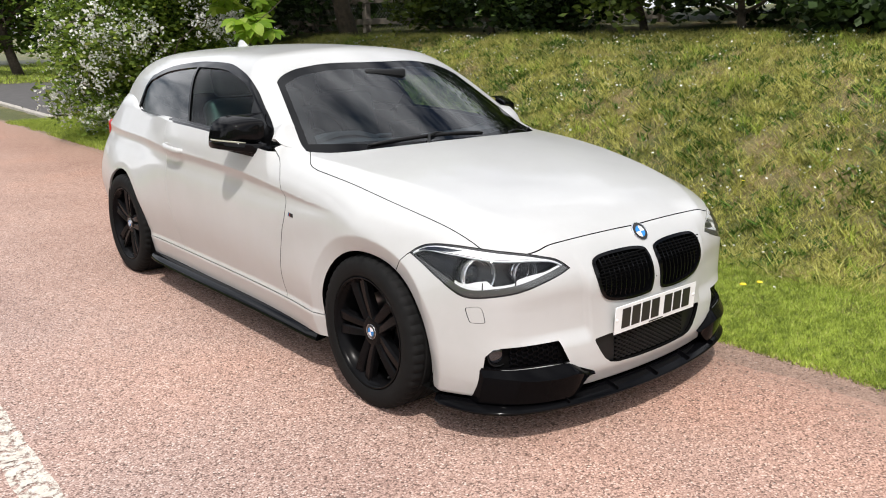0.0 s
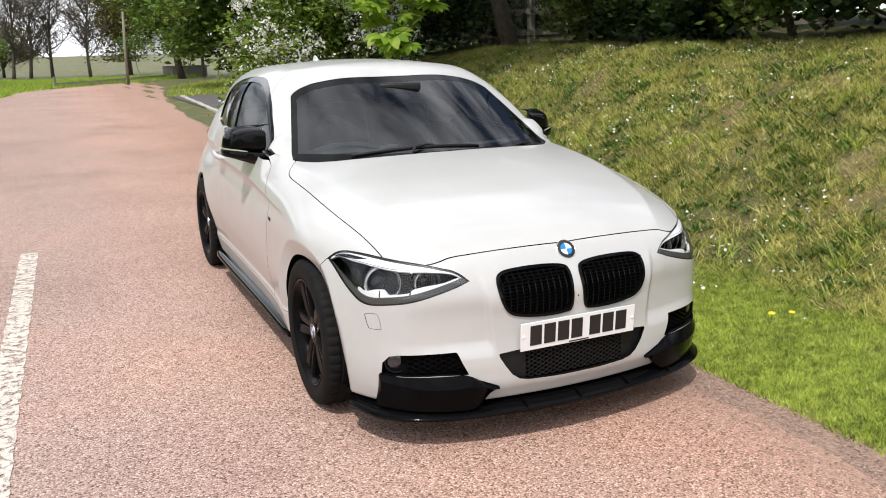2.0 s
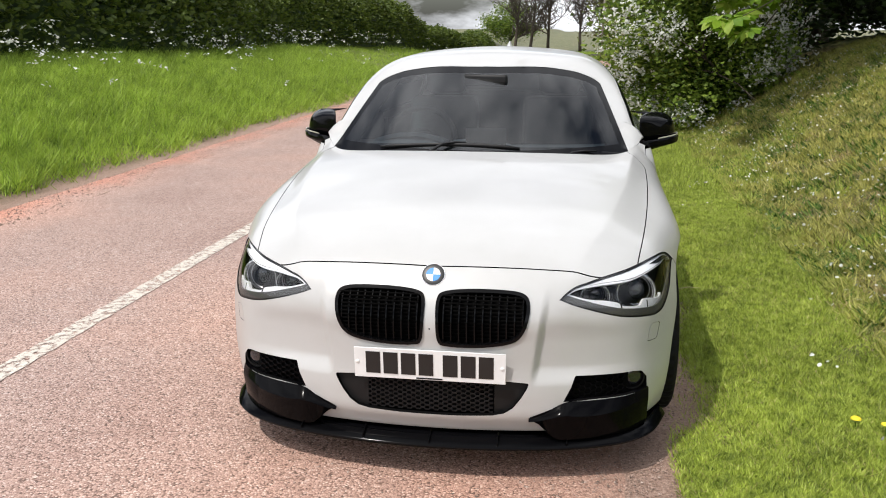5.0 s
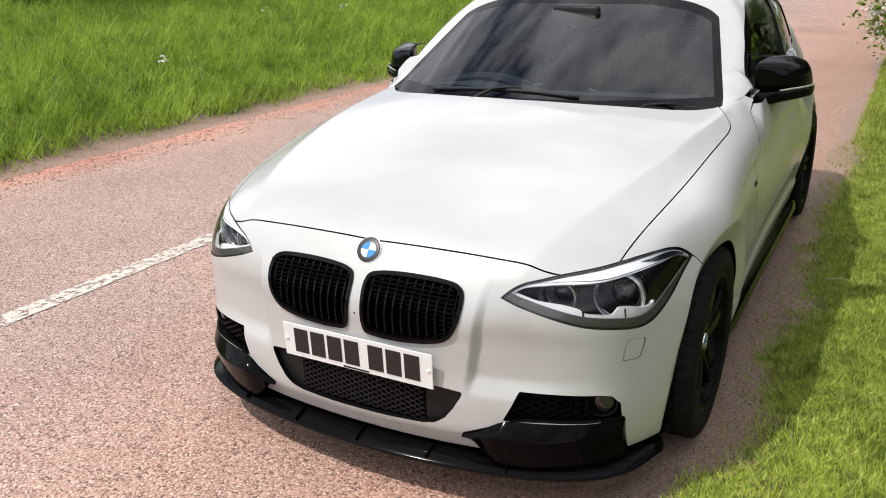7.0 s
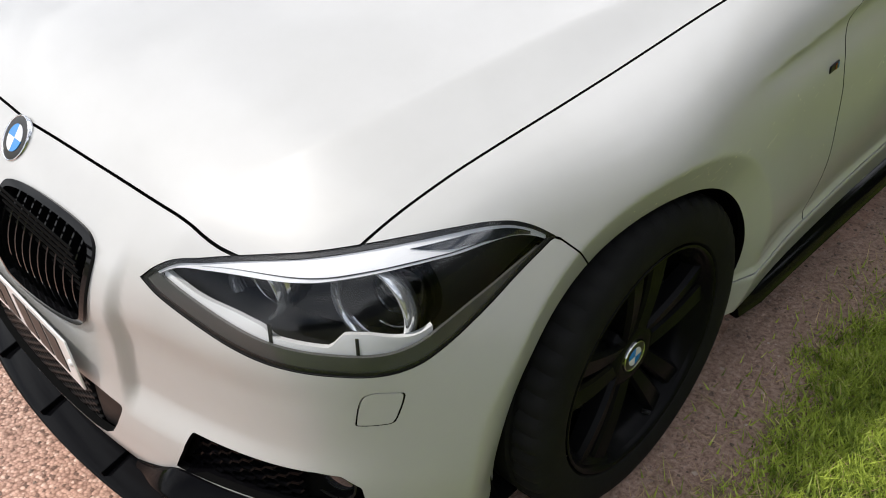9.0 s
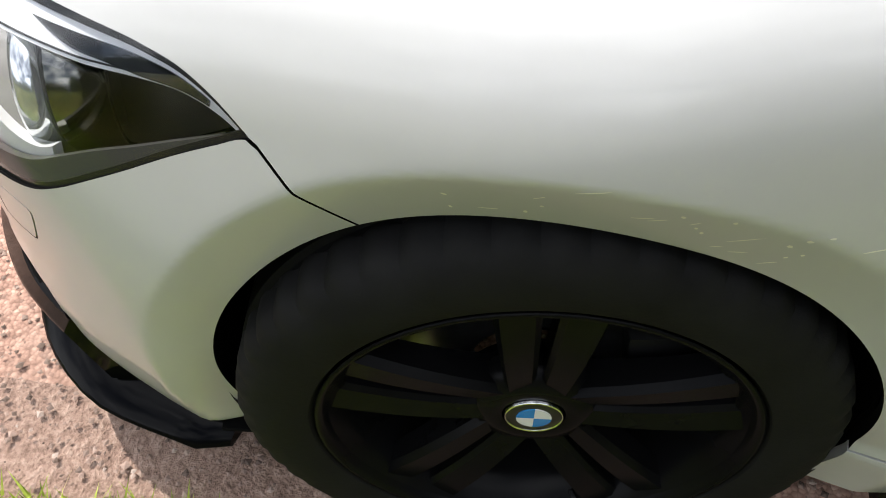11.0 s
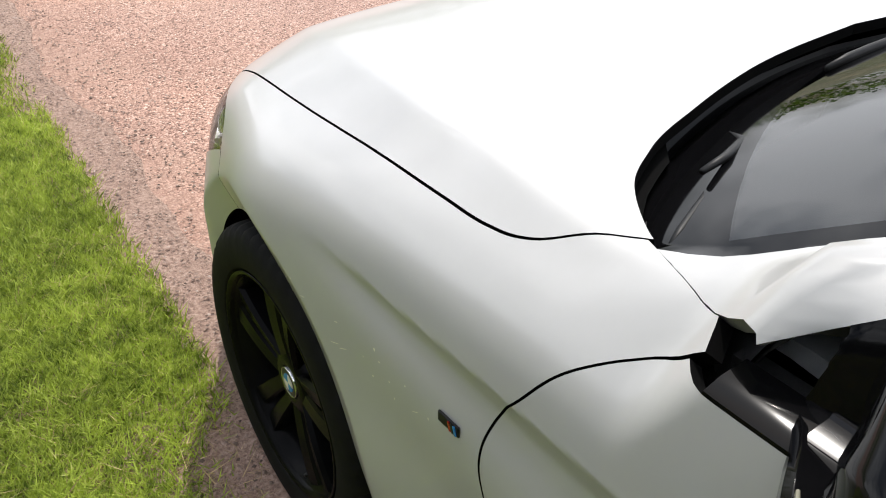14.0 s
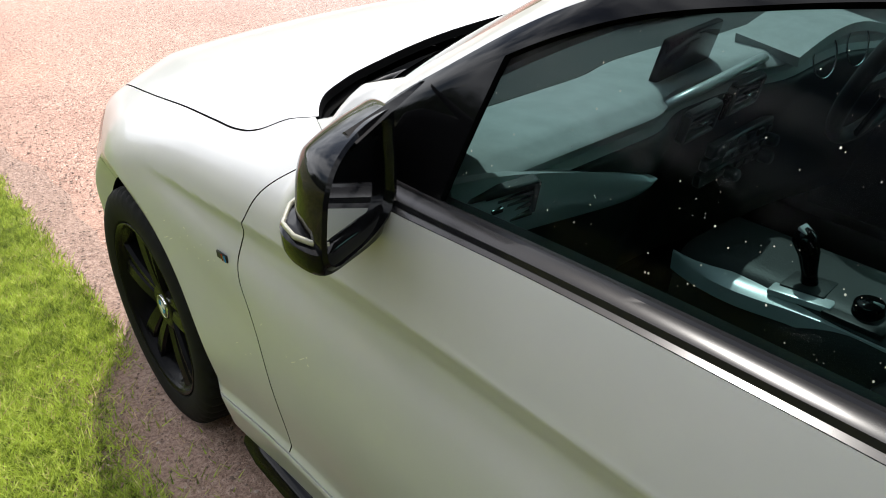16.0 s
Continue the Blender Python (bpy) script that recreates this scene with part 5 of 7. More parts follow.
def dash(u, v):
    """Dashboard from the windscreen foot over its brow and down its face."""
    x = -0.72 + 1.44 * u
    keys = ((0.50, 0.925), (0.64, 0.950), (0.80, 0.962), (0.92, 0.955), (0.965, 0.935), (0.955, 0.915), (0.975, 0.895), (0.965, 0.84), (0.92, 0.72), (0.85, 0.50))
    q = v * (len(keys) - 1)
    i = min(int(q), len(keys) - 2)
    t = q - i
    t = t * t * (3 - 2 * t) * 0.3 + t * 0.7
    y = keys[i][0] * (1 - t) + keys[i + 1][0] * t
    z = keys[i][1] * (1 - t) + keys[i + 1][1] * t
    lift = 0.030 * math.exp(-((x + 0.37) / 0.17) ** 2) * step(0.70, 0.92, y)
    mid = 0.05 * math.exp(-((x - 0.0) / 0.16) ** 4)
    return (x, y - mid * (1 if z < 0.945 else 0.6) + (0.10 * (abs(x) / 0.72) ** 2 if y < 0.7 else 0.04 * (abs(x) / 0.72) ** 2), z + lift + 0.012 * (abs(x) / 0.72) ** 3)


# top in the paled plastic: its light is in the colour
patch(bm, lambda u, v: dash(u, 0.20 + v * 0.42), 60, 18, (0, -0.02, -0.02))
bmesh.ops.recalc_face_normals(bm, faces=bm.faces)
dashboard = part("dashboard", bm, LITDASH, car, "grained dashboard top, paled for the light on it", True, 60)
# black filler added between the dashboard top and the windscreen
bm = bmesh.new()
patch(bm, lambda u, v: dash(u, v * 0.198), 60, 8, (0, -0.01, -0.02))
bmesh.ops.recalc_face_normals(bm, faces=bm.faces)
part("screen_ledge", bm, LEATHER, dashboard, "black filler added ahead of the dashboard top", True, 60)
# lower face in black instead, its shade put into the colour
bm = bmesh.new()
patch(bm, lambda u, v: dash(u, 0.62 + v * 0.38), 60, 12, (0, -0.02, -0.005))
bmesh.ops.recalc_face_normals(bm, faces=bm.faces)
part("lower_dashboard", bm, LEATHER, dashboard, "black lower dashboard and glovebox, dark for the shade there", True, 60)
bm = bmesh.new()
patch(bm, lambda u, v: (0.715 - 0.50 * u, 1.012 - 0.036 * u + 0.010 * math.sin(math.pi * v), 0.972 - 0.147 * u ** 1.3 - (0.110 * (1 - u) ** 0.45 + 0.004) * v), 28, 6, (0, -0.02, 0))
bmesh.ops.recalc_face_normals(bm, faces=bm.faces)
part("trim_strip", bm, DASHTRIM, dashboard, "silver dashboard trim")


def vent(at, w, h, turn=0):
    bm = bmesh.new()
    for dx, dz, sx, sz in ((0, h / 2, w, 0.010), (0, -h / 2, w, 0.010), (w / 2, 0, 0.010, h), (-w / 2, 0, 0.010, h)):
        box(bm, (sx, 0.02, sz), (dx, 0, dz), (0, 0, 0), 0.003, 1)
    v = part("air_vent", bm, VENTGREY, dashboard, "black air vent")
    v.matrix_world = pose(*at, -14, 0, turn)
    for k in range(4):
        bm = bmesh.new()
        box(bm, (w - 0.012, 0.022, 0.004), (0, -0.004, -h / 2 + h * (k + 1) / 5), (25, 0, 0))
        part("vane", bm, VENTGREY, v, "", False)
    bm = bmesh.new()
    box(bm, (0.022, 0.012, 0.010), (0, 0.008, 0), (0, 0, 0), 0.002, 1)
    part("tab", bm, CHROME, v)


vent((0.062, 0.952, 0.885), 0.108, 0.058, 6)
vent((-0.078, 0.950, 0.908), 0.108, 0.058, 6)
vent((0.630, 1.006, 0.910), 0.15, 0.06, -6)
vent((-0.62, 1.01, 0.905), 0.12, 0.06)
bm = bmesh.new()
box(bm, (0.016, 0.014, 0.055), (0, 0, 0), (0, 0, 0), 0.003, 1)
p = part("hazard_switch", bm, BLACK, dashboard)
p.matrix_world = pose(-0.006, 0.957, 0.899, -14, 0, 6)
bm = bmesh.new()
tube(bm, [(0.152, 0.928, 0.922), (0.137, 0.948, 0.942), (0.08, 0.955, 0.952), (0.0, 0.955, 0.960), (-0.09, 0.950, 0.967), (-0.150, 0.935, 0.962), (-0.165, 0.908, 0.945)], 0.012, 10, 0.8)
part("stack_trim", bm, DASHTRIM, dashboard, "pale grey trim over the centre vents")
bm = bmesh.new()
box(bm, (0.205, 0.018, 0.100), (0, 0, 0), (0, 0, 0), 0.006, 2)
scr = part("display_screen", bm, BLACK, dashboard, "black display screen, switched off")
scr.matrix_world = pose(0.018, 0.872, 0.992, -16, 0, 8)
for k, (z, h) in enumerate(((0.822, 0.030), (0.788, 0.026), (0.752, 0.030))):
    bm = bmesh.new()
    box(bm, (0.235, 0.02, h), (0, 0, 0), (0, 0, 0), 0.004, 1)
    p = part("control_panel", bm, VENTGREY, dashboard)
    p.matrix_world = pose(-0.075, 0.960 - 0.010 * k, z, -8, 0, 5)
    for q in range(6):
        bm = bmesh.new()
        box(bm, (0.022, 0.006, h * 0.55), (0, 0, 0), (0, 0, 0), 0.002, 1)
        kb = part("button", bm, VENTGREY, p)
        kb.matrix_world = pose(-0.155 + 0.032 * q, 0.973 - 0.010 * k, z, -8, 0, 5)
for x, z in ((0.015, 0.820), (-0.050, 0.748), (-0.165, 0.754), (-0.175, 0.790)):
    bm = bmesh.new()
    lathe(bm, [(1e-4, 0.018), (0.013, 0.018), (0.015, 0.015), (0.016, -0.01)], 24)
    k = part("knob", bm, VENTGREY, dashboard)
    k.matrix_world = pose(x, 0.968, z, 0, 0, 90) @ Matrix.Scale(0.9, 4)
# console, gear lever, round controller
bm = bmesh.new()
patch(bm, lambda u, v: (-0.15 + 0.30 * u, 0.98 + 1.0 * v, 0.645 + 0.02 * v - 0.30 * (2 * abs(u - 0.5)) ** 8), 24, 16)
part("console", bm, LEATHER, car, "black centre console", True, 60)
console = car.children[-1]
bm = bmesh.new()
tray_out = curve((0.98, 1.02, 1.15, 1.253, 1.352, 1.42, 1.90), (0.085, 0.098, 0.112, 0.093, 0.083, 0.083, 0.088))
tray_in = curve((0.98, 1.02, 1.15, 1.253, 1.352, 1.42, 1.90), (0.082, 0.089, 0.060, 0.018, 0.000, 0.010, 0.030))
patch(bm, lambda u, v: (float(tray_in(0.99 + 0.85 * v) * (1 - u) + tray_out(0.99 + 0.85 * v) * u), 0.99 + 0.85 * v, 0.672 + 0.012 * v - 0.012 * u ** 3), 6, 30, (0, 0, -0.03))
bmesh.ops.recalc_face_normals(bm, faces=bm.faces)
part("console_trim", bm, DASHTRIM, console, "silver console tray that sweeps round the gear lever")
bm = bmesh.new()
box(bm, (0.105, 0.115, 0.014), (0.030, 1.250, 0.680), (3, 0, 8), 0.005, 2)
part("gear_plate", bm, DASHTRIM, console, "silver gear lever surround")
bm = bmesh.new()
box(bm, (0.068, 0.082, 0.010), (0.026, 1.245, 0.686), (3, 0, 8), 0.004, 2)
part("lever_gaiter", bm, LEATHER, console, "black lever boot")
bm = bmesh.new()
tube(bm, [(0.024, 1.247, 0.675), (0.024, 1.240, 0.71), (0.024, 1.232, 0.745), (0.024, 1.218, 0.772), (0.024, 1.208, 0.786)], 0.020, 12, 1.0, [0.85, 0.7, 0.95, 1.15, 0.6])
lever = part("gear_lever", bm, BLACK, console, "black gear lever with silver cap")
bm = bmesh.new()
box(bm, (0.024, 0.034, 0.008), (0.024, 1.222, 0.784), (-32, 0, 0), 0.003, 2)
part("cap", bm, DASHTRIM, lever)
bm = bmesh.new()
lathe(bm, [(1e-4, 0.030), (0.022, 0.030), (0.026, 0.026), (0.027, 0.0)], 32)
k = part("controller_knob", bm, BLACK, console, "black round controller knob")
k.matrix_world = pose(0.036, 1.360, 0.682, 0, -90, 0)
bm = bmesh.new()
box(bm, (0.085, 0.11, 0.014), (0.040, 1.355, 0.680), (2, 0, 0), 0.005, 2)
part("key_panel", bm, SATIN, console)
console.matrix_basis = pose(0.03, -0.02, -0.04)
# steering wheel in front of the driver
sw = pose(-0.36, 1.12, 0.945, 66, 0, 0)
bm = bmesh.new()
ring_mesh(bm, (0, 0, 0), (0, 0, 1), 0.182, 0.016, 1.1, 48, 10)
steer = part("steering_wheel", bm, LEATHER, car, "black leather three-spoke steering wheel")
steer.matrix_world = sw
bm = bmesh.new()
lathe(bm, [(1e-4, 0.03), (0.05, 0.028), (0.072, 0.012), (0.06, -0.03)], 32, m=pose(0, 0, -0.02, 0, -90, 0))
part("airbag_pad", bm, LEATHER, steer)
for a in (0, 180, 270):
    bm = bmesh.new()
    box(bm, (0.12, 0.035, 0.014), (0.115 * math.cos(radians(a)), 0.115 * math.sin(radians(a)), -0.012), (0, 0, a), 0.005, 2)
    part("spoke", bm, SATIN, steer)
bm = bmesh.new()
patch(bm, lambda u, v: (-0.55 + 0.36 * u, 0.84 + 0.15 * v, 0.985 + 0.035 * math.sin(math.pi * u) - 0.02 * v), 16, 6, (0, 0, -0.02))
bmesh.ops.recalc_face_normals(bm, faces=bm.faces)
part("dial_hood", bm, LITDASH, dashboard)
for x in (-0.43, -0.30):
    bm = bmesh.new()
    ring_mesh(bm, (x, 0.985, 0.945), (0, 1, 0.2), 0.045, 0.002, 1.0, 40, 6)
    part("dial_ring", bm, CHROME, dashboard)


def seat(x, y):
    bm = bmesh.new()
    box(bm, (0.46, 0.50, 0.16), (0, 0, 0.42), (4, 0, 0), 0.055, 4)
    s = part("front_seat", bm, LEATHER, car, "black leather front seat")
    bm = bmesh.new()
    box(bm, (0.44, 0.15, 0.62), (0, 0.30, 0.76), (-18, 0, 0), 0.055, 4)
    part("backrest", bm, LEATHER, s)
    bm = bmesh.new()
    box(bm, (0.26, 0.10, 0.19), (0, 0.44, 1.16), (-14, 0, 0), 0.045, 4)
    part("headrest", bm, LEATHER, s)
    for k in (-1, 1):
        bm = bmesh.new()
        box(bm, (0.09, 0.42, 0.12), (0.20 * k, 0.0, 0.49), (4, 0, 0), 0.035, 3)
        part("side_bolster", bm, LEATHER, s)
    s.matrix_world = pose(x, y, 0.06)


seat(0.36, 1.62)
seat(-0.36, 1.62)
bm = bmesh.new()
box(bm, (1.15, 0.50, 0.16), (0, 2.45, 0.50), (4, 0, 0), 0.05, 3)
rear_bench = part("rear_bench", bm, LEATHER, car, "black leather rear bench")
bm = bmesh.new()
box(bm, (1.15, 0.14, 0.62), (0, 2.78, 0.80), (-20, 0, 0), 0.05, 3)
part("backrest", bm, LEATHER, rear_bench)
for sgn in (1, -1):
    bm = bmesh.new()
    patch(bm, lambda u, v: ((0.775 - 0.05 * math.sin(math.pi * v) * 0.5 - 0.02 * (1 - v)) * sgn, 0.80 + 1.12 * u, 0.40 + (float(belt(np.array(0.80 + 1.12 * u))) - 0.395) * v), 24, 10, (-0.02 * sgn, 0, 0))
    bmesh.ops.recalc_face_normals(bm, faces=bm.faces)
    dc = part("door_card", bm, LEATHER, car, "dark door trim panel")
    bm = bmesh.new()
    box(bm, (0.06, 0.55, 0.05), (0.725 * sgn, 1.35, 0.76), (-3, 0, 0), 0.02, 3)
    part("armrest", bm, LEATHER, dc)
bm = bmesh.new()
box(bm, (0.235, 0.035, 0.062), (0, 0, 0), (0, 0, 0), 0.014, 3)
rm = part("rear_view_mirror", bm, SATIN, car, "black interior mirror")
rm.matrix_world = pose(0.0, 1.02, 1.270, 0, 0, -12)
bm = bmesh.new()
box(bm, (0.09, 0.07, 0.075), (0.0, 0.985, 1.278), (35, 0, 0), 0.012, 2)
part("sensor_box", bm, SATIN, rm)
bpy.context.view_layer.update()
# headlining inside the roof
lining = keep(CABIN, lambda x, y, z: z - 1.26, lambda x, y, z: y - 1.0 - 0.2 * np.abs(x))
lining = without(lining, *in_screen)
lining = without(lining, *in_side)
shell_object("headlining", pushed(join(lining, mirrored(lining)), -0.028), plain("pale_lining", (0.32, 0.32, 0.31), 0.9, 0, 0, 0.08, 15), car, "pale grey headlining")

# dark trim on the inside of the windscreen pillars
pillar = keep(CABIN, lambda x, y, z: z - glass_top(y) + 0.012, lambda x, y, z: x - screen_x(z) + 0.07, lambda x, y, z: 1.30 - y, lambda x, y, z: z - 0.95)
for flip in (False, True):
    f = mirrored if flip else (lambda m: m)
    shell_object("pillar_trim", pushed(f(pillar), -0.034), LEATHER, car, "dark windscreen pillar trim", 0.01)

for sgn in (1, -1):
    bm = bmesh.new()
    patch(bm, lambda u, v: ((0.745 - 0.14 * u) * sgn, 1.93 + 0.80 * u, 0.42 + 0.56 * v), 12, 6, (-0.02 * sgn, 0, 0))
    bmesh.ops.recalc_face_normals(bm, faces=bm.faces)
    part("rear_side_trim", bm, LEATHER, car, "dark rear side trim")


# ---- ground, road and banks ----
rng = np.random.RandomState(7)


def wave(x, y, s, seed=0.0):
    """Cheap smooth unevenness."""
    return (np.sin(x * s + 1.3 + seed) * np.cos(y * s * 1.13 - 0.7 + seed) + 0.5 * np.sin(x * s * 2.3 - y * s * 1.9 + 2.1 + seed) + 0.25 * np.sin(x * s * 4.7 + y * s * 5.3 + seed)) / 1.75


bank = curve((0.85, 1.3, 1.9, 2.3, 2.6, 3.0, 3.5, 4.0, 4.6, 5.5, 7.0, 12.0), (-0.004, 0.018, 0.05, 0.11, 0.27, 0.54, 0.84, 1.12, 1.32, 1.48, 1.60, 1.9))
left_bank = curve((4.4, 4.7, 5.1, 5.5, 6.2, 7.2, 8.2, 10.0, 14.0), (-0.004, 0.03, 0.16, 0.33, 0.55, 0.80, 1.0, 1.1, 1.2))


def ground_z(x, y):
    x, y = np.asarray(x, float), np.asarray(y, float)
    r = bank(np.clip(x, 0.85, 14)) * (1 - 0.985 * step(11.5, 14.5, y))
    r = r + 0.03 * wave(x, y, 2.2) * step(1.6, 2.8, x) * step(14, 11, y) + 0.012 * wave(x, y, 7.0) * step(1.0, 1.6, x)
    l = left_bank(np.clip(-x, 4.4, 16)) + 0.05 * wave(x, y, 1.7) * step(4.7, 5.6, -x) + 0.015 * wave(x, y, 6.0) * step(4.5, 5.0, -x)
    far = 0.004 * np.clip(np.hypot(x, y) - 60, 0, None)
    return np.where(x > 0.85, r, np.where(x < -4.4, l, -0.004)) + far


def grass_material(name, dark, light, dry, soil=None):
    m, n, l, p = principled(name, light, 0.6, 0, 0, 0.25)
    nt = m.node_tree
    c = coords(nt)
    big, mid, fine = noise_node(nt, 1.1, 5, 0.6, c), noise_node(nt, 7.0, 6, 0.7, c), noise_node(nt, 90.0, 4, 0.7, c)
    a = ramp(nt, mid.outputs["Fac"], [(0.30, dark), (0.68, light)]).outputs["Color"]
    b = ramp(nt, big.outputs["Fac"], [(0.52, (0, 0, 0)), (0.68, (1, 1, 1))]).outputs["Color"]
    col = mixed(nt, b, a, dry)
    col = mixed(nt, 0.45, col, ramp(nt, fine.outputs["Fac"], [(0.3, tuple(v * 0.35 for v in dark)), (0.7, light)]).outputs["Color"])
    # bare brown soil along the worn road edges
    xyz = n.new("ShaderNodeSeparateXYZ")
    l.new(c, xyz.inputs["Vector"])
    w = n.new("ShaderNodeMath")
    w.operation = "MULTIPLY_ADD"
    w.inputs[1].default_value = 0.55
    l.new(mid.outputs["Fac"], w.inputs[0])
    l.new(xyz.outputs["X"], w.inputs[2])
    near_right = rescale(nt, w.outputs["Value"], 1.44, 1.29)
    near_left = rescale(nt, w.outputs["Value"], -4.75, -4.3)
    s = n.new("ShaderNodeMath")
    s.operation = "MINIMUM"
    l.new(near_right, s.inputs[0])
    l.new(near_left, s.inputs[1])
    reach_y = n.new("ShaderNodeMath")
    reach_y.operation = "MINIMUM"
    l.new(s.outputs["Value"], reach_y.inputs[0])
    l.new(rescale(nt, xyz.outputs["Y"], 43.0, 40.0), reach_y.inputs[1])
    earth = ramp(nt, fine.outputs["Fac"], [(0.3, (0.19, 0.12, 0.092)), (0.5, (0.36, 0.24, 0.187)), (0.7, (0.51, 0.37, 0.30))]).outputs["Color"]
    col = mixed(nt, reach_y.outputs["Value"], col, earth)
    l.new(col, p.inputs["Base Color"])
    bumped(nt, p, fine.outputs["Fac"], 0.8, 0.02)
    return m


def blade_material(name, dark, light, dry, share=0.12, rough=0.5, thin=0.35, clump=0.0, size=10.0):
    """Leaves and blades: every piece its own shade, gathered in clumps of a like shade, some light through."""
    m, n, l, p = principled(name, light, rough, 0, 0, 0.3)
    nt = m.node_tree
    g = n.new("ShaderNodeNewGeometry")
    c = coords(nt)
    shade = g.outputs["Random Per Island"]
    if clump:
        near, wide = noise_node(nt, size * 3.6, 2, 0.5, c), noise_node(nt, size, 3, 0.6, c)
        both = mixed(nt, 0.45, wide.outputs["Fac"], near.outputs["Fac"])
        shade = mixed(nt, clump, shade, rescale(nt, both, 0.40, 0.62))
    r = ramp(nt, shade, [(0.0, dark), (0.55, light), (1.0 - share, tuple(min(1, v * 1.25) for v in light)), (1.0, dry)])
    s = ramp(nt, noise_node(nt, 1.3, 3, 0.6, c).outputs["Fac"], [(0.35, (0.72, 0.74, 0.7)), (0.65, (1.0, 1.0, 1.0))])
    col = mixed(nt, 1.0, r.outputs["Color"], s.outputs["Color"], "MULTIPLY")
    l.new(col, p.inputs["Base Color"])
    tl = n.new("ShaderNodeBsdfTranslucent")
    l.new(col, tl.inputs["Color"])
    mx = n.new("ShaderNodeMixShader")
    mx.inputs["Fac"].default_value = thin
    l.new(p.outputs["BSDF"], mx.inputs[1])
    l.new(tl.outputs["BSDF"], mx.inputs[2])
    l.new(mx.outputs["Shader"], n["Material Output"].inputs["Surface"])
    return m


def road_material():
    m, n, l, p = principled("red_stone_asphalt", (0.4, 0.3, 0.25), 0.85, 0, 0, 0.3)
    nt = m.node_tree
    c = coords(nt)
    v = n.new("ShaderNodeTexVoronoi")
    v.inputs["Scale"].default_value = 135.0
    l.new(c, v.inputs["Vector"])
    v2 = n.new("ShaderNodeTexVoronoi")
    v2.inputs["Scale"].default_value = 210.0
    l.new(c, v2.inputs["Vector"])
    sep = n.new("ShaderNodeSeparateColor")
    l.new(v.outputs["Color"], sep.inputs["Color"])
    chips = ramp(nt, sep.outputs["Red"], [(0.0, (0.15, 0.105, 0.09)), (0.20, (0.40, 0.28, 0.238)), (0.6, (0.52, 0.375, 0.32)), (0.85, (0.60, 0.44, 0.38)), (1.0, (0.74, 0.63, 0.57))]).outputs["Color"]
    pits = ramp(nt, v.outputs["Distance"], [(0.40, (1, 1, 1)), (0.80, (0.55, 0.50, 0.48))]).outputs["Color"]
    col = mixed(nt, 1.0, chips, pits, "MULTIPLY")
    big = noise_node(nt, 0.55, 6, 0.62, c)
    tint = ramp(nt, big.outputs["Fac"], [(0.32, (0.86, 0.80, 0.78)), (0.5, (1.0, 0.97, 0.95)), (0.68, (1.12, 1.02, 0.96))]).outputs["Color"]
    col = mixed(nt, 1.0, col, tint, "MULTIPLY")
    # greyer, smoother running lane and pink washed-out margins
    xyz = n.new("ShaderNodeSeparateXYZ")
    l.new(c, xyz.inputs["Vector"])
    wob = noise_node(nt, 0.9, 4, 0.6, c)
    add = n.new("ShaderNodeMath")
    add.operation = "MULTIPLY_ADD"
    add.inputs[1].default_value = 1.0
    l.new(wob.outputs["Fac"], add.inputs[0])
    l.new(xyz.outputs["X"], add.inputs[2])
    lane = ramp(nt, rescale(nt, add.outputs["Value"], -5.0, 2.0), [(0.11, (1.35, 0.84, 0.69)), (0.20, (0.98, 0.96, 0.96)), (0.26, (0.86, 0.89, 0.92)), (0.50, (0.87, 0.90, 0.93)), (0.64, (0.97, 0.94, 0.92)), (0.78, (0.96, 0.89, 0.84)), (0.90, (0.84, 0.74, 0.68))]).outputs["Color"]
    col = mixed(nt, 1.0, col, lane, "MULTIPLY")
    # bare red earth worn over the edge
    e1 = rescale(nt, add.outputs["Value"], 0.72, 1.36)
    en = noise_node(nt, 9.0, 7, 0.7, c)
    earth_col = ramp(nt, noise_node(nt, 30.0, 6, 0.7, c).outputs["Fac"], [(0.3, (0.21, 0.13, 0.098)), (0.5, (0.37, 0.235, 0.18)), (0.7, (0.50, 0.35, 0.28))]).outputs["Color"]
    sm = n.new("ShaderNodeMath")
    sm.operation = "MULTIPLY_ADD"
    sm.inputs[1].default_value = 1.6
    sm.inputs[2].default_value = -1.15
    l.new(en.outputs["Fac"], sm.inputs[0])
    s2 = n.new("ShaderNodeMath")
    s2.operation = "ADD"
    s2.use_clamp = True
    l.new(sm.outputs["Value"], s2.inputs[0])
    mul = n.new("ShaderNodeMath")
    mul.operation = "MULTIPLY"
    mul.inputs[1].default_value = 1.25
    l.new(e1, mul.inputs[0])
    l.new(mul.outputs["Value"], s2.inputs[1])
    col = mixed(nt, s2.outputs["Value"], col, earth_col)
    l.new(col, p.inputs["Base Color"])
    hsum = n.new("ShaderNodeMath")
    hsum.operation = "MULTIPLY_ADD"
    hsum.inputs[1].default_value = -1.0
    l.new(v.outputs["Distance"], hsum.inputs[0])
    l.new(sep.outputs["Green"], hsum.inputs[2])
    bumped(nt, p, hsum.outputs["Value"], 0.6, 0.004)
    return m


def rescale(nt, value, a, b):
    r = nt.nodes.new("ShaderNodeMapRange")
    r.inputs["From Min"].default_value, r.inputs["From Max"].default_value = a, b
    nt.links.new(value, r.inputs["Value"])
    return r.outputs["Result"]


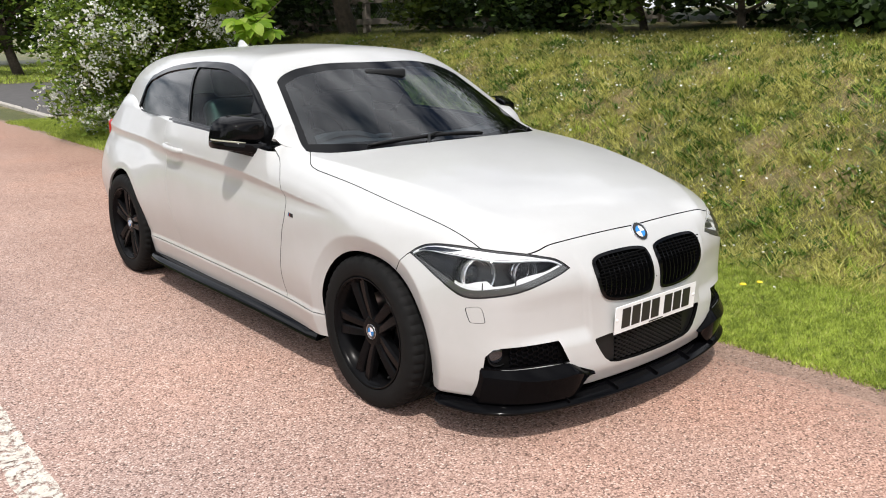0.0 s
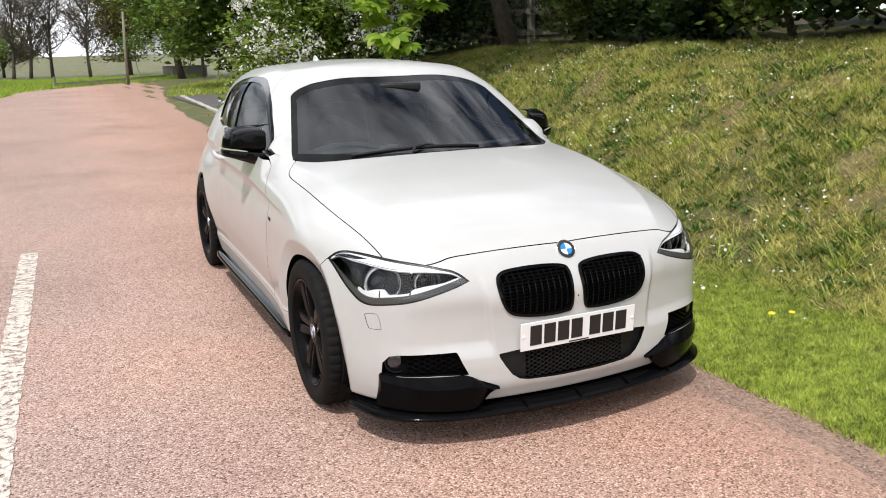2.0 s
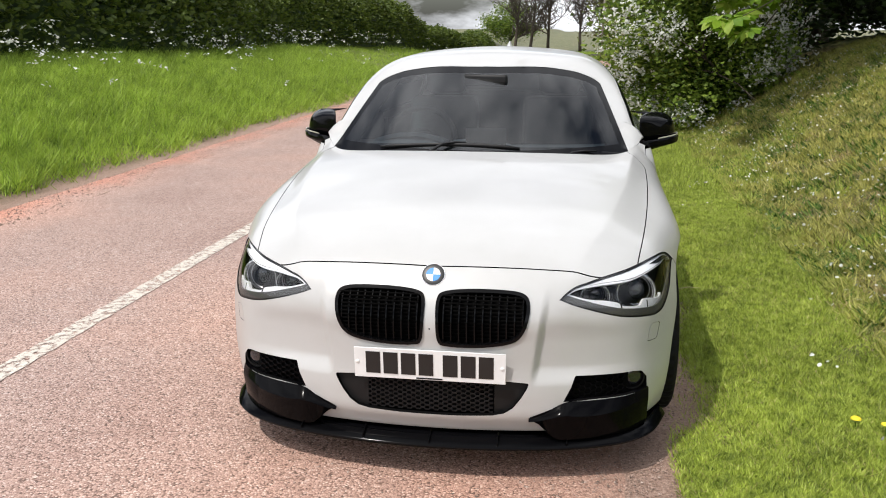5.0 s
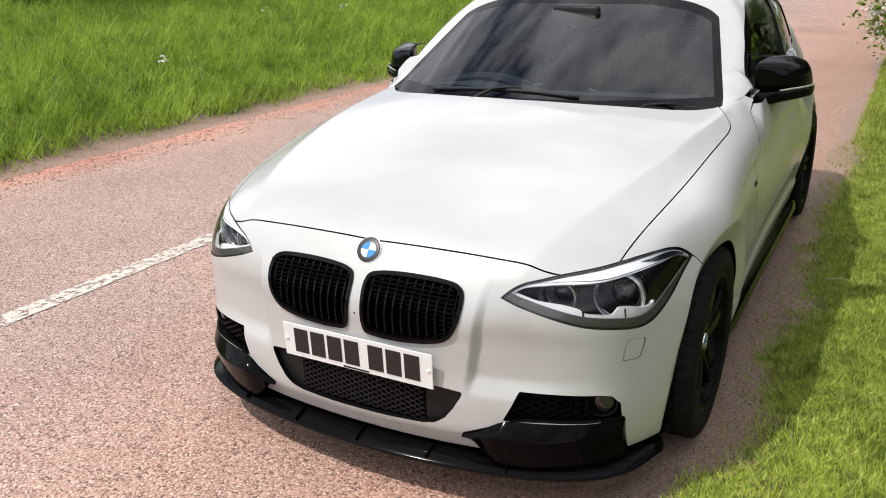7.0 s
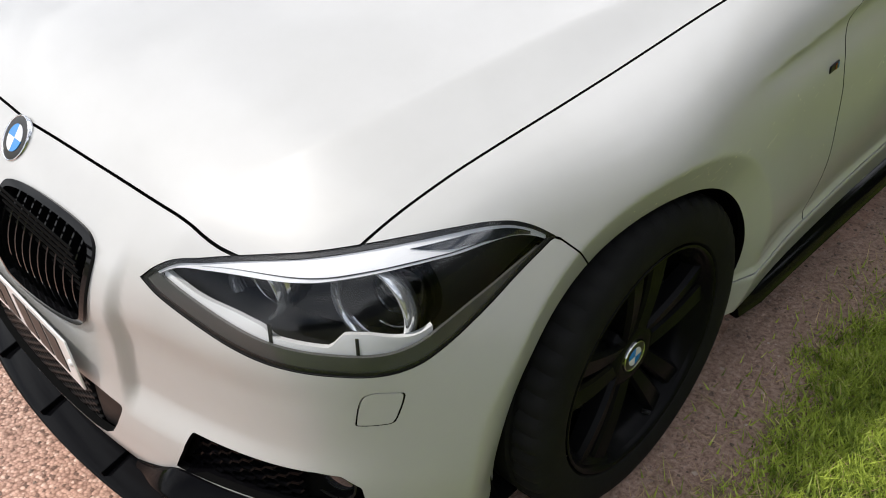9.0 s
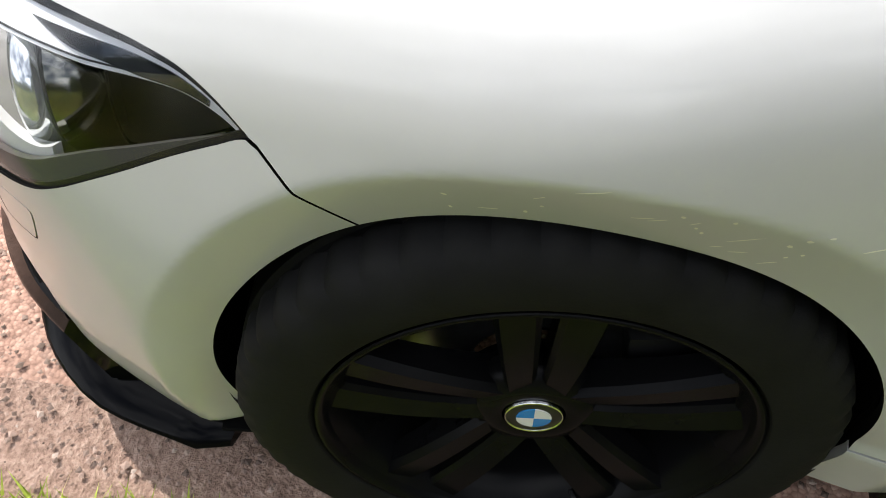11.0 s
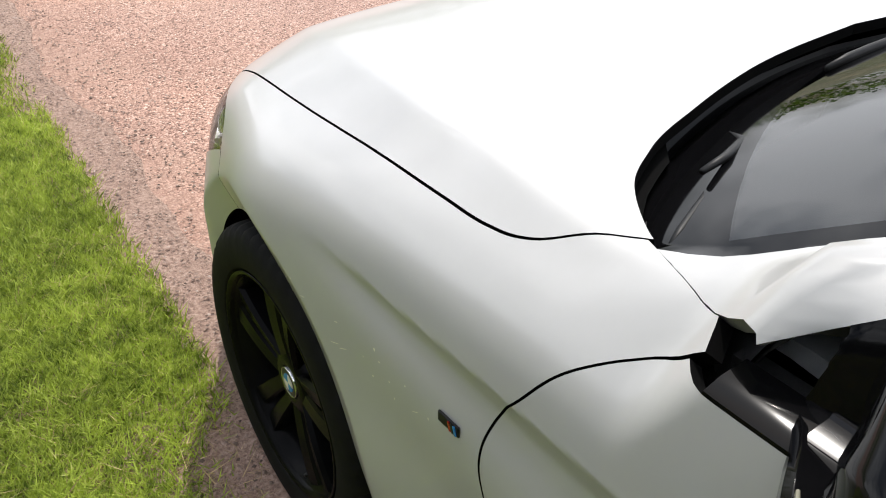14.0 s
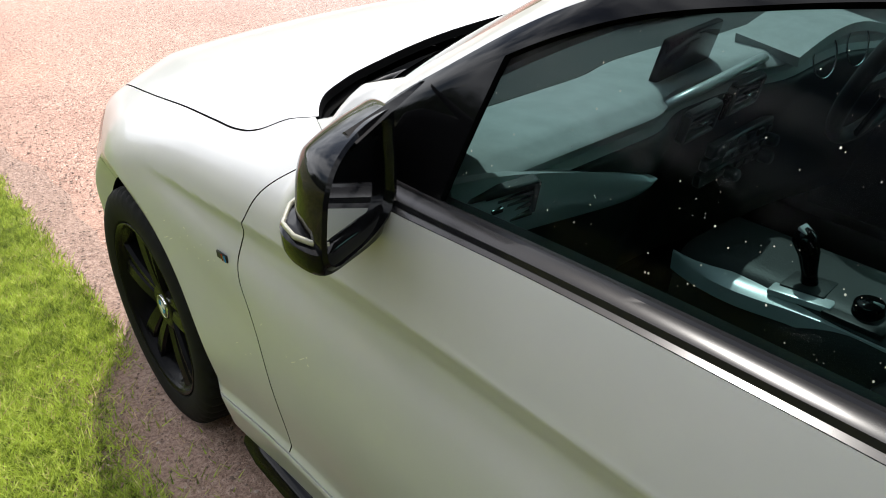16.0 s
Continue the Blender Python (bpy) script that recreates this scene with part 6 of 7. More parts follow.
TURF = grass_material("turf", (0.05, 0.06, 0.022), (0.155, 0.165, 0.05), (0.36, 0.255, 0.14))
MIDWEED = blade_material("weed_leaves", (0.035, 0.085, 0.014), (0.10, 0.20, 0.03), (0.2, 0.26, 0.06), 0.1)
ROAD = road_material()
BLADE = blade_material("grass_blades", (0.065, 0.12, 0.012), (0.46, 0.55, 0.095), (0.86, 0.76, 0.40), 0.18, 0.5, 0.28, 0.55, 14.0)
LONGGRASS = blade_material("long_grass", (0.05, 0.12, 0.012), (0.42, 0.57, 0.08), (0.68, 0.70, 0.26), 0.12, 0.5, 0.35, 0.6, 5.0)
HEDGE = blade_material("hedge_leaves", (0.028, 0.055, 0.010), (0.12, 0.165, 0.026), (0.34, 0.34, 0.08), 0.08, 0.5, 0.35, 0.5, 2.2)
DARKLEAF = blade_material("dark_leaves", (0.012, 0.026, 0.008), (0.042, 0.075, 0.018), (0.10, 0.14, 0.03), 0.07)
MIDLEAF = blade_material("tree_leaves", (0.05, 0.095, 0.016), (0.15, 0.24, 0.035), (0.30, 0.34, 0.08), 0.1)
LIME = blade_material("young_leaves", (0.12, 0.24, 0.02), (0.26, 0.42, 0.04), (0.40, 0.50, 0.10), 0.1, 0.4, 0.5)
PETAL = blade_material("white_petals", (0.70, 0.71, 0.67), (0.85, 0.86, 0.82), (0.72, 0.72, 0.60), 0.1)
YELLOW = plain("yellow_petals", (0.75, 0.58, 0.02), 0.6)
BARK = plain("bark", (0.075, 0.060, 0.045), 0.9, 0, 0, 0.4, 14, 0.9, 40)
GREYWOOD = plain("weathered_wood", (0.20, 0.175, 0.145), 0.85, 0, 0, 0.3, 8, 0.6, 60)
CONCRETE = plain("concrete", (0.40, 0.37, 0.33), 0.9, 0, 0, 0.2, 8, 0.6, 90)
DRIVE = plain("dark_asphalt", (0.085, 0.080, 0.078), 0.9, 0, 0, 0.25, 5, 0.8, 150)


def array_mesh(name, v, f, mat, label, category, kind="", parent=None, smooth=True):
    """One mesh object from arrays of places and faces."""
    me = bpy.data.meshes.new(name)
    k = f.shape[1]
    me.vertices.add(len(v))
    me.vertices.foreach_set("co", np.asarray(v, np.float32).reshape(-1))
    me.loops.add(f.size)
    me.loops.foreach_set("vertex_index", np.asarray(f, np.int32).reshape(-1))
    me.polygons.add(len(f))
    me.polygons.foreach_set("loop_start", np.arange(0, f.size, k, dtype=np.int32))
    me.polygons.foreach_set("use_smooth", np.full(len(f), smooth))
    me.update(calc_edges=True)
    me.materials.append(mat)
    ob = new(name, me)
    ob.parent = parent
    return tagged(ob, label, category, kind=kind)


def sheet(xs, ys, zf):
    X, Y = np.meshgrid(xs, ys, indexing="ij")
    v = np.stack((X, Y, zf(X, Y)), -1).reshape(-1, 3)
    n = len(ys)
    i, j = np.meshgrid(np.arange(len(xs) - 1), np.arange(n - 1), indexing="ij")
    a = (i * n + j).ravel()
    return v, np.stack((a, a + n, a + n + 1, a + 1), 1)


xs = np.concatenate((np.linspace(-400, -20, 14), np.linspace(-18, -4.4, 64), np.linspace(-4, 0.8, 8), np.linspace(0.85, 6.5, 84), np.linspace(6.8, 20, 30), np.linspace(24, 400, 14)))
ys = np.concatenate((np.linspace(-400, -14, 14), np.linspace(-12, 16, 140), np.linspace(16.5, 60, 60), np.linspace(65, 400, 14)))
v, f = sheet(xs, ys, ground_z)
array_mesh("ground", v, f, TURF, "grassy ground with a bank on either side of the lane", "grass", "structure")


right_line = curve((-60, 6, 18, 26.7, 34, 38, 42, 47, 52), (0.93, 0.93, 1.3, 1.8, 2.7, 3.6, 5.4, 9.0, 13.0))
left_line = curve((-60, 12, 18, 26, 33, 38, 41, 44.5, 47.5, 52), (-4.66, -4.62, -4.5, -4.1, -3.5, -2.7, -1.4, 0.8, 3.5, 8.0))


def road_right(y):
    return right_line(y) + 0.05 * np.sin(y * 1.7) + 0.03 * np.sin(y * 4.9 + 1) + 0.012 * np.sin(y * 17)


def road_left(y):
    return left_line(y) + 0.06 * np.sin(y * 0.9 + 2) + 0.04 * np.sin(y * 3.1) + 0.015 * np.sin(y * 13)


us = np.concatenate((np.linspace(0, 0.06, 5), np.linspace(0.08, 0.92, 30), np.linspace(0.94, 1, 5)))
ry = np.concatenate((np.linspace(-60, -8, 12), np.linspace(-7, 14, 260), np.linspace(14.3, 52, 90)))
U, Y = np.meshgrid(us, ry, indexing="ij")
X = road_left(Y) + (road_right(Y) - road_left(Y)) * U
Z = 0.004 + 0.0 * X - 0.012 * (step(0.03, 0.0, U) + step(0.97, 1.0, U)) + 0.004 * np.clip(np.hypot(X, Y) - 60, 0, None)
n = len(ry)
i, j = np.meshgrid(np.arange(len(us) - 1), np.arange(n - 1), indexing="ij")
a = (i * n + j).ravel()
array_mesh("road", np.stack((X, Y, Z), -1).reshape(-1, 3), np.stack((a, a + n, a + n + 1, a + 1), 1), ROAD, "narrow lane of worn reddish asphalt", "road", "structure")

# one worn white centre dash
m, nn, ll, pp = principled("worn_white_line", (0.62, 0.58, 0.53), 0.8)
nt = m.node_tree
cw = coords(nt)
wear = noise_node(nt, 26.0, 6, 0.75, cw)
al = ramp(nt, wear.outputs["Fac"], [(0.42, (0, 0, 0)), (0.50, (1, 1, 1))])
ll.new(ramp(nt, noise_node(nt, 60, 4, 0.7, cw).outputs["Fac"], [(0.3, (0.46, 0.40, 0.34)), (0.7, (0.68, 0.63, 0.56))]).outputs["Color"], pp.inputs["Base Color"])
ll.new(al.outputs["Color"], pp.inputs["Alpha"])
ly = np.linspace(-0.55, 3.74, 60)
lx = -2.10 + 0.05 * (ly / 3.74)
lv, lf = [], []
for k, (x, y) in enumerate(zip(lx, ly)):
    for s in (-1, -0.33, 0.33, 1):
        lv.append((x + s * (0.062 + 0.004 * math.sin(k * 1.9 + s)), y, 0.0085))
for k in range(len(ly) - 1):
    for q in range(3):
        lf.append((k * 4 + q, k * 4 + q + 1, k * 4 + 5 + q, k * 4 + 4 + q))
array_mesh("road_marking", np.array(lv), np.array(lf), m, "worn white dash painted on the lane", "road marking", "structure")

# side drive with its kerb stones
v, f = sheet(np.linspace(2.0, 11.0, 30), np.linspace(14.6, 27.5, 40), lambda x, y: ground_z(x, y) * 0.3 + 0.03 + 0.01 * wave(x, y, 0.8))
array_mesh("drive", v, f, DRIVE, "dark asphalt drive joining the lane", "drive", "structure")
bm = bmesh.new()
box(bm, (0.13, 0.86, 0.12), (0, 0, 0), (0, 0, 0), 0.015, 1)
kerb_line = tagged(new("kerb"), "pale concrete kerb stones along the drive", "kerb", kind="structure")
k0 = part("kerb_stone", bm, CONCRETE, kerb_line)
for k in range(15):
    mm = pose(1.86 + 0.035 * k + 0.01 * math.sin(k * 3), 14.6 + 0.9 * k, 0.0 + 0.004 * math.sin(k * 5), 0, 0, -2)
    if k:
        copy_thing(k0, mm)
    else:
        k0.matrix_basis = mm


# ---- grass ----
def blades(x, y, height, width, lean=0.5, tris=2):
    """Grass blades standing at x, y."""
    n = len(x)
    z = ground_z(x, y)
    a = rng.rand(n) * 2 * math.pi
    h = height * (0.45 + 0.8 * rng.rand(n))
    w = width * (0.7 + 0.6 * rng.rand(n))
    b = rng.rand(n) * 2 * math.pi
    ln = lean * (0.2 + rng.rand(n)) * h
    dx, dy = np.cos(a) * w / 2, np.sin(a) * w / 2
    lx, ly_ = np.cos(b) * ln, np.sin(b) * ln
    p0 = np.stack((x - dx, y - dy, z - 0.004), -1)
    p1 = np.stack((x + dx, y + dy, z - 0.004), -1)
    p2 = np.stack((x + dx * 0.8 + lx * 0.35, y + dy * 0.8 + ly_ * 0.35, z + h * 0.6), -1)
    p3 = np.stack((x - dx * 0.8 + lx * 0.35, y - dy * 0.8 + ly_ * 0.35, z + h * 0.6), -1)
    p4 = np.stack((x + lx, y + ly_, z + h * 0.95), -1)
    if tris == 1:
        v = np.stack((p0, p1, p4), 1).reshape(-1, 3)
        return v, np.arange(3 * n).reshape(-1, 3)
    v = np.stack((p0, p1, p2, p3, p4), 1).reshape(-1, 3)
    o = np.arange(n)[:, None] * 5
    return v, np.concatenate((o + np.array((0, 1, 2)), o + np.array((0, 2, 3)), o + np.array((3, 2, 4))))


def scatter(n, x0, x1, y0, y1, ok):
    x, y = x0 + (x1 - x0) * rng.rand(n), y0 + (y1 - y0) * rng.rand(n)
    k = ok(x, y)
    return x[k], y[k]


def tufty(x, y, s, cut, seed=0.0):
    return wave(x, y, s, seed) + 0.45 * rng.randn(len(x)) > cut


def tufts(n, per, spread, x0, x1, y0, y1, ok):
    """Blade feet gathered in tufts."""
    x, y = scatter(n, x0, x1, y0, y1, ok)
    s = np.repeat(spread * (0.5 + rng.rand(len(x))), per)
    return np.repeat(x, per) + rng.randn(len(x) * per) * s, np.repeat(y, per) + rng.randn(len(y) * per) * s


edge = lambda x, y: x > road_right(y) + 0.035 * rng.randn(len(x)) - 0.03 + 0.06 * wave(x, y, 4.1)
worn = lambda x, y: 0.8 * wave(x, y, 2.9, 1.0) + 0.8 * wave(x, y, 8.3, 2.0) + 0.4 * wave(x, y, 19.0, 3.0)
x, y = scatter(310000, 0.85, 2.1, -4.8, 5.0, lambda x, y: edge(x, y) & (rng.rand(len(x)) < 0.05 + step(0.0, 0.20, x - road_right(y) - 0.07 * wave(x, y, 5.0, 4.0) - 0.11 * step(-0.55, -0.05, y))) & (worn(x, y) + 0.5 * rng.randn(len(x)) > -0.85))
v, f = blades(x, y, 0.032, 0.0056, 1.1, 1)
array_mesh("verge_grass", v, f, BLADE, "short bright green verge grass beside the lane", "grass", "stuff")
x, y = scatter(160000, 0.88, 1.7, -2.2, 1.3, lambda x, y: edge(x, y) & (rng.rand(len(x)) < step(0.02, 0.22, x - road_right(y) - 0.07 * wave(x, y, 5.0, 4.0) - 0.11 * step(-0.55, -0.05, y))) & (worn(x, y) + 0.5 * rng.randn(len(x)) > -0.6))
v, f = blades(x, y, 0.021, 0.0052, 1.5, 1)
array_mesh("verge_undergrowth", v, f, BLADE, "dense low leaves between the verge grass blades", "grass", "stuff")
x, y = tufts(1300, 34, 0.030, 0.9, 2.1, -5.0, 5.0, lambda x, y: (x > road_right(y) + 0.05 + 0.10 * step(-0.55, -0.05, y)) & (rng.rand(len(x)) < 0.12 + 0.8 * step(0.05, 0.30, x - road_right(y))))
v, f = blades(x, y, 0.036, 0.0050, 1.3, 1)
array_mesh("verge_tufts", v, f, BLADE, "thicker tufts in the short verge grass", "grass", "stuff")
x, y = scatter(56000, 1.0, 2.4, 4.8, 14, edge)
v, f = blades(x, y, 0.06, 0.009, 0.9, 1)
array_mesh("far_verge_grass", v, f, BLADE, "short green verge grass further along", "grass", "stuff")
DRYGRASS = blade_material("dry_grass", (0.22, 0.14, 0.08), (0.60, 0.45, 0.26), (0.84, 0.72, 0.48), 0.2, 0.5, 0.3, 0.4, 10.0)
BANKGRASS = blade_material("bank_grass_blades", (0.06, 0.085, 0.015), (0.52, 0.50, 0.14), (0.86, 0.72, 0.40), 0.26, 0.5, 0.28, 0.65, 8.0)
patchy = lambda x, y: 0.7 * wave(x, y, 2.3, 1.0) + 0.8 * wave(x, y, 6.3, 2.0) + 0.5 * wave(x, y, 15.0, 3.0)
x, y = scatter(340000, 1.9, 5.6, -4.6, 10.5, lambda x, y: (rng.rand(len(x)) < step(-4.6, -2.8, y) * step(5.6, 5.0, x)) & (patchy(x, y) + 0.3 * rng.randn(len(x)) > -0.32) & (rng.rand(len(x)) < 1.1 - 0.06 * y))
v, f = blades(x, y, 0.052, 0.0078, 1.5, 1)
array_mesh("bank_grass", v, f, BANKGRASS, "uneven olive green grass on the bank", "grass", "stuff")
x, y = tufts(3000, 28, 0.045, 1.95, 5.1, -3.0, 9.5, lambda x, y: patchy(x, y) + 0.5 * rng.randn(len(x)) > 0.1)
v, f = blades(x, y, 0.095, 0.0110, 1.4, 1)
array_mesh("bank_tufts", v, f, BANKGRASS, "ragged darker tufts on the bank", "grass", "stuff")
x, y = tufts(420, 40, 0.040, 1.95, 5.1, -3.0, 9.5, lambda x, y: wave(x, y, 1.6, 8.0) + 0.5 * rng.randn(len(x)) > 0.2)
v, f = blades(x, y, 0.120, 0.0095, 1.2, 1)
array_mesh("fresh_tufts", v, f, BLADE, "bright tufts of fresh grass on the bank", "grass", "stuff")
x, y = tufts(5200, 13, 0.028, 1.95, 5.0, -3.0, 9.0, lambda x, y: wave(x, y, 3.1, 9.0) + 0.6 * rng.randn(len(x)) > 0.0)
v, f = blades(x, y, 0.050, 0.028, 2.0, 1)
array_mesh("broad_weeds", v, f, MIDWEED, "low broad-leaved weeds among the bank grass", "weeds", "stuff")
x, y = scatter(150000, 1.9, 5.0, -3.0, 9, lambda x, y: patchy(x, y) + 0.35 * rng.randn(len(x)) < -0.1)
v, f = blades(x, y, 0.030, 0.0055, 2.6, 1)
array_mesh("dry_grass", v, f, DRYGRASS, "dry straw-coloured thatch in the worn patches", "grass", "stuff")
x, y = tufts(420, 36, 0.035, 1.95, 4.9, -3.0, 9.0, lambda x, y: wave(x, y, 2.6, 12.0) + 0.4 * rng.randn(len(x)) > 0.25)
v, f = blades(x, y, 0.060, 0.0075, 2.2, 1)
array_mesh("straw_tufts", v, f, DRYGRASS, "flattened pale straw tufts on the bank", "grass", "stuff")
x, y = tufts(7900, 22, 0.06, -9.3, -4.75, -3.0, 22.0, lambda x, y: rng.rand(len(x)) < (1.1 - 0.035 * y) * step(-3.0, -0.8, y))
v, f = blades(x, y, 0.24, 0.011, 1.0, 1)
array_mesh("left_verge_tufts", v, f, LONGGRASS, "thick tufts of fresh grass on the verge across the lane", "grass", "stuff")
x, y = scatter(212000, -9.5, -4.42, -3.0, 30.0, lambda x, y: (rng.rand(len(x)) < step(-3.0, -0.8, y)) & (x < road_left(y) + 0.05 * rng.randn(len(x))) & (rng.rand(len(x)) < 1.15 - 0.03 * y) & tufty(x, y, 2.4, -0.7))
v, f = blades(x, y, 0.15, 0.010, 1.3, 1)
array_mesh("left_verge_grass", v, f, LONGGRASS, "long lush grass on the verge across the lane", "grass", "stuff")
x, y = scatter(60000, -9.5, 7.0, 30.0, 56.0, lambda x, y: x < road_left(y) - 0.05)
v, f = blades(x, y, 0.22, 0.03, 0.8, 1)
array_mesh("distant_verge_grass", v, f, LONGGRASS, "long grass along the distant verge", "grass", "stuff")
x, y = scatter(24000, 1.5, 13.0, 28.0, 52.0, lambda x, y: x > road_right(y) + 0.1)
v, f = blades(x, y, 0.12, 0.03, 0.8, 1)
array_mesh("distant_lawn", v, f, BLADE, "mown grass beyond the drive", "grass", "stuff")


def discs(c, size, normal_up=0.7, sides=6):
    """Small flat flower heads at places c."""
    n = len(c)
    nv = rng.randn(n, 3) * (1 - normal_up)
    nv[:, 2] += normal_up
    nv /= np.linalg.norm(nv, axis=1)[:, None]
    u = np.cross(nv, np.array((0.3, 0.9, 0.1)))
    u /= np.linalg.norm(u, axis=1)[:, None]
    w = np.cross(nv, u)
    s = size * (0.6 + 0.8 * rng.rand(n))[:, None]
    ring = [c + (u * math.cos(2 * math.pi * k / sides) + w * math.sin(2 * math.pi * k / sides)) * s for k in range(sides)]
    return np.stack(ring, 1).reshape(-1, 3), np.arange(n * sides).reshape(-1, sides)


x, y = tufts(800, 5, 0.10, 1.5, 4.9, -2.5, 9.0, lambda x, y: (rng.rand(len(x)) < 0.10 + step(1.9, 2.3, x)) & (wave(x, y, 1.4, 5.0) + 0.7 * rng.randn(len(x)) > -0.2))
v, f = discs(np.stack((x, y, ground_z(x, y) + 0.05 + 0.03 * rng.rand(len(x))), -1), 0.0092, 0.6, 6)
array_mesh("daisies", v, f, PETAL, "small white daisies scattered in the grass", "flowers", "stuff")
x, y = scatter(2600, -9.2, -5.2, 1.0, 40.0, lambda x, y: (rng.rand(len(x)) < 0.12 + 0.88 * step(6.2, 8.2, -x)) & (wave(x, y, 0.8, 3.0) + 0.3 * rng.randn(len(x)) > 0.05))
k = rng.randint(3, 8, len(x))
c = np.repeat(np.stack((x, y, ground_z(x, y) + 0.28 + 0.45 * rng.rand(len(x))), -1), k, 0) + rng.randn(k.sum(), 3) * np.array((0.045, 0.045, 0.02))
v, f = discs(c, 0.021)
array_mesh("cow_parsley", v, f, PETAL, "white cow parsley heads along the hedge foot", "flowers", "stuff")


def dandelion(x, y, s):
    z = float(ground_z(x, y))
    bm = bmesh.new()
    dome(bm, (0, 0, 0.06), (0, 0, 1), 0.017 * s, 0.008 * s, 14, 4)
    d = part("dandelion", bm, YELLOW, None)
    bm = bmesh.new()
    tube(bm, [(0, 0, -0.01), (0.002, 0, 0.03), (0, 0, 0.061)], 0.0022, 6)
    part("stalk", bm, LIME, d)
    d.location = (x, y, z)
    tagged(d, "yellow dandelion flower standing in the verge grass", "flower", "dandelions")


for x, y, s in ((1.555, -0.24, 1.15), (1.645, -0.29, 1.0), (2.62, 0.72, 0.7), (2.75, 0.5, 0.6), (2.30, -0.95, 0.6), (-5.01, 3.64, 1.3)):
    dandelion(x, y, s)
bm = bmesh.new()
tube(bm, [(0, 0, 0), (0.06, 0.02, 0.006), (0.13, 0.015, 0.004)], 0.0028, 6, 1, [1, 0.9, 0.4])
st = part("dry_stalk", bm, plain("straw", (0.55, 0.46, 0.26), 0.8), None)
st.location = (1.10, 1.49, float(ground_z(1.10, 1.49)) + 0.04)
tagged(st, "dry straw stalk lying in the verge grass", "stalk")


# dry bits in the verge and loose chips along the road's edge
x, y = scatter(36000, 0.9, 2.1, -5.0, 5.0, lambda x, y: (x > road_right(y) - 0.05) & (wave(x, y, 6.1, 4.0) + 0.6 * rng.randn(len(x)) > 0.1))
v, f = blades(x, y, 0.030, 0.0032, 2.4, 1)
array_mesh("cut_grass", v, f, DRYGRASS, "dry cut blades lying in the verge", "grass", "stuff")


def chips(x, y, z, size):
    """Small angular stones."""
    n = len(x)
    base = np.array([(1, 0, 0), (-1, 0, 0), (0, 1, 0), (0, -1, 0), (0, 0, 0.8), (0, 0, -0.6)], float)
    p = base[None] * (0.55 + 0.8 * rng.rand(n, 6, 1)) * (size * (0.45 + rng.rand(n)))[:, None, None]
    a = rng.rand(n) * 6.28
    ca, sa = np.cos(a)[:, None], np.sin(a)[:, None]
    q = np.stack((p[..., 0] * ca - p[..., 1] * sa, p[..., 0] * sa + p[..., 1] * ca, p[..., 2] * 0.6), -1)
    q += np.stack((x, y, z), -1)[:, None, :]
    t = np.array([(0, 2, 4), (2, 1, 4), (1, 3, 4), (3, 0, 4), (2, 0, 5), (1, 2, 5), (3, 1, 5), (0, 3, 5)])
    return q.reshape(-1, 3), (np.arange(n)[:, None, None] * 6 + t[None]).reshape(-1, 3)


STONE = blade_material("stone_chips", (0.12, 0.085, 0.07), (0.34, 0.24, 0.20), (0.52, 0.42, 0.37), 0.12, 0.8, 0.0)
x, y = scatter(30000, -0.6, 1.12, -4.2, 2.2, lambda x, y: rng.rand(len(x)) < 0.06 + 0.75 * step(0.0, 0.85, x) * (wave(x, y, 2.2, 6.0) > -0.5))
v, f = chips(x, y, np.where(x > 0.85, ground_z(x, y), 0.004) + 0.001, 0.0047)
array_mesh("loose_chips", v, f, STONE, "loose reddish stone chips along the road edge", "gravel", "stuff", smooth=False)
x, y = scatter(9000, -4.75, -4.0, 0.0, 14.0, lambda x, y: rng.rand(len(x)) < 0.5)
v, f = chips(x, y, np.full(len(x), 0.008), 0.008)
array_mesh("far_chips", v, f, STONE, "loose stone chips along the far road edge", "gravel", "stuff", smooth=False)


# ---- trees, hedge, fence ----
def leaf_cloud(c, size, flat=0.35, aspect=0.55, droop=0.0):
    """Bent four-cornered leaves at places c."""
    n = len(c)
    d = rng.randn(n, 3)
    d[:, 2] = d[:, 2] * flat - droop
    d /= np.linalg.norm(d, axis=1)[:, None]
    u = np.cross(d, rng.randn(n, 3))
    u /= np.linalg.norm(u, axis=1)[:, None] + 1e-9
    w = np.cross(u, d)
    s = (size * (0.6 + 0.8 * rng.rand(n)))[:, None]
    a, b = c - d * s * 0.5, c + d * s * 0.5
    l, r = c + u * s * aspect * 0.5 + w * s * 0.08, c - u * s * aspect * 0.5 + w * s * 0.08
    return np.stack((a, l, b, r), 1).reshape(-1, 3), np.arange(4 * n).reshape(-1, 4)


def clumps(n, centre, radii, count, spread, shell=0.55, floor=-9):
    """Places gathered into clumps inside an uneven egg."""
    k = rng.randn(count, 3)
    k /= np.linalg.norm(k, axis=1)[:, None]
    k *= (shell + (1 - shell) * rng.rand(count))[:, None]
    k *= (1 + 0.22 * wave(k[:, 0] * 3, k[:, 1] * 3 + k[:, 2] * 2, 1.7))[:, None]
    k = np.array(centre) + k * np.array(radii)
    c = k[rng.randint(0, count, n)] + rng.randn(n, 3) * spread * np.array((1, 1, 0.7))
    return c[c[:, 2] > floor]


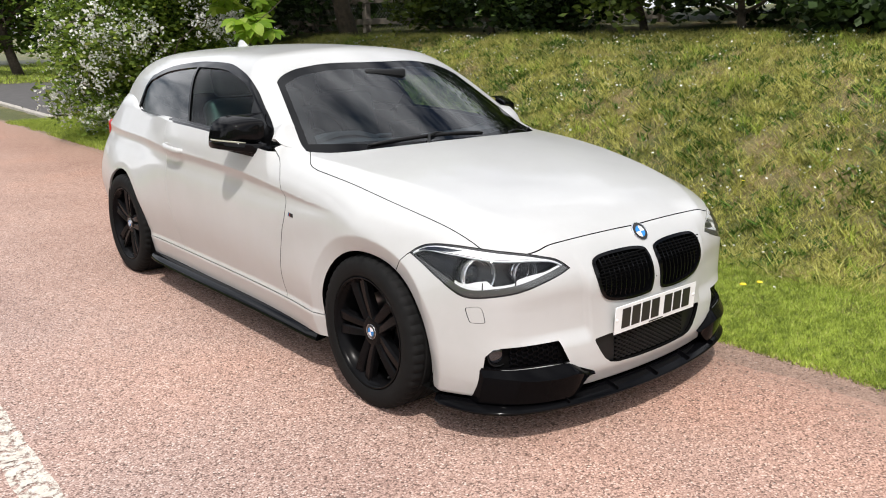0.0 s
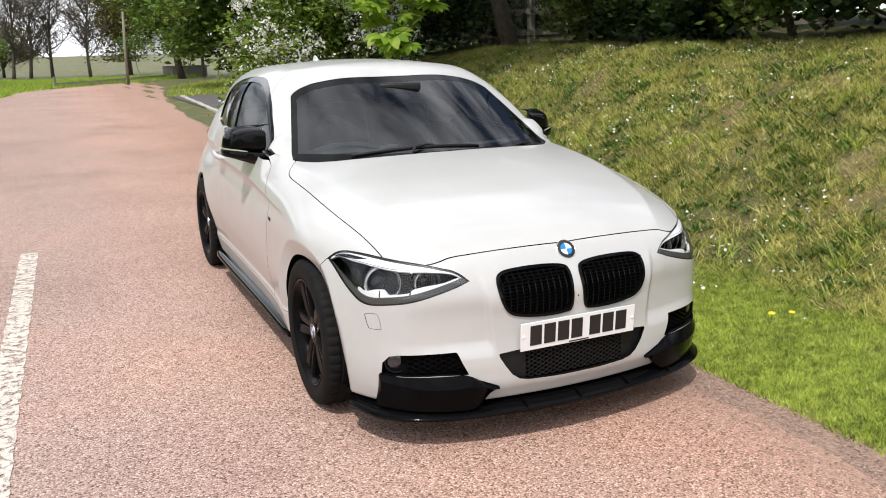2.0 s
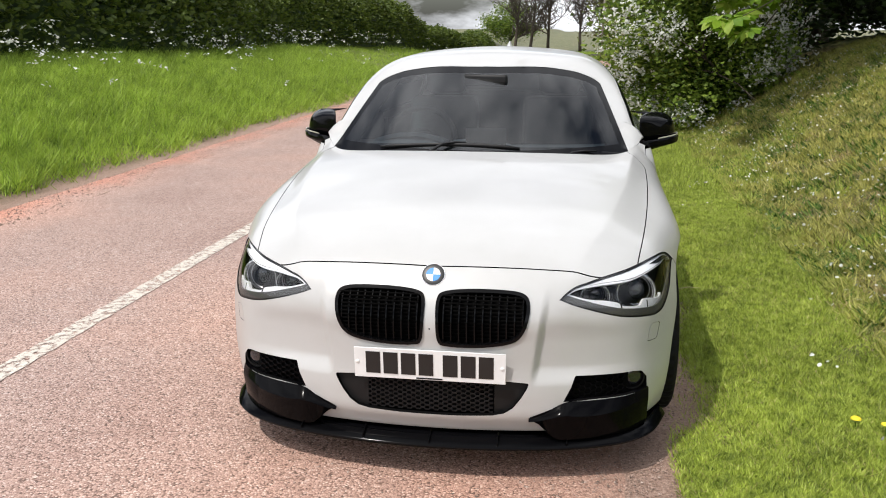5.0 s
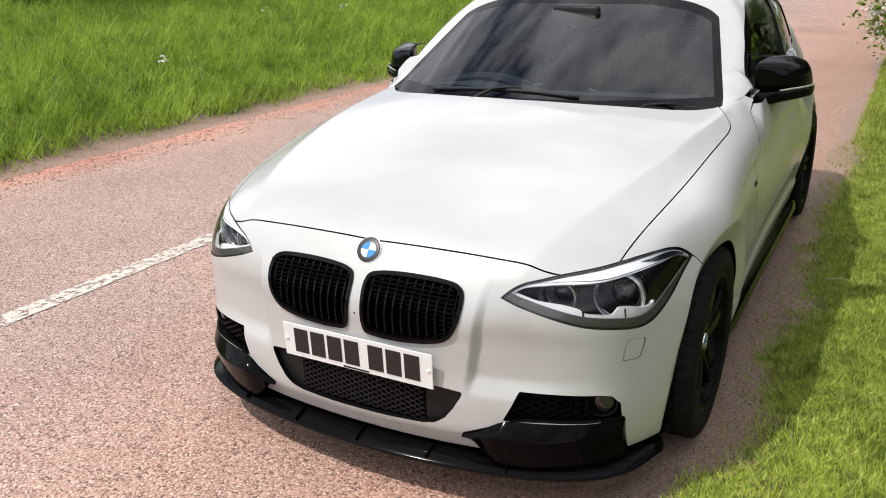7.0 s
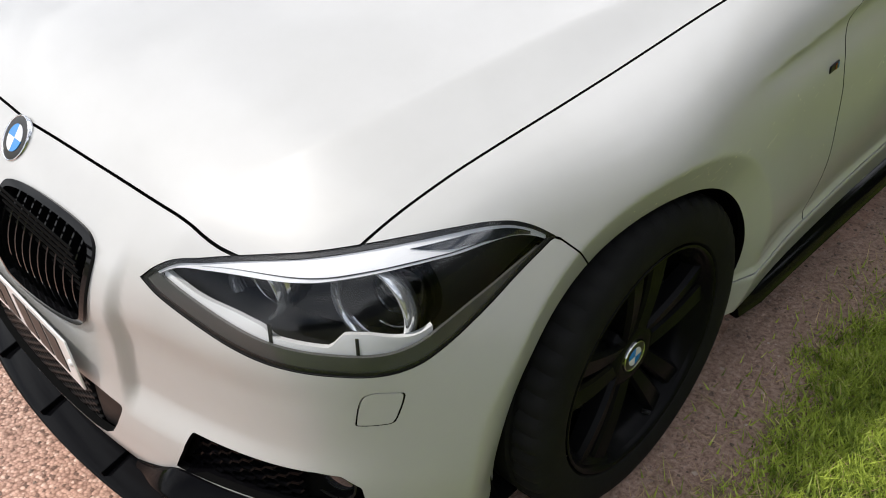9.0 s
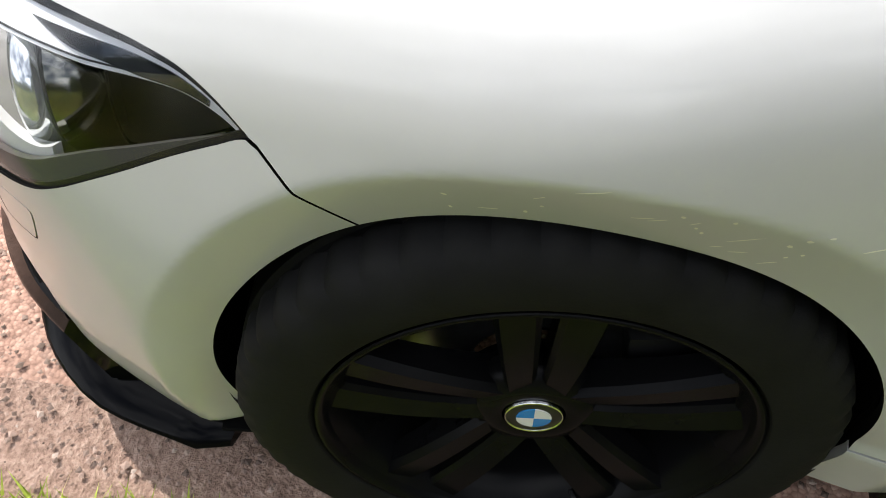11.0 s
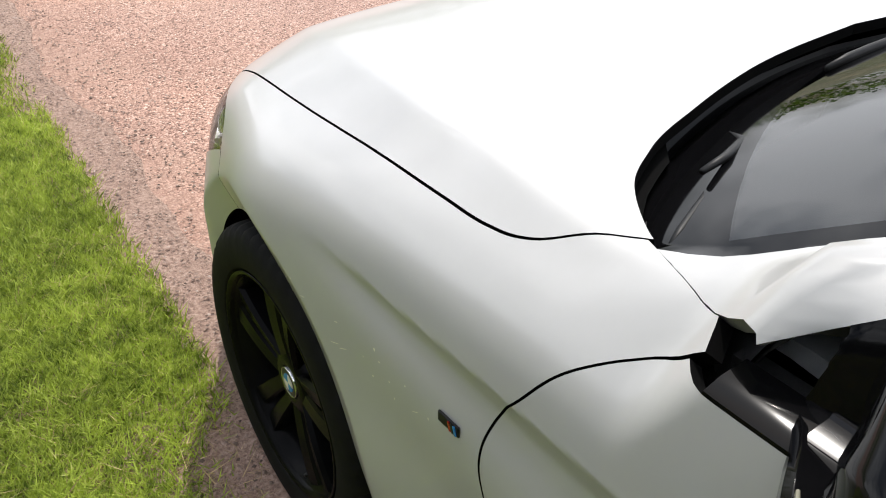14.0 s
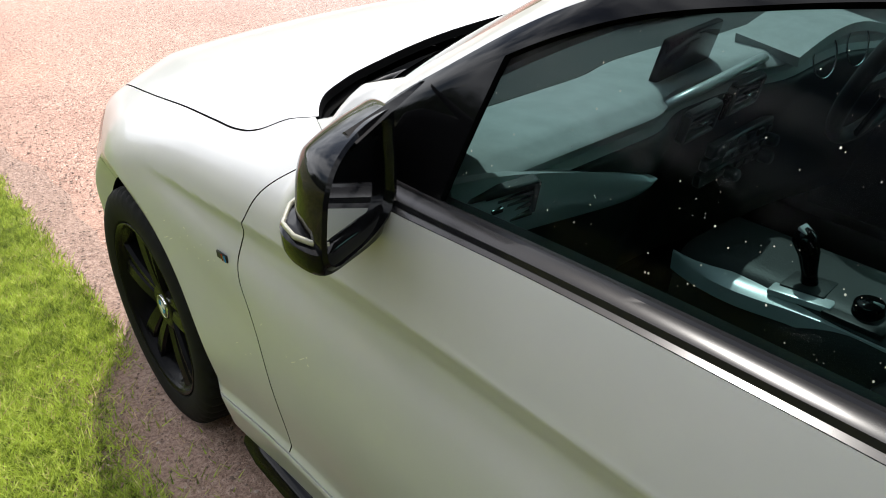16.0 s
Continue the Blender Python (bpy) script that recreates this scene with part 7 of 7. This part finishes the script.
def limb(bm, a, b, r0, r1, bend=0.15, steps=6):
    a, b = Vector(a), Vector(b)
    side = Vector(rng.randn(3)) * bend * (b - a).length * 0.5
    pts = [a.lerp(b, q) + side * math.sin(math.pi * q) for q in [k / steps for k in range(steps + 1)]]
    tube(bm, pts, r0, 7, 1.0, [1 + (r1 / r0 - 1) * k / steps for k in range(steps + 1)])
    return pts


def tree(name, at, height, crown_at, radii, leaves, size, mat, label, count=60, spread=0.3, trunk=0.14, limbs=9, shell=0.45, floor=-9, category="tree", blossom=None):
    x, y = at
    z = float(ground_z(x, y)) - 0.05
    bm = bmesh.new()
    top = Vector((crown_at[0], crown_at[1], crown_at[2] + radii[2] * 0.3))
    stem = limb(bm, (x, y, z), top, trunk, trunk * 0.3, 0.08, 8)
    for k in range(limbs):
        s = stem[2 + k % 5]
        d = rng.randn(3)
        d /= np.linalg.norm(d)
        e = Vector(np.array(crown_at) + d * np.array(radii) * 0.85)
        pts = limb(bm, s, e, trunk * 0.42, trunk * 0.07, 0.2, 6)
        for q in (3, 4):
            d2 = rng.randn(3) * 0.35 * np.array(radii)
            limb(bm, pts[q], pts[q] + Vector(d2), trunk * 0.16, trunk * 0.04, 0.2, 4)
    t = part(name, bm, BARK, None)
    tagged(t, label, category)
    c = clumps(leaves, crown_at, radii, count, spread, shell, floor)
    v, f = leaf_cloud(c, size)
    array_mesh("crown", v, f, mat, "", "", parent=t)
    if blossom:
        c = clumps(blossom, crown_at, np.array(radii) * 1.04, count, spread * 0.75, 0.8, floor)
        c = np.repeat(c, 6, 0) + rng.randn(len(c) * 6, 3) * 0.028
        v, f = discs(c, 0.017, 0.4, 5)
        array_mesh("blossom", v, f, PETAL, "white blossom", "", parent=t)
    return t


HAWLEAF = blade_material("hawthorn_leaves", (0.05, 0.10, 0.016), (0.20, 0.29, 0.04), (0.38, 0.42, 0.10), 0.1)
tree("hawthorn", (2.6, 10.3), 3.2, (2.25, 10.1, 1.6), (1.3, 1.6, 1.75), 44000, 0.08, HAWLEAF, "hawthorn bush covered in white blossom at the drive corner", 130, 0.22, 0.09, 12, 0.5, 0.02, "bush", 3600)
tree("shade_tree", (4.6, 12.4), 7, (4.4, 12.0, 3.6), (2.4, 2.6, 2.8), 22000, 0.13, DARKLEAF, "dark leafy tree behind the hawthorn", 90, 0.35, 0.16, 10, 0.4, 0.5)
tree("shade_tree", (7.6, 13.5), 8, (7.6, 13.2, 4.0), (3.2, 3.0, 3.0), 22000, 0.15, DARKLEAF, "dark leafy tree behind the wooden fence", 90, 0.4, 0.2, 10, 0.4, 1.6)
tree("shade_tree", (8.8, 8.2), 8, (8.6, 8.0, 4.6), (2.6, 3.4, 2.8), 22000, 0.15, DARKLEAF, "dark leafy tree behind the wooden fence", 90, 0.4, 0.2, 10, 0.4, 2.3)
tree("shade_tree", (9.0, 3.0), 6, (8.6, 3.0, 3.3), (2.4, 3.2, 1.7), 24000, 0.14, DARKLEAF, "dark leafy tree on top of the bank", 100, 0.4, 0.2, 10, 0.4, 1.9)
for x, y in ((8.6, -2.4), (9.2, -7.0), (8.8, -11.6), (8.2, -16.5)):
    tree("shade_tree", (x + 0.7, y), 4, (x + 0.5, y, 2.7), (2.0, 2.9, 1.2), 11000, 0.16, DARKLEAF, "dark leafy tree on top of the bank", 70, 0.4, 0.15, 8, 0.4, 1.5)
# low laurels along the top of the bank
for k, (x, y, r) in enumerate(((5.9, 7.6, 0.8), (5.5, 6.2, 0.85), (5.6, 4.9, 0.8), (5.5, 3.6, 0.85), (5.4, 2.3, 0.85), (5.5, 1.0, 0.85))):
    tree("laurel_bush", (x + 0.2, y), 2, (x, y, 2.20 + 0.15 * math.sin(k * 2.3)), (r, 0.95, 0.62), 5200, 0.11, DARKLEAF if k % 3 else HEDGE, "dark evergreen bush on top of the bank", 40, 0.17, 0.05, 6, 0.5, 1.45, "bush")


def palmate(bm, at, size, turn, tilt):
    """A horse chestnut leaf: five to seven leaflets hanging from one point."""
    base = Matrix.Translation(at) @ Euler((tilt[0], tilt[1], turn)).to_matrix().to_4x4()
    n = 7 if size > 0.16 else 5
    for k in range(n):
        a = radians(-115 + 230 * k / (n - 1))
        ln = size * (1.0 - 0.30 * abs(k - (n - 1) / 2) / ((n - 1) / 2))
        rot = base @ Euler((0, 0, a)).to_matrix().to_4x4()
        rows = []
        for q, w in ((0.0, 0.02), (0.3, 0.14), (0.6, 0.24), (0.8, 0.19), (1.0, 0.01)):
            drop = -0.35 * ln * q * q
            rows.append([bm.verts.new(rot @ Vector((s * w * ln, q * ln, drop + (0.03 * ln if s else 0) * (1 if q < 1 else 0)))) for s in (-1, 0, 1)])
        for r, s in zip(rows, rows[1:]):
            for j in range(2):
                bm.faces.new((r[j], r[j + 1], s[j + 1], s[j]))


bm = bmesh.new()
limb(bm, (5.4, 9.3, 1.3), (4.6, 8.6, 4.2), 0.16, 0.09, 0.1, 8)
main = limb(bm, (4.7, 8.7, 3.6), (2.5, 7.1, 2.35), 0.05, 0.015, 0.12, 8)
twigs = []
for e in ((2.15, 6.5, 1.62), (2.25, 6.9, 1.60), (2.6, 7.2, 1.85), (2.35, 7.7, 1.92), (2.2, 7.6, 2.15), (2.8, 7.0, 2.1), (3.0, 7.6, 2.15), (2.1, 7.2, 2.0)):
    pts = limb(bm, main[rng.randint(4, 8)], e, 0.010, 0.004, 0.25, 6)
    twigs.append(pts)
chestnut = tagged(part("chestnut_tree", bm, BARK, None), "horse chestnut with bright young leaves hanging over the verge", "tree")
# crown added out of view, placed to throw shade on the bank
v, f = leaf_cloud(clumps(13000, (3.1, 7.2, 4.6), (2.0, 2.4, 1.1), 60, 0.32, 0.3), 0.17)
array_mesh("crown", v, f, MIDLEAF, "", "", parent=chestnut)
for pts in twigs:
    e = pts[-1]
    for k in range(9):
        bm = bmesh.new()
        p = e + Vector((rng.uniform(-0.16, 0.16), rng.uniform(-0.18, 0.18), rng.uniform(-0.10, 0.12)))
        palmate(bm, p, rng.uniform(0.17, 0.26), rng.uniform(0, 6.28), (rng.uniform(-0.5, 0.5), rng.uniform(-0.5, 0.5)))
        tube(bm, [p, p.lerp(e, 0.5) + Vector((0, 0, 0.02)), e], 0.002, 5)
        part("leaf", bm, LIME, chestnut)

# fence on the bank
def fence():
    fo = tagged(new("wooden_fence"), "weathered post and rail fence with wire netting on the bank", "fence")
    pts = [(6.25, 13.6), (6.12, 11.6), (5.98, 9.7), (6.3, 7.9), (6.7, 6.1), (7.0, 4.3)]
    for x, y in pts:
        z = float(ground_z(x, min(y, 11.0)))
        bm = bmesh.new()
        box(bm, (0.11, 0.11, 1.25), (x, y, max(z, 1.25) + 0.42), (rng.uniform(-1, 1), rng.uniform(-1, 1), 5), 0.008, 1)
        part("post", bm, GREYWOOD, fo)
    for (xa, ya), (xb, yb) in zip(pts, pts[1:]):
        L = math.hypot(xb - xa, yb - ya)
        for h in (0.28, 0.62, 0.93):
            bm = bmesh.new()
            box(bm, (0.035, L, 0.10), ((xa + xb) / 2 - 0.07, (ya + yb) / 2, 1.42 + h + rng.uniform(-0.01, 0.01)), (0, 0, math.degrees(math.atan2(xa - xb, yb - ya))), 0.005, 1)
            part("rail", bm, GREYWOOD, fo)
        bm = bmesh.new()
        d = Vector((xb - xa, yb - ya, 0)).normalized()
        for s in (-1, 1):
            for k in range(int(L / 0.07) + 10):
                a0 = -0.7 + 0.07 * k
                p, q = (a0, 0.0), (a0 + 0.7, 0.7)
                if s < 0:
                    p, q = (a0 + 0.7, 0.0), (a0, 0.7)
                if min(p[0], q[0]) < 0 or max(p[0], q[0]) > L:
                    continue
                A, B = (Vector((xa - 0.02, ya, 1.55)) + d * u + Vector((0, 0, w)) for u, w in (p, q))
                tube(bm, [A, B], 0.003, 4)
        if len(bm.verts):
            part("netting", bm, plain("galvanised_wire", (0.42, 0.42, 0.40), 0.5, 0.4) if "galvanised_wire" not in bpy.data.materials else bpy.data.materials["galvanised_wire"], fo, "pale wire netting", False)
        else:
            bm.free()


fence()

# hedge across the lane
yy = np.linspace(4.0, 50.0, 60)
hx = -8.9 + 0.25 * np.sin(yy * 0.5) + 3.6 * step(24, 44, yy)
hh = 1.0 - 0.42 * step(33, 36, yy)
n = 70000
k = rng.randint(0, len(yy) - 1, n)
q = rng.rand(n)
cx = hx[k] * (1 - q) + hx[k + 1] * q
cy = yy[k] * (1 - q) + yy[k + 1] * q
a = rng.rand(n) * math.pi
rad = 0.72 + 0.28 * rng.rand(n) ** 0.5 + 0.10 * wave(cy * 1.1, a * 2, 1.6)
c = np.stack((cx + 0.75 * np.cos(a) * rad + 0.05 * rng.randn(n), cy, ground_z(cx, cy) + 0.02 + 1.92 * hh[k] * np.sin(a) ** 0.6 * rad + 0.06 * rng.randn(n)), -1)
v, f = leaf_cloud(c, 0.14)
hedge = array_mesh("hedge", v, f, HEDGE, "long clipped green hedge on the bank across the lane", "hedge")
# dark sheet inside the hedge stands for the shade between its leaves
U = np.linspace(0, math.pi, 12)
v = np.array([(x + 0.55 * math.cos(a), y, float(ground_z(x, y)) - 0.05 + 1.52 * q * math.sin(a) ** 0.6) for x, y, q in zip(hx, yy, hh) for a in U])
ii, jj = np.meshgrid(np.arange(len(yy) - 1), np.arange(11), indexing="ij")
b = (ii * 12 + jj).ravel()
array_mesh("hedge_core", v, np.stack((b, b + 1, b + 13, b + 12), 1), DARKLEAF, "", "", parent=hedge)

# trees along the end of the lane
tree("lane_tree", (6.2, 34.0), 9, (5.6, 34.0, 4.6), (3.4, 3.4, 3.8), 16000, 0.26, MIDLEAF, "leafy green tree beside the lane beyond the drive", 80, 0.5, 0.22, 10, 0.4, 0.9)
tree("lane_tree", (9.5, 30.0), 9, (9.2, 30.0, 4.4), (3.2, 3.4, 3.8), 14000, 0.26, DARKLEAF, "dark leafy tree beyond the drive", 80, 0.5, 0.22, 10, 0.4, 0.6)
tree("lane_tree", (10.5, 53.0), 12, (10.0, 53.0, 6.2), (4.0, 4.0, 5.2), 14000, 0.36, MIDLEAF, "tall leafy green tree at the bend of the lane", 80, 0.6, 0.25, 10, 0.4, 1.0)
tree("lane_tree", (11.0, 44.0), 12, (11.0, 44.0, 5.5), (4.5, 4.0, 5.0), 12000, 0.38, DARKLEAF, "tall dark tree beyond the drive", 70, 0.6, 0.25, 8, 0.4, 0.8)
tree("lane_tree", (14.0, 26.0), 10, (14.0, 26.0, 5.0), (4.0, 4.5, 4.5), 12000, 0.34, DARKLEAF, "dark leafy tree behind the drive", 70, 0.6, 0.25, 8, 0.4, 0.8)
tree("lane_tree", (12.0, 18.5), 9, (12.0, 18.0, 4.5), (3.0, 4.0, 4.0), 12000, 0.3, DARKLEAF, "dark leafy tree behind the drive", 70, 0.5, 0.22, 8, 0.4, 0.8)


tree("lane_tree", (5.4, 49.5), 10, (5.4, 49.5, 4.9), (3.2, 3.0, 4.4), 22000, 0.22, MIDLEAF, "broad leafy tree at the bend of the lane", 80, 0.55, 0.24, 10, 0.35, 1.2)


def bare_tree(x, y, h, label):
    z = float(ground_z(x, y))
    bm = bmesh.new()
    stem = limb(bm, (x, y, z), (x + 0.4, y, z + h * 0.75), 0.13, 0.04, 0.05, 8)
    for k in range(16):
        s = stem[2 + k % 7]
        d = Vector((rng.randn(), rng.randn(), 0.6 + rng.rand())).normalized() * h * 0.38
        pts = limb(bm, s, s + d, 0.045, 0.016, 0.15, 5)
        for q in range(1, 6):
            for _ in range(3):
                d2 = Vector((rng.randn(), rng.randn(), 0.5 + rng.rand())).normalized() * h * 0.15
                p2 = limb(bm, pts[q], pts[q] + d2, 0.022, 0.009, 0.2, 3)
                for w in (1, 2, 3):
                    limb(bm, p2[w], p2[w] + Vector((rng.randn(), rng.randn(), 0.7)).normalized() * h * 0.08, 0.013, 0.006, 0.2, 1)
    t = tagged(part("bare_tree", bm, BARK, None), label, "tree")
    return t


bare_tree(-4.0, 60.0, 6.0, "bare branching tree at the end of the lane")
bare_tree(-1.6, 62.0, 7.0, "bare branching tree at the end of the lane")
bare_tree(0.8, 61.0, 7.0, "bare branching tree behind the lane's end")
bare_tree(-3.0, 63.0, 6.4, "bare branching tree behind the lane's end")
tree("small_tree", (-4.8, 66.0), 4, (-4.8, 66.0, 2.3), (2.2, 2.0, 1.5), 9000, 0.16, HAWLEAF, "small green tree at the end of the hedge", 40, 0.4, 0.12, 6, 0.4, 0.5)
tree("lane_tree", (3.6, 63.0), 9, (3.4, 63.0, 4.6), (2.4, 2.4, 4.4), 15000, 0.20, blade_material("spring_leaves", (0.10, 0.09, 0.03), (0.22, 0.20, 0.06), (0.3, 0.3, 0.1), 0.1), "tall tree in thin yellow-green spring leaf", 60, 0.7, 0.2, 10, 0.3, 1.0)

# poles, board fence and notice board at the bend
for x, y, h, r in ((1.83, 43.0, 3.6, 0.08), (6.9, 51.0, 2.7, 0.11)):
    bm = bmesh.new()
    tube(bm, [(0, 0, -0.2), (0.02, 0, h * 0.5), (0.10, 0, h)], r, 10, 1.0, [1, 0.9, 0.75])
    p = part("wooden_pole", bm, GREYWOOD, None)
    p.location = (x, y, float(ground_z(x, y)))
    tagged(p, "plain weathered wooden pole beside the lane", "pole", "poles by the lane")
bf = tagged(new("board_fence"), "pale grey close-boarded fence beside the lane", "fence")
bm = bmesh.new()
box(bm, (0.16, 0.03, 1.35), (0, 0, 0.62), (0, 0, 0), 0.004, 1)
b0 = part("board", bm, plain("pale_boards", (0.27, 0.25, 0.23), 0.85, 0, 0, 0.2, 6), bf)
for k in range(62):
    low = k < 48
    q = k / 47 if low else (k - 48) / 13
    x, y = (-1.6 + 6.2 * q, 42.2 + 8.6 * q) if low else (4.9 + 2.6 * q, 53.4 + 0.6 * q)
    mm = pose(x, y + 0.01 * math.sin(k * 7), float(ground_z(x, y)), 0, 0, 54 if low else 12) @ Matrix.Diagonal((1.3, 1, 0.42 if low else 1.3, 1))
    if k:
        copy_thing(b0, mm)
    else:
        b0.matrix_basis = mm
bm = bmesh.new()
box(bm, (0.9, 0.05, 0.55), (0, 0, 0.75), (0, 0, 0), 0.01, 1)
nb = part("notice_board", bm, SATIN, None)
for k, x in enumerate((-0.38, 0.38)):
    bm = bmesh.new()
    box(bm, (0.07, 0.07, 1.05), (x, 0.05, 0.45), (0, 0, 0), 0.006, 1)
    part("leg", bm, GREYWOOD, nb)
for k, w in enumerate((0.55, 0.35)):
    bm = bmesh.new()
    box(bm, (w, 0.006, 0.06), (0, -0.028, 0.85 - 0.15 * k))
    part("lettering_bar", bm, PLATE, nb, "", False)
nb.location = (7.6, 47.6, float(ground_z(7.6, 47.6)))
tagged(nb, "small dark notice board on two legs by the lane", "sign")

# woods all round the horizon
n = 36000
a = rng.rand(n) * 2 * math.pi
r = 105 + 40 * rng.rand(n)
h = (6 + 3.5 * wave(np.cos(a) * 9, np.sin(a) * 9, 1.3)) * rng.rand(n) ** 0.7
ahead_gap = 0.14 + 0.86 * step(0.35, 0.8, np.abs(np.arctan2(np.cos(a), np.sin(a)) + 0.10))
c = np.stack((r * np.cos(a), r * np.sin(a), ground_z(r * np.cos(a), r * np.sin(a)) + h * ahead_gap), -1)[ahead_gap > 0.3]
v, f = leaf_cloud(c, 1.2)
array_mesh("far_woods", v, f, MIDLEAF, "distant woods round the fields", "woods", "stuff")


# ---- parts lie no deeper than thing, part and sub-part ----
for ob in list(car.children_recursive):
    while ob.parent is not car and ob.parent.parent is not car:
        up = ob.parent
        local = up.matrix_parent_inverse @ up.matrix_basis @ ob.matrix_parent_inverse @ ob.matrix_basis
        ob.parent = up.parent
        ob.matrix_parent_inverse = Matrix.Identity(4)
        ob.matrix_basis = local
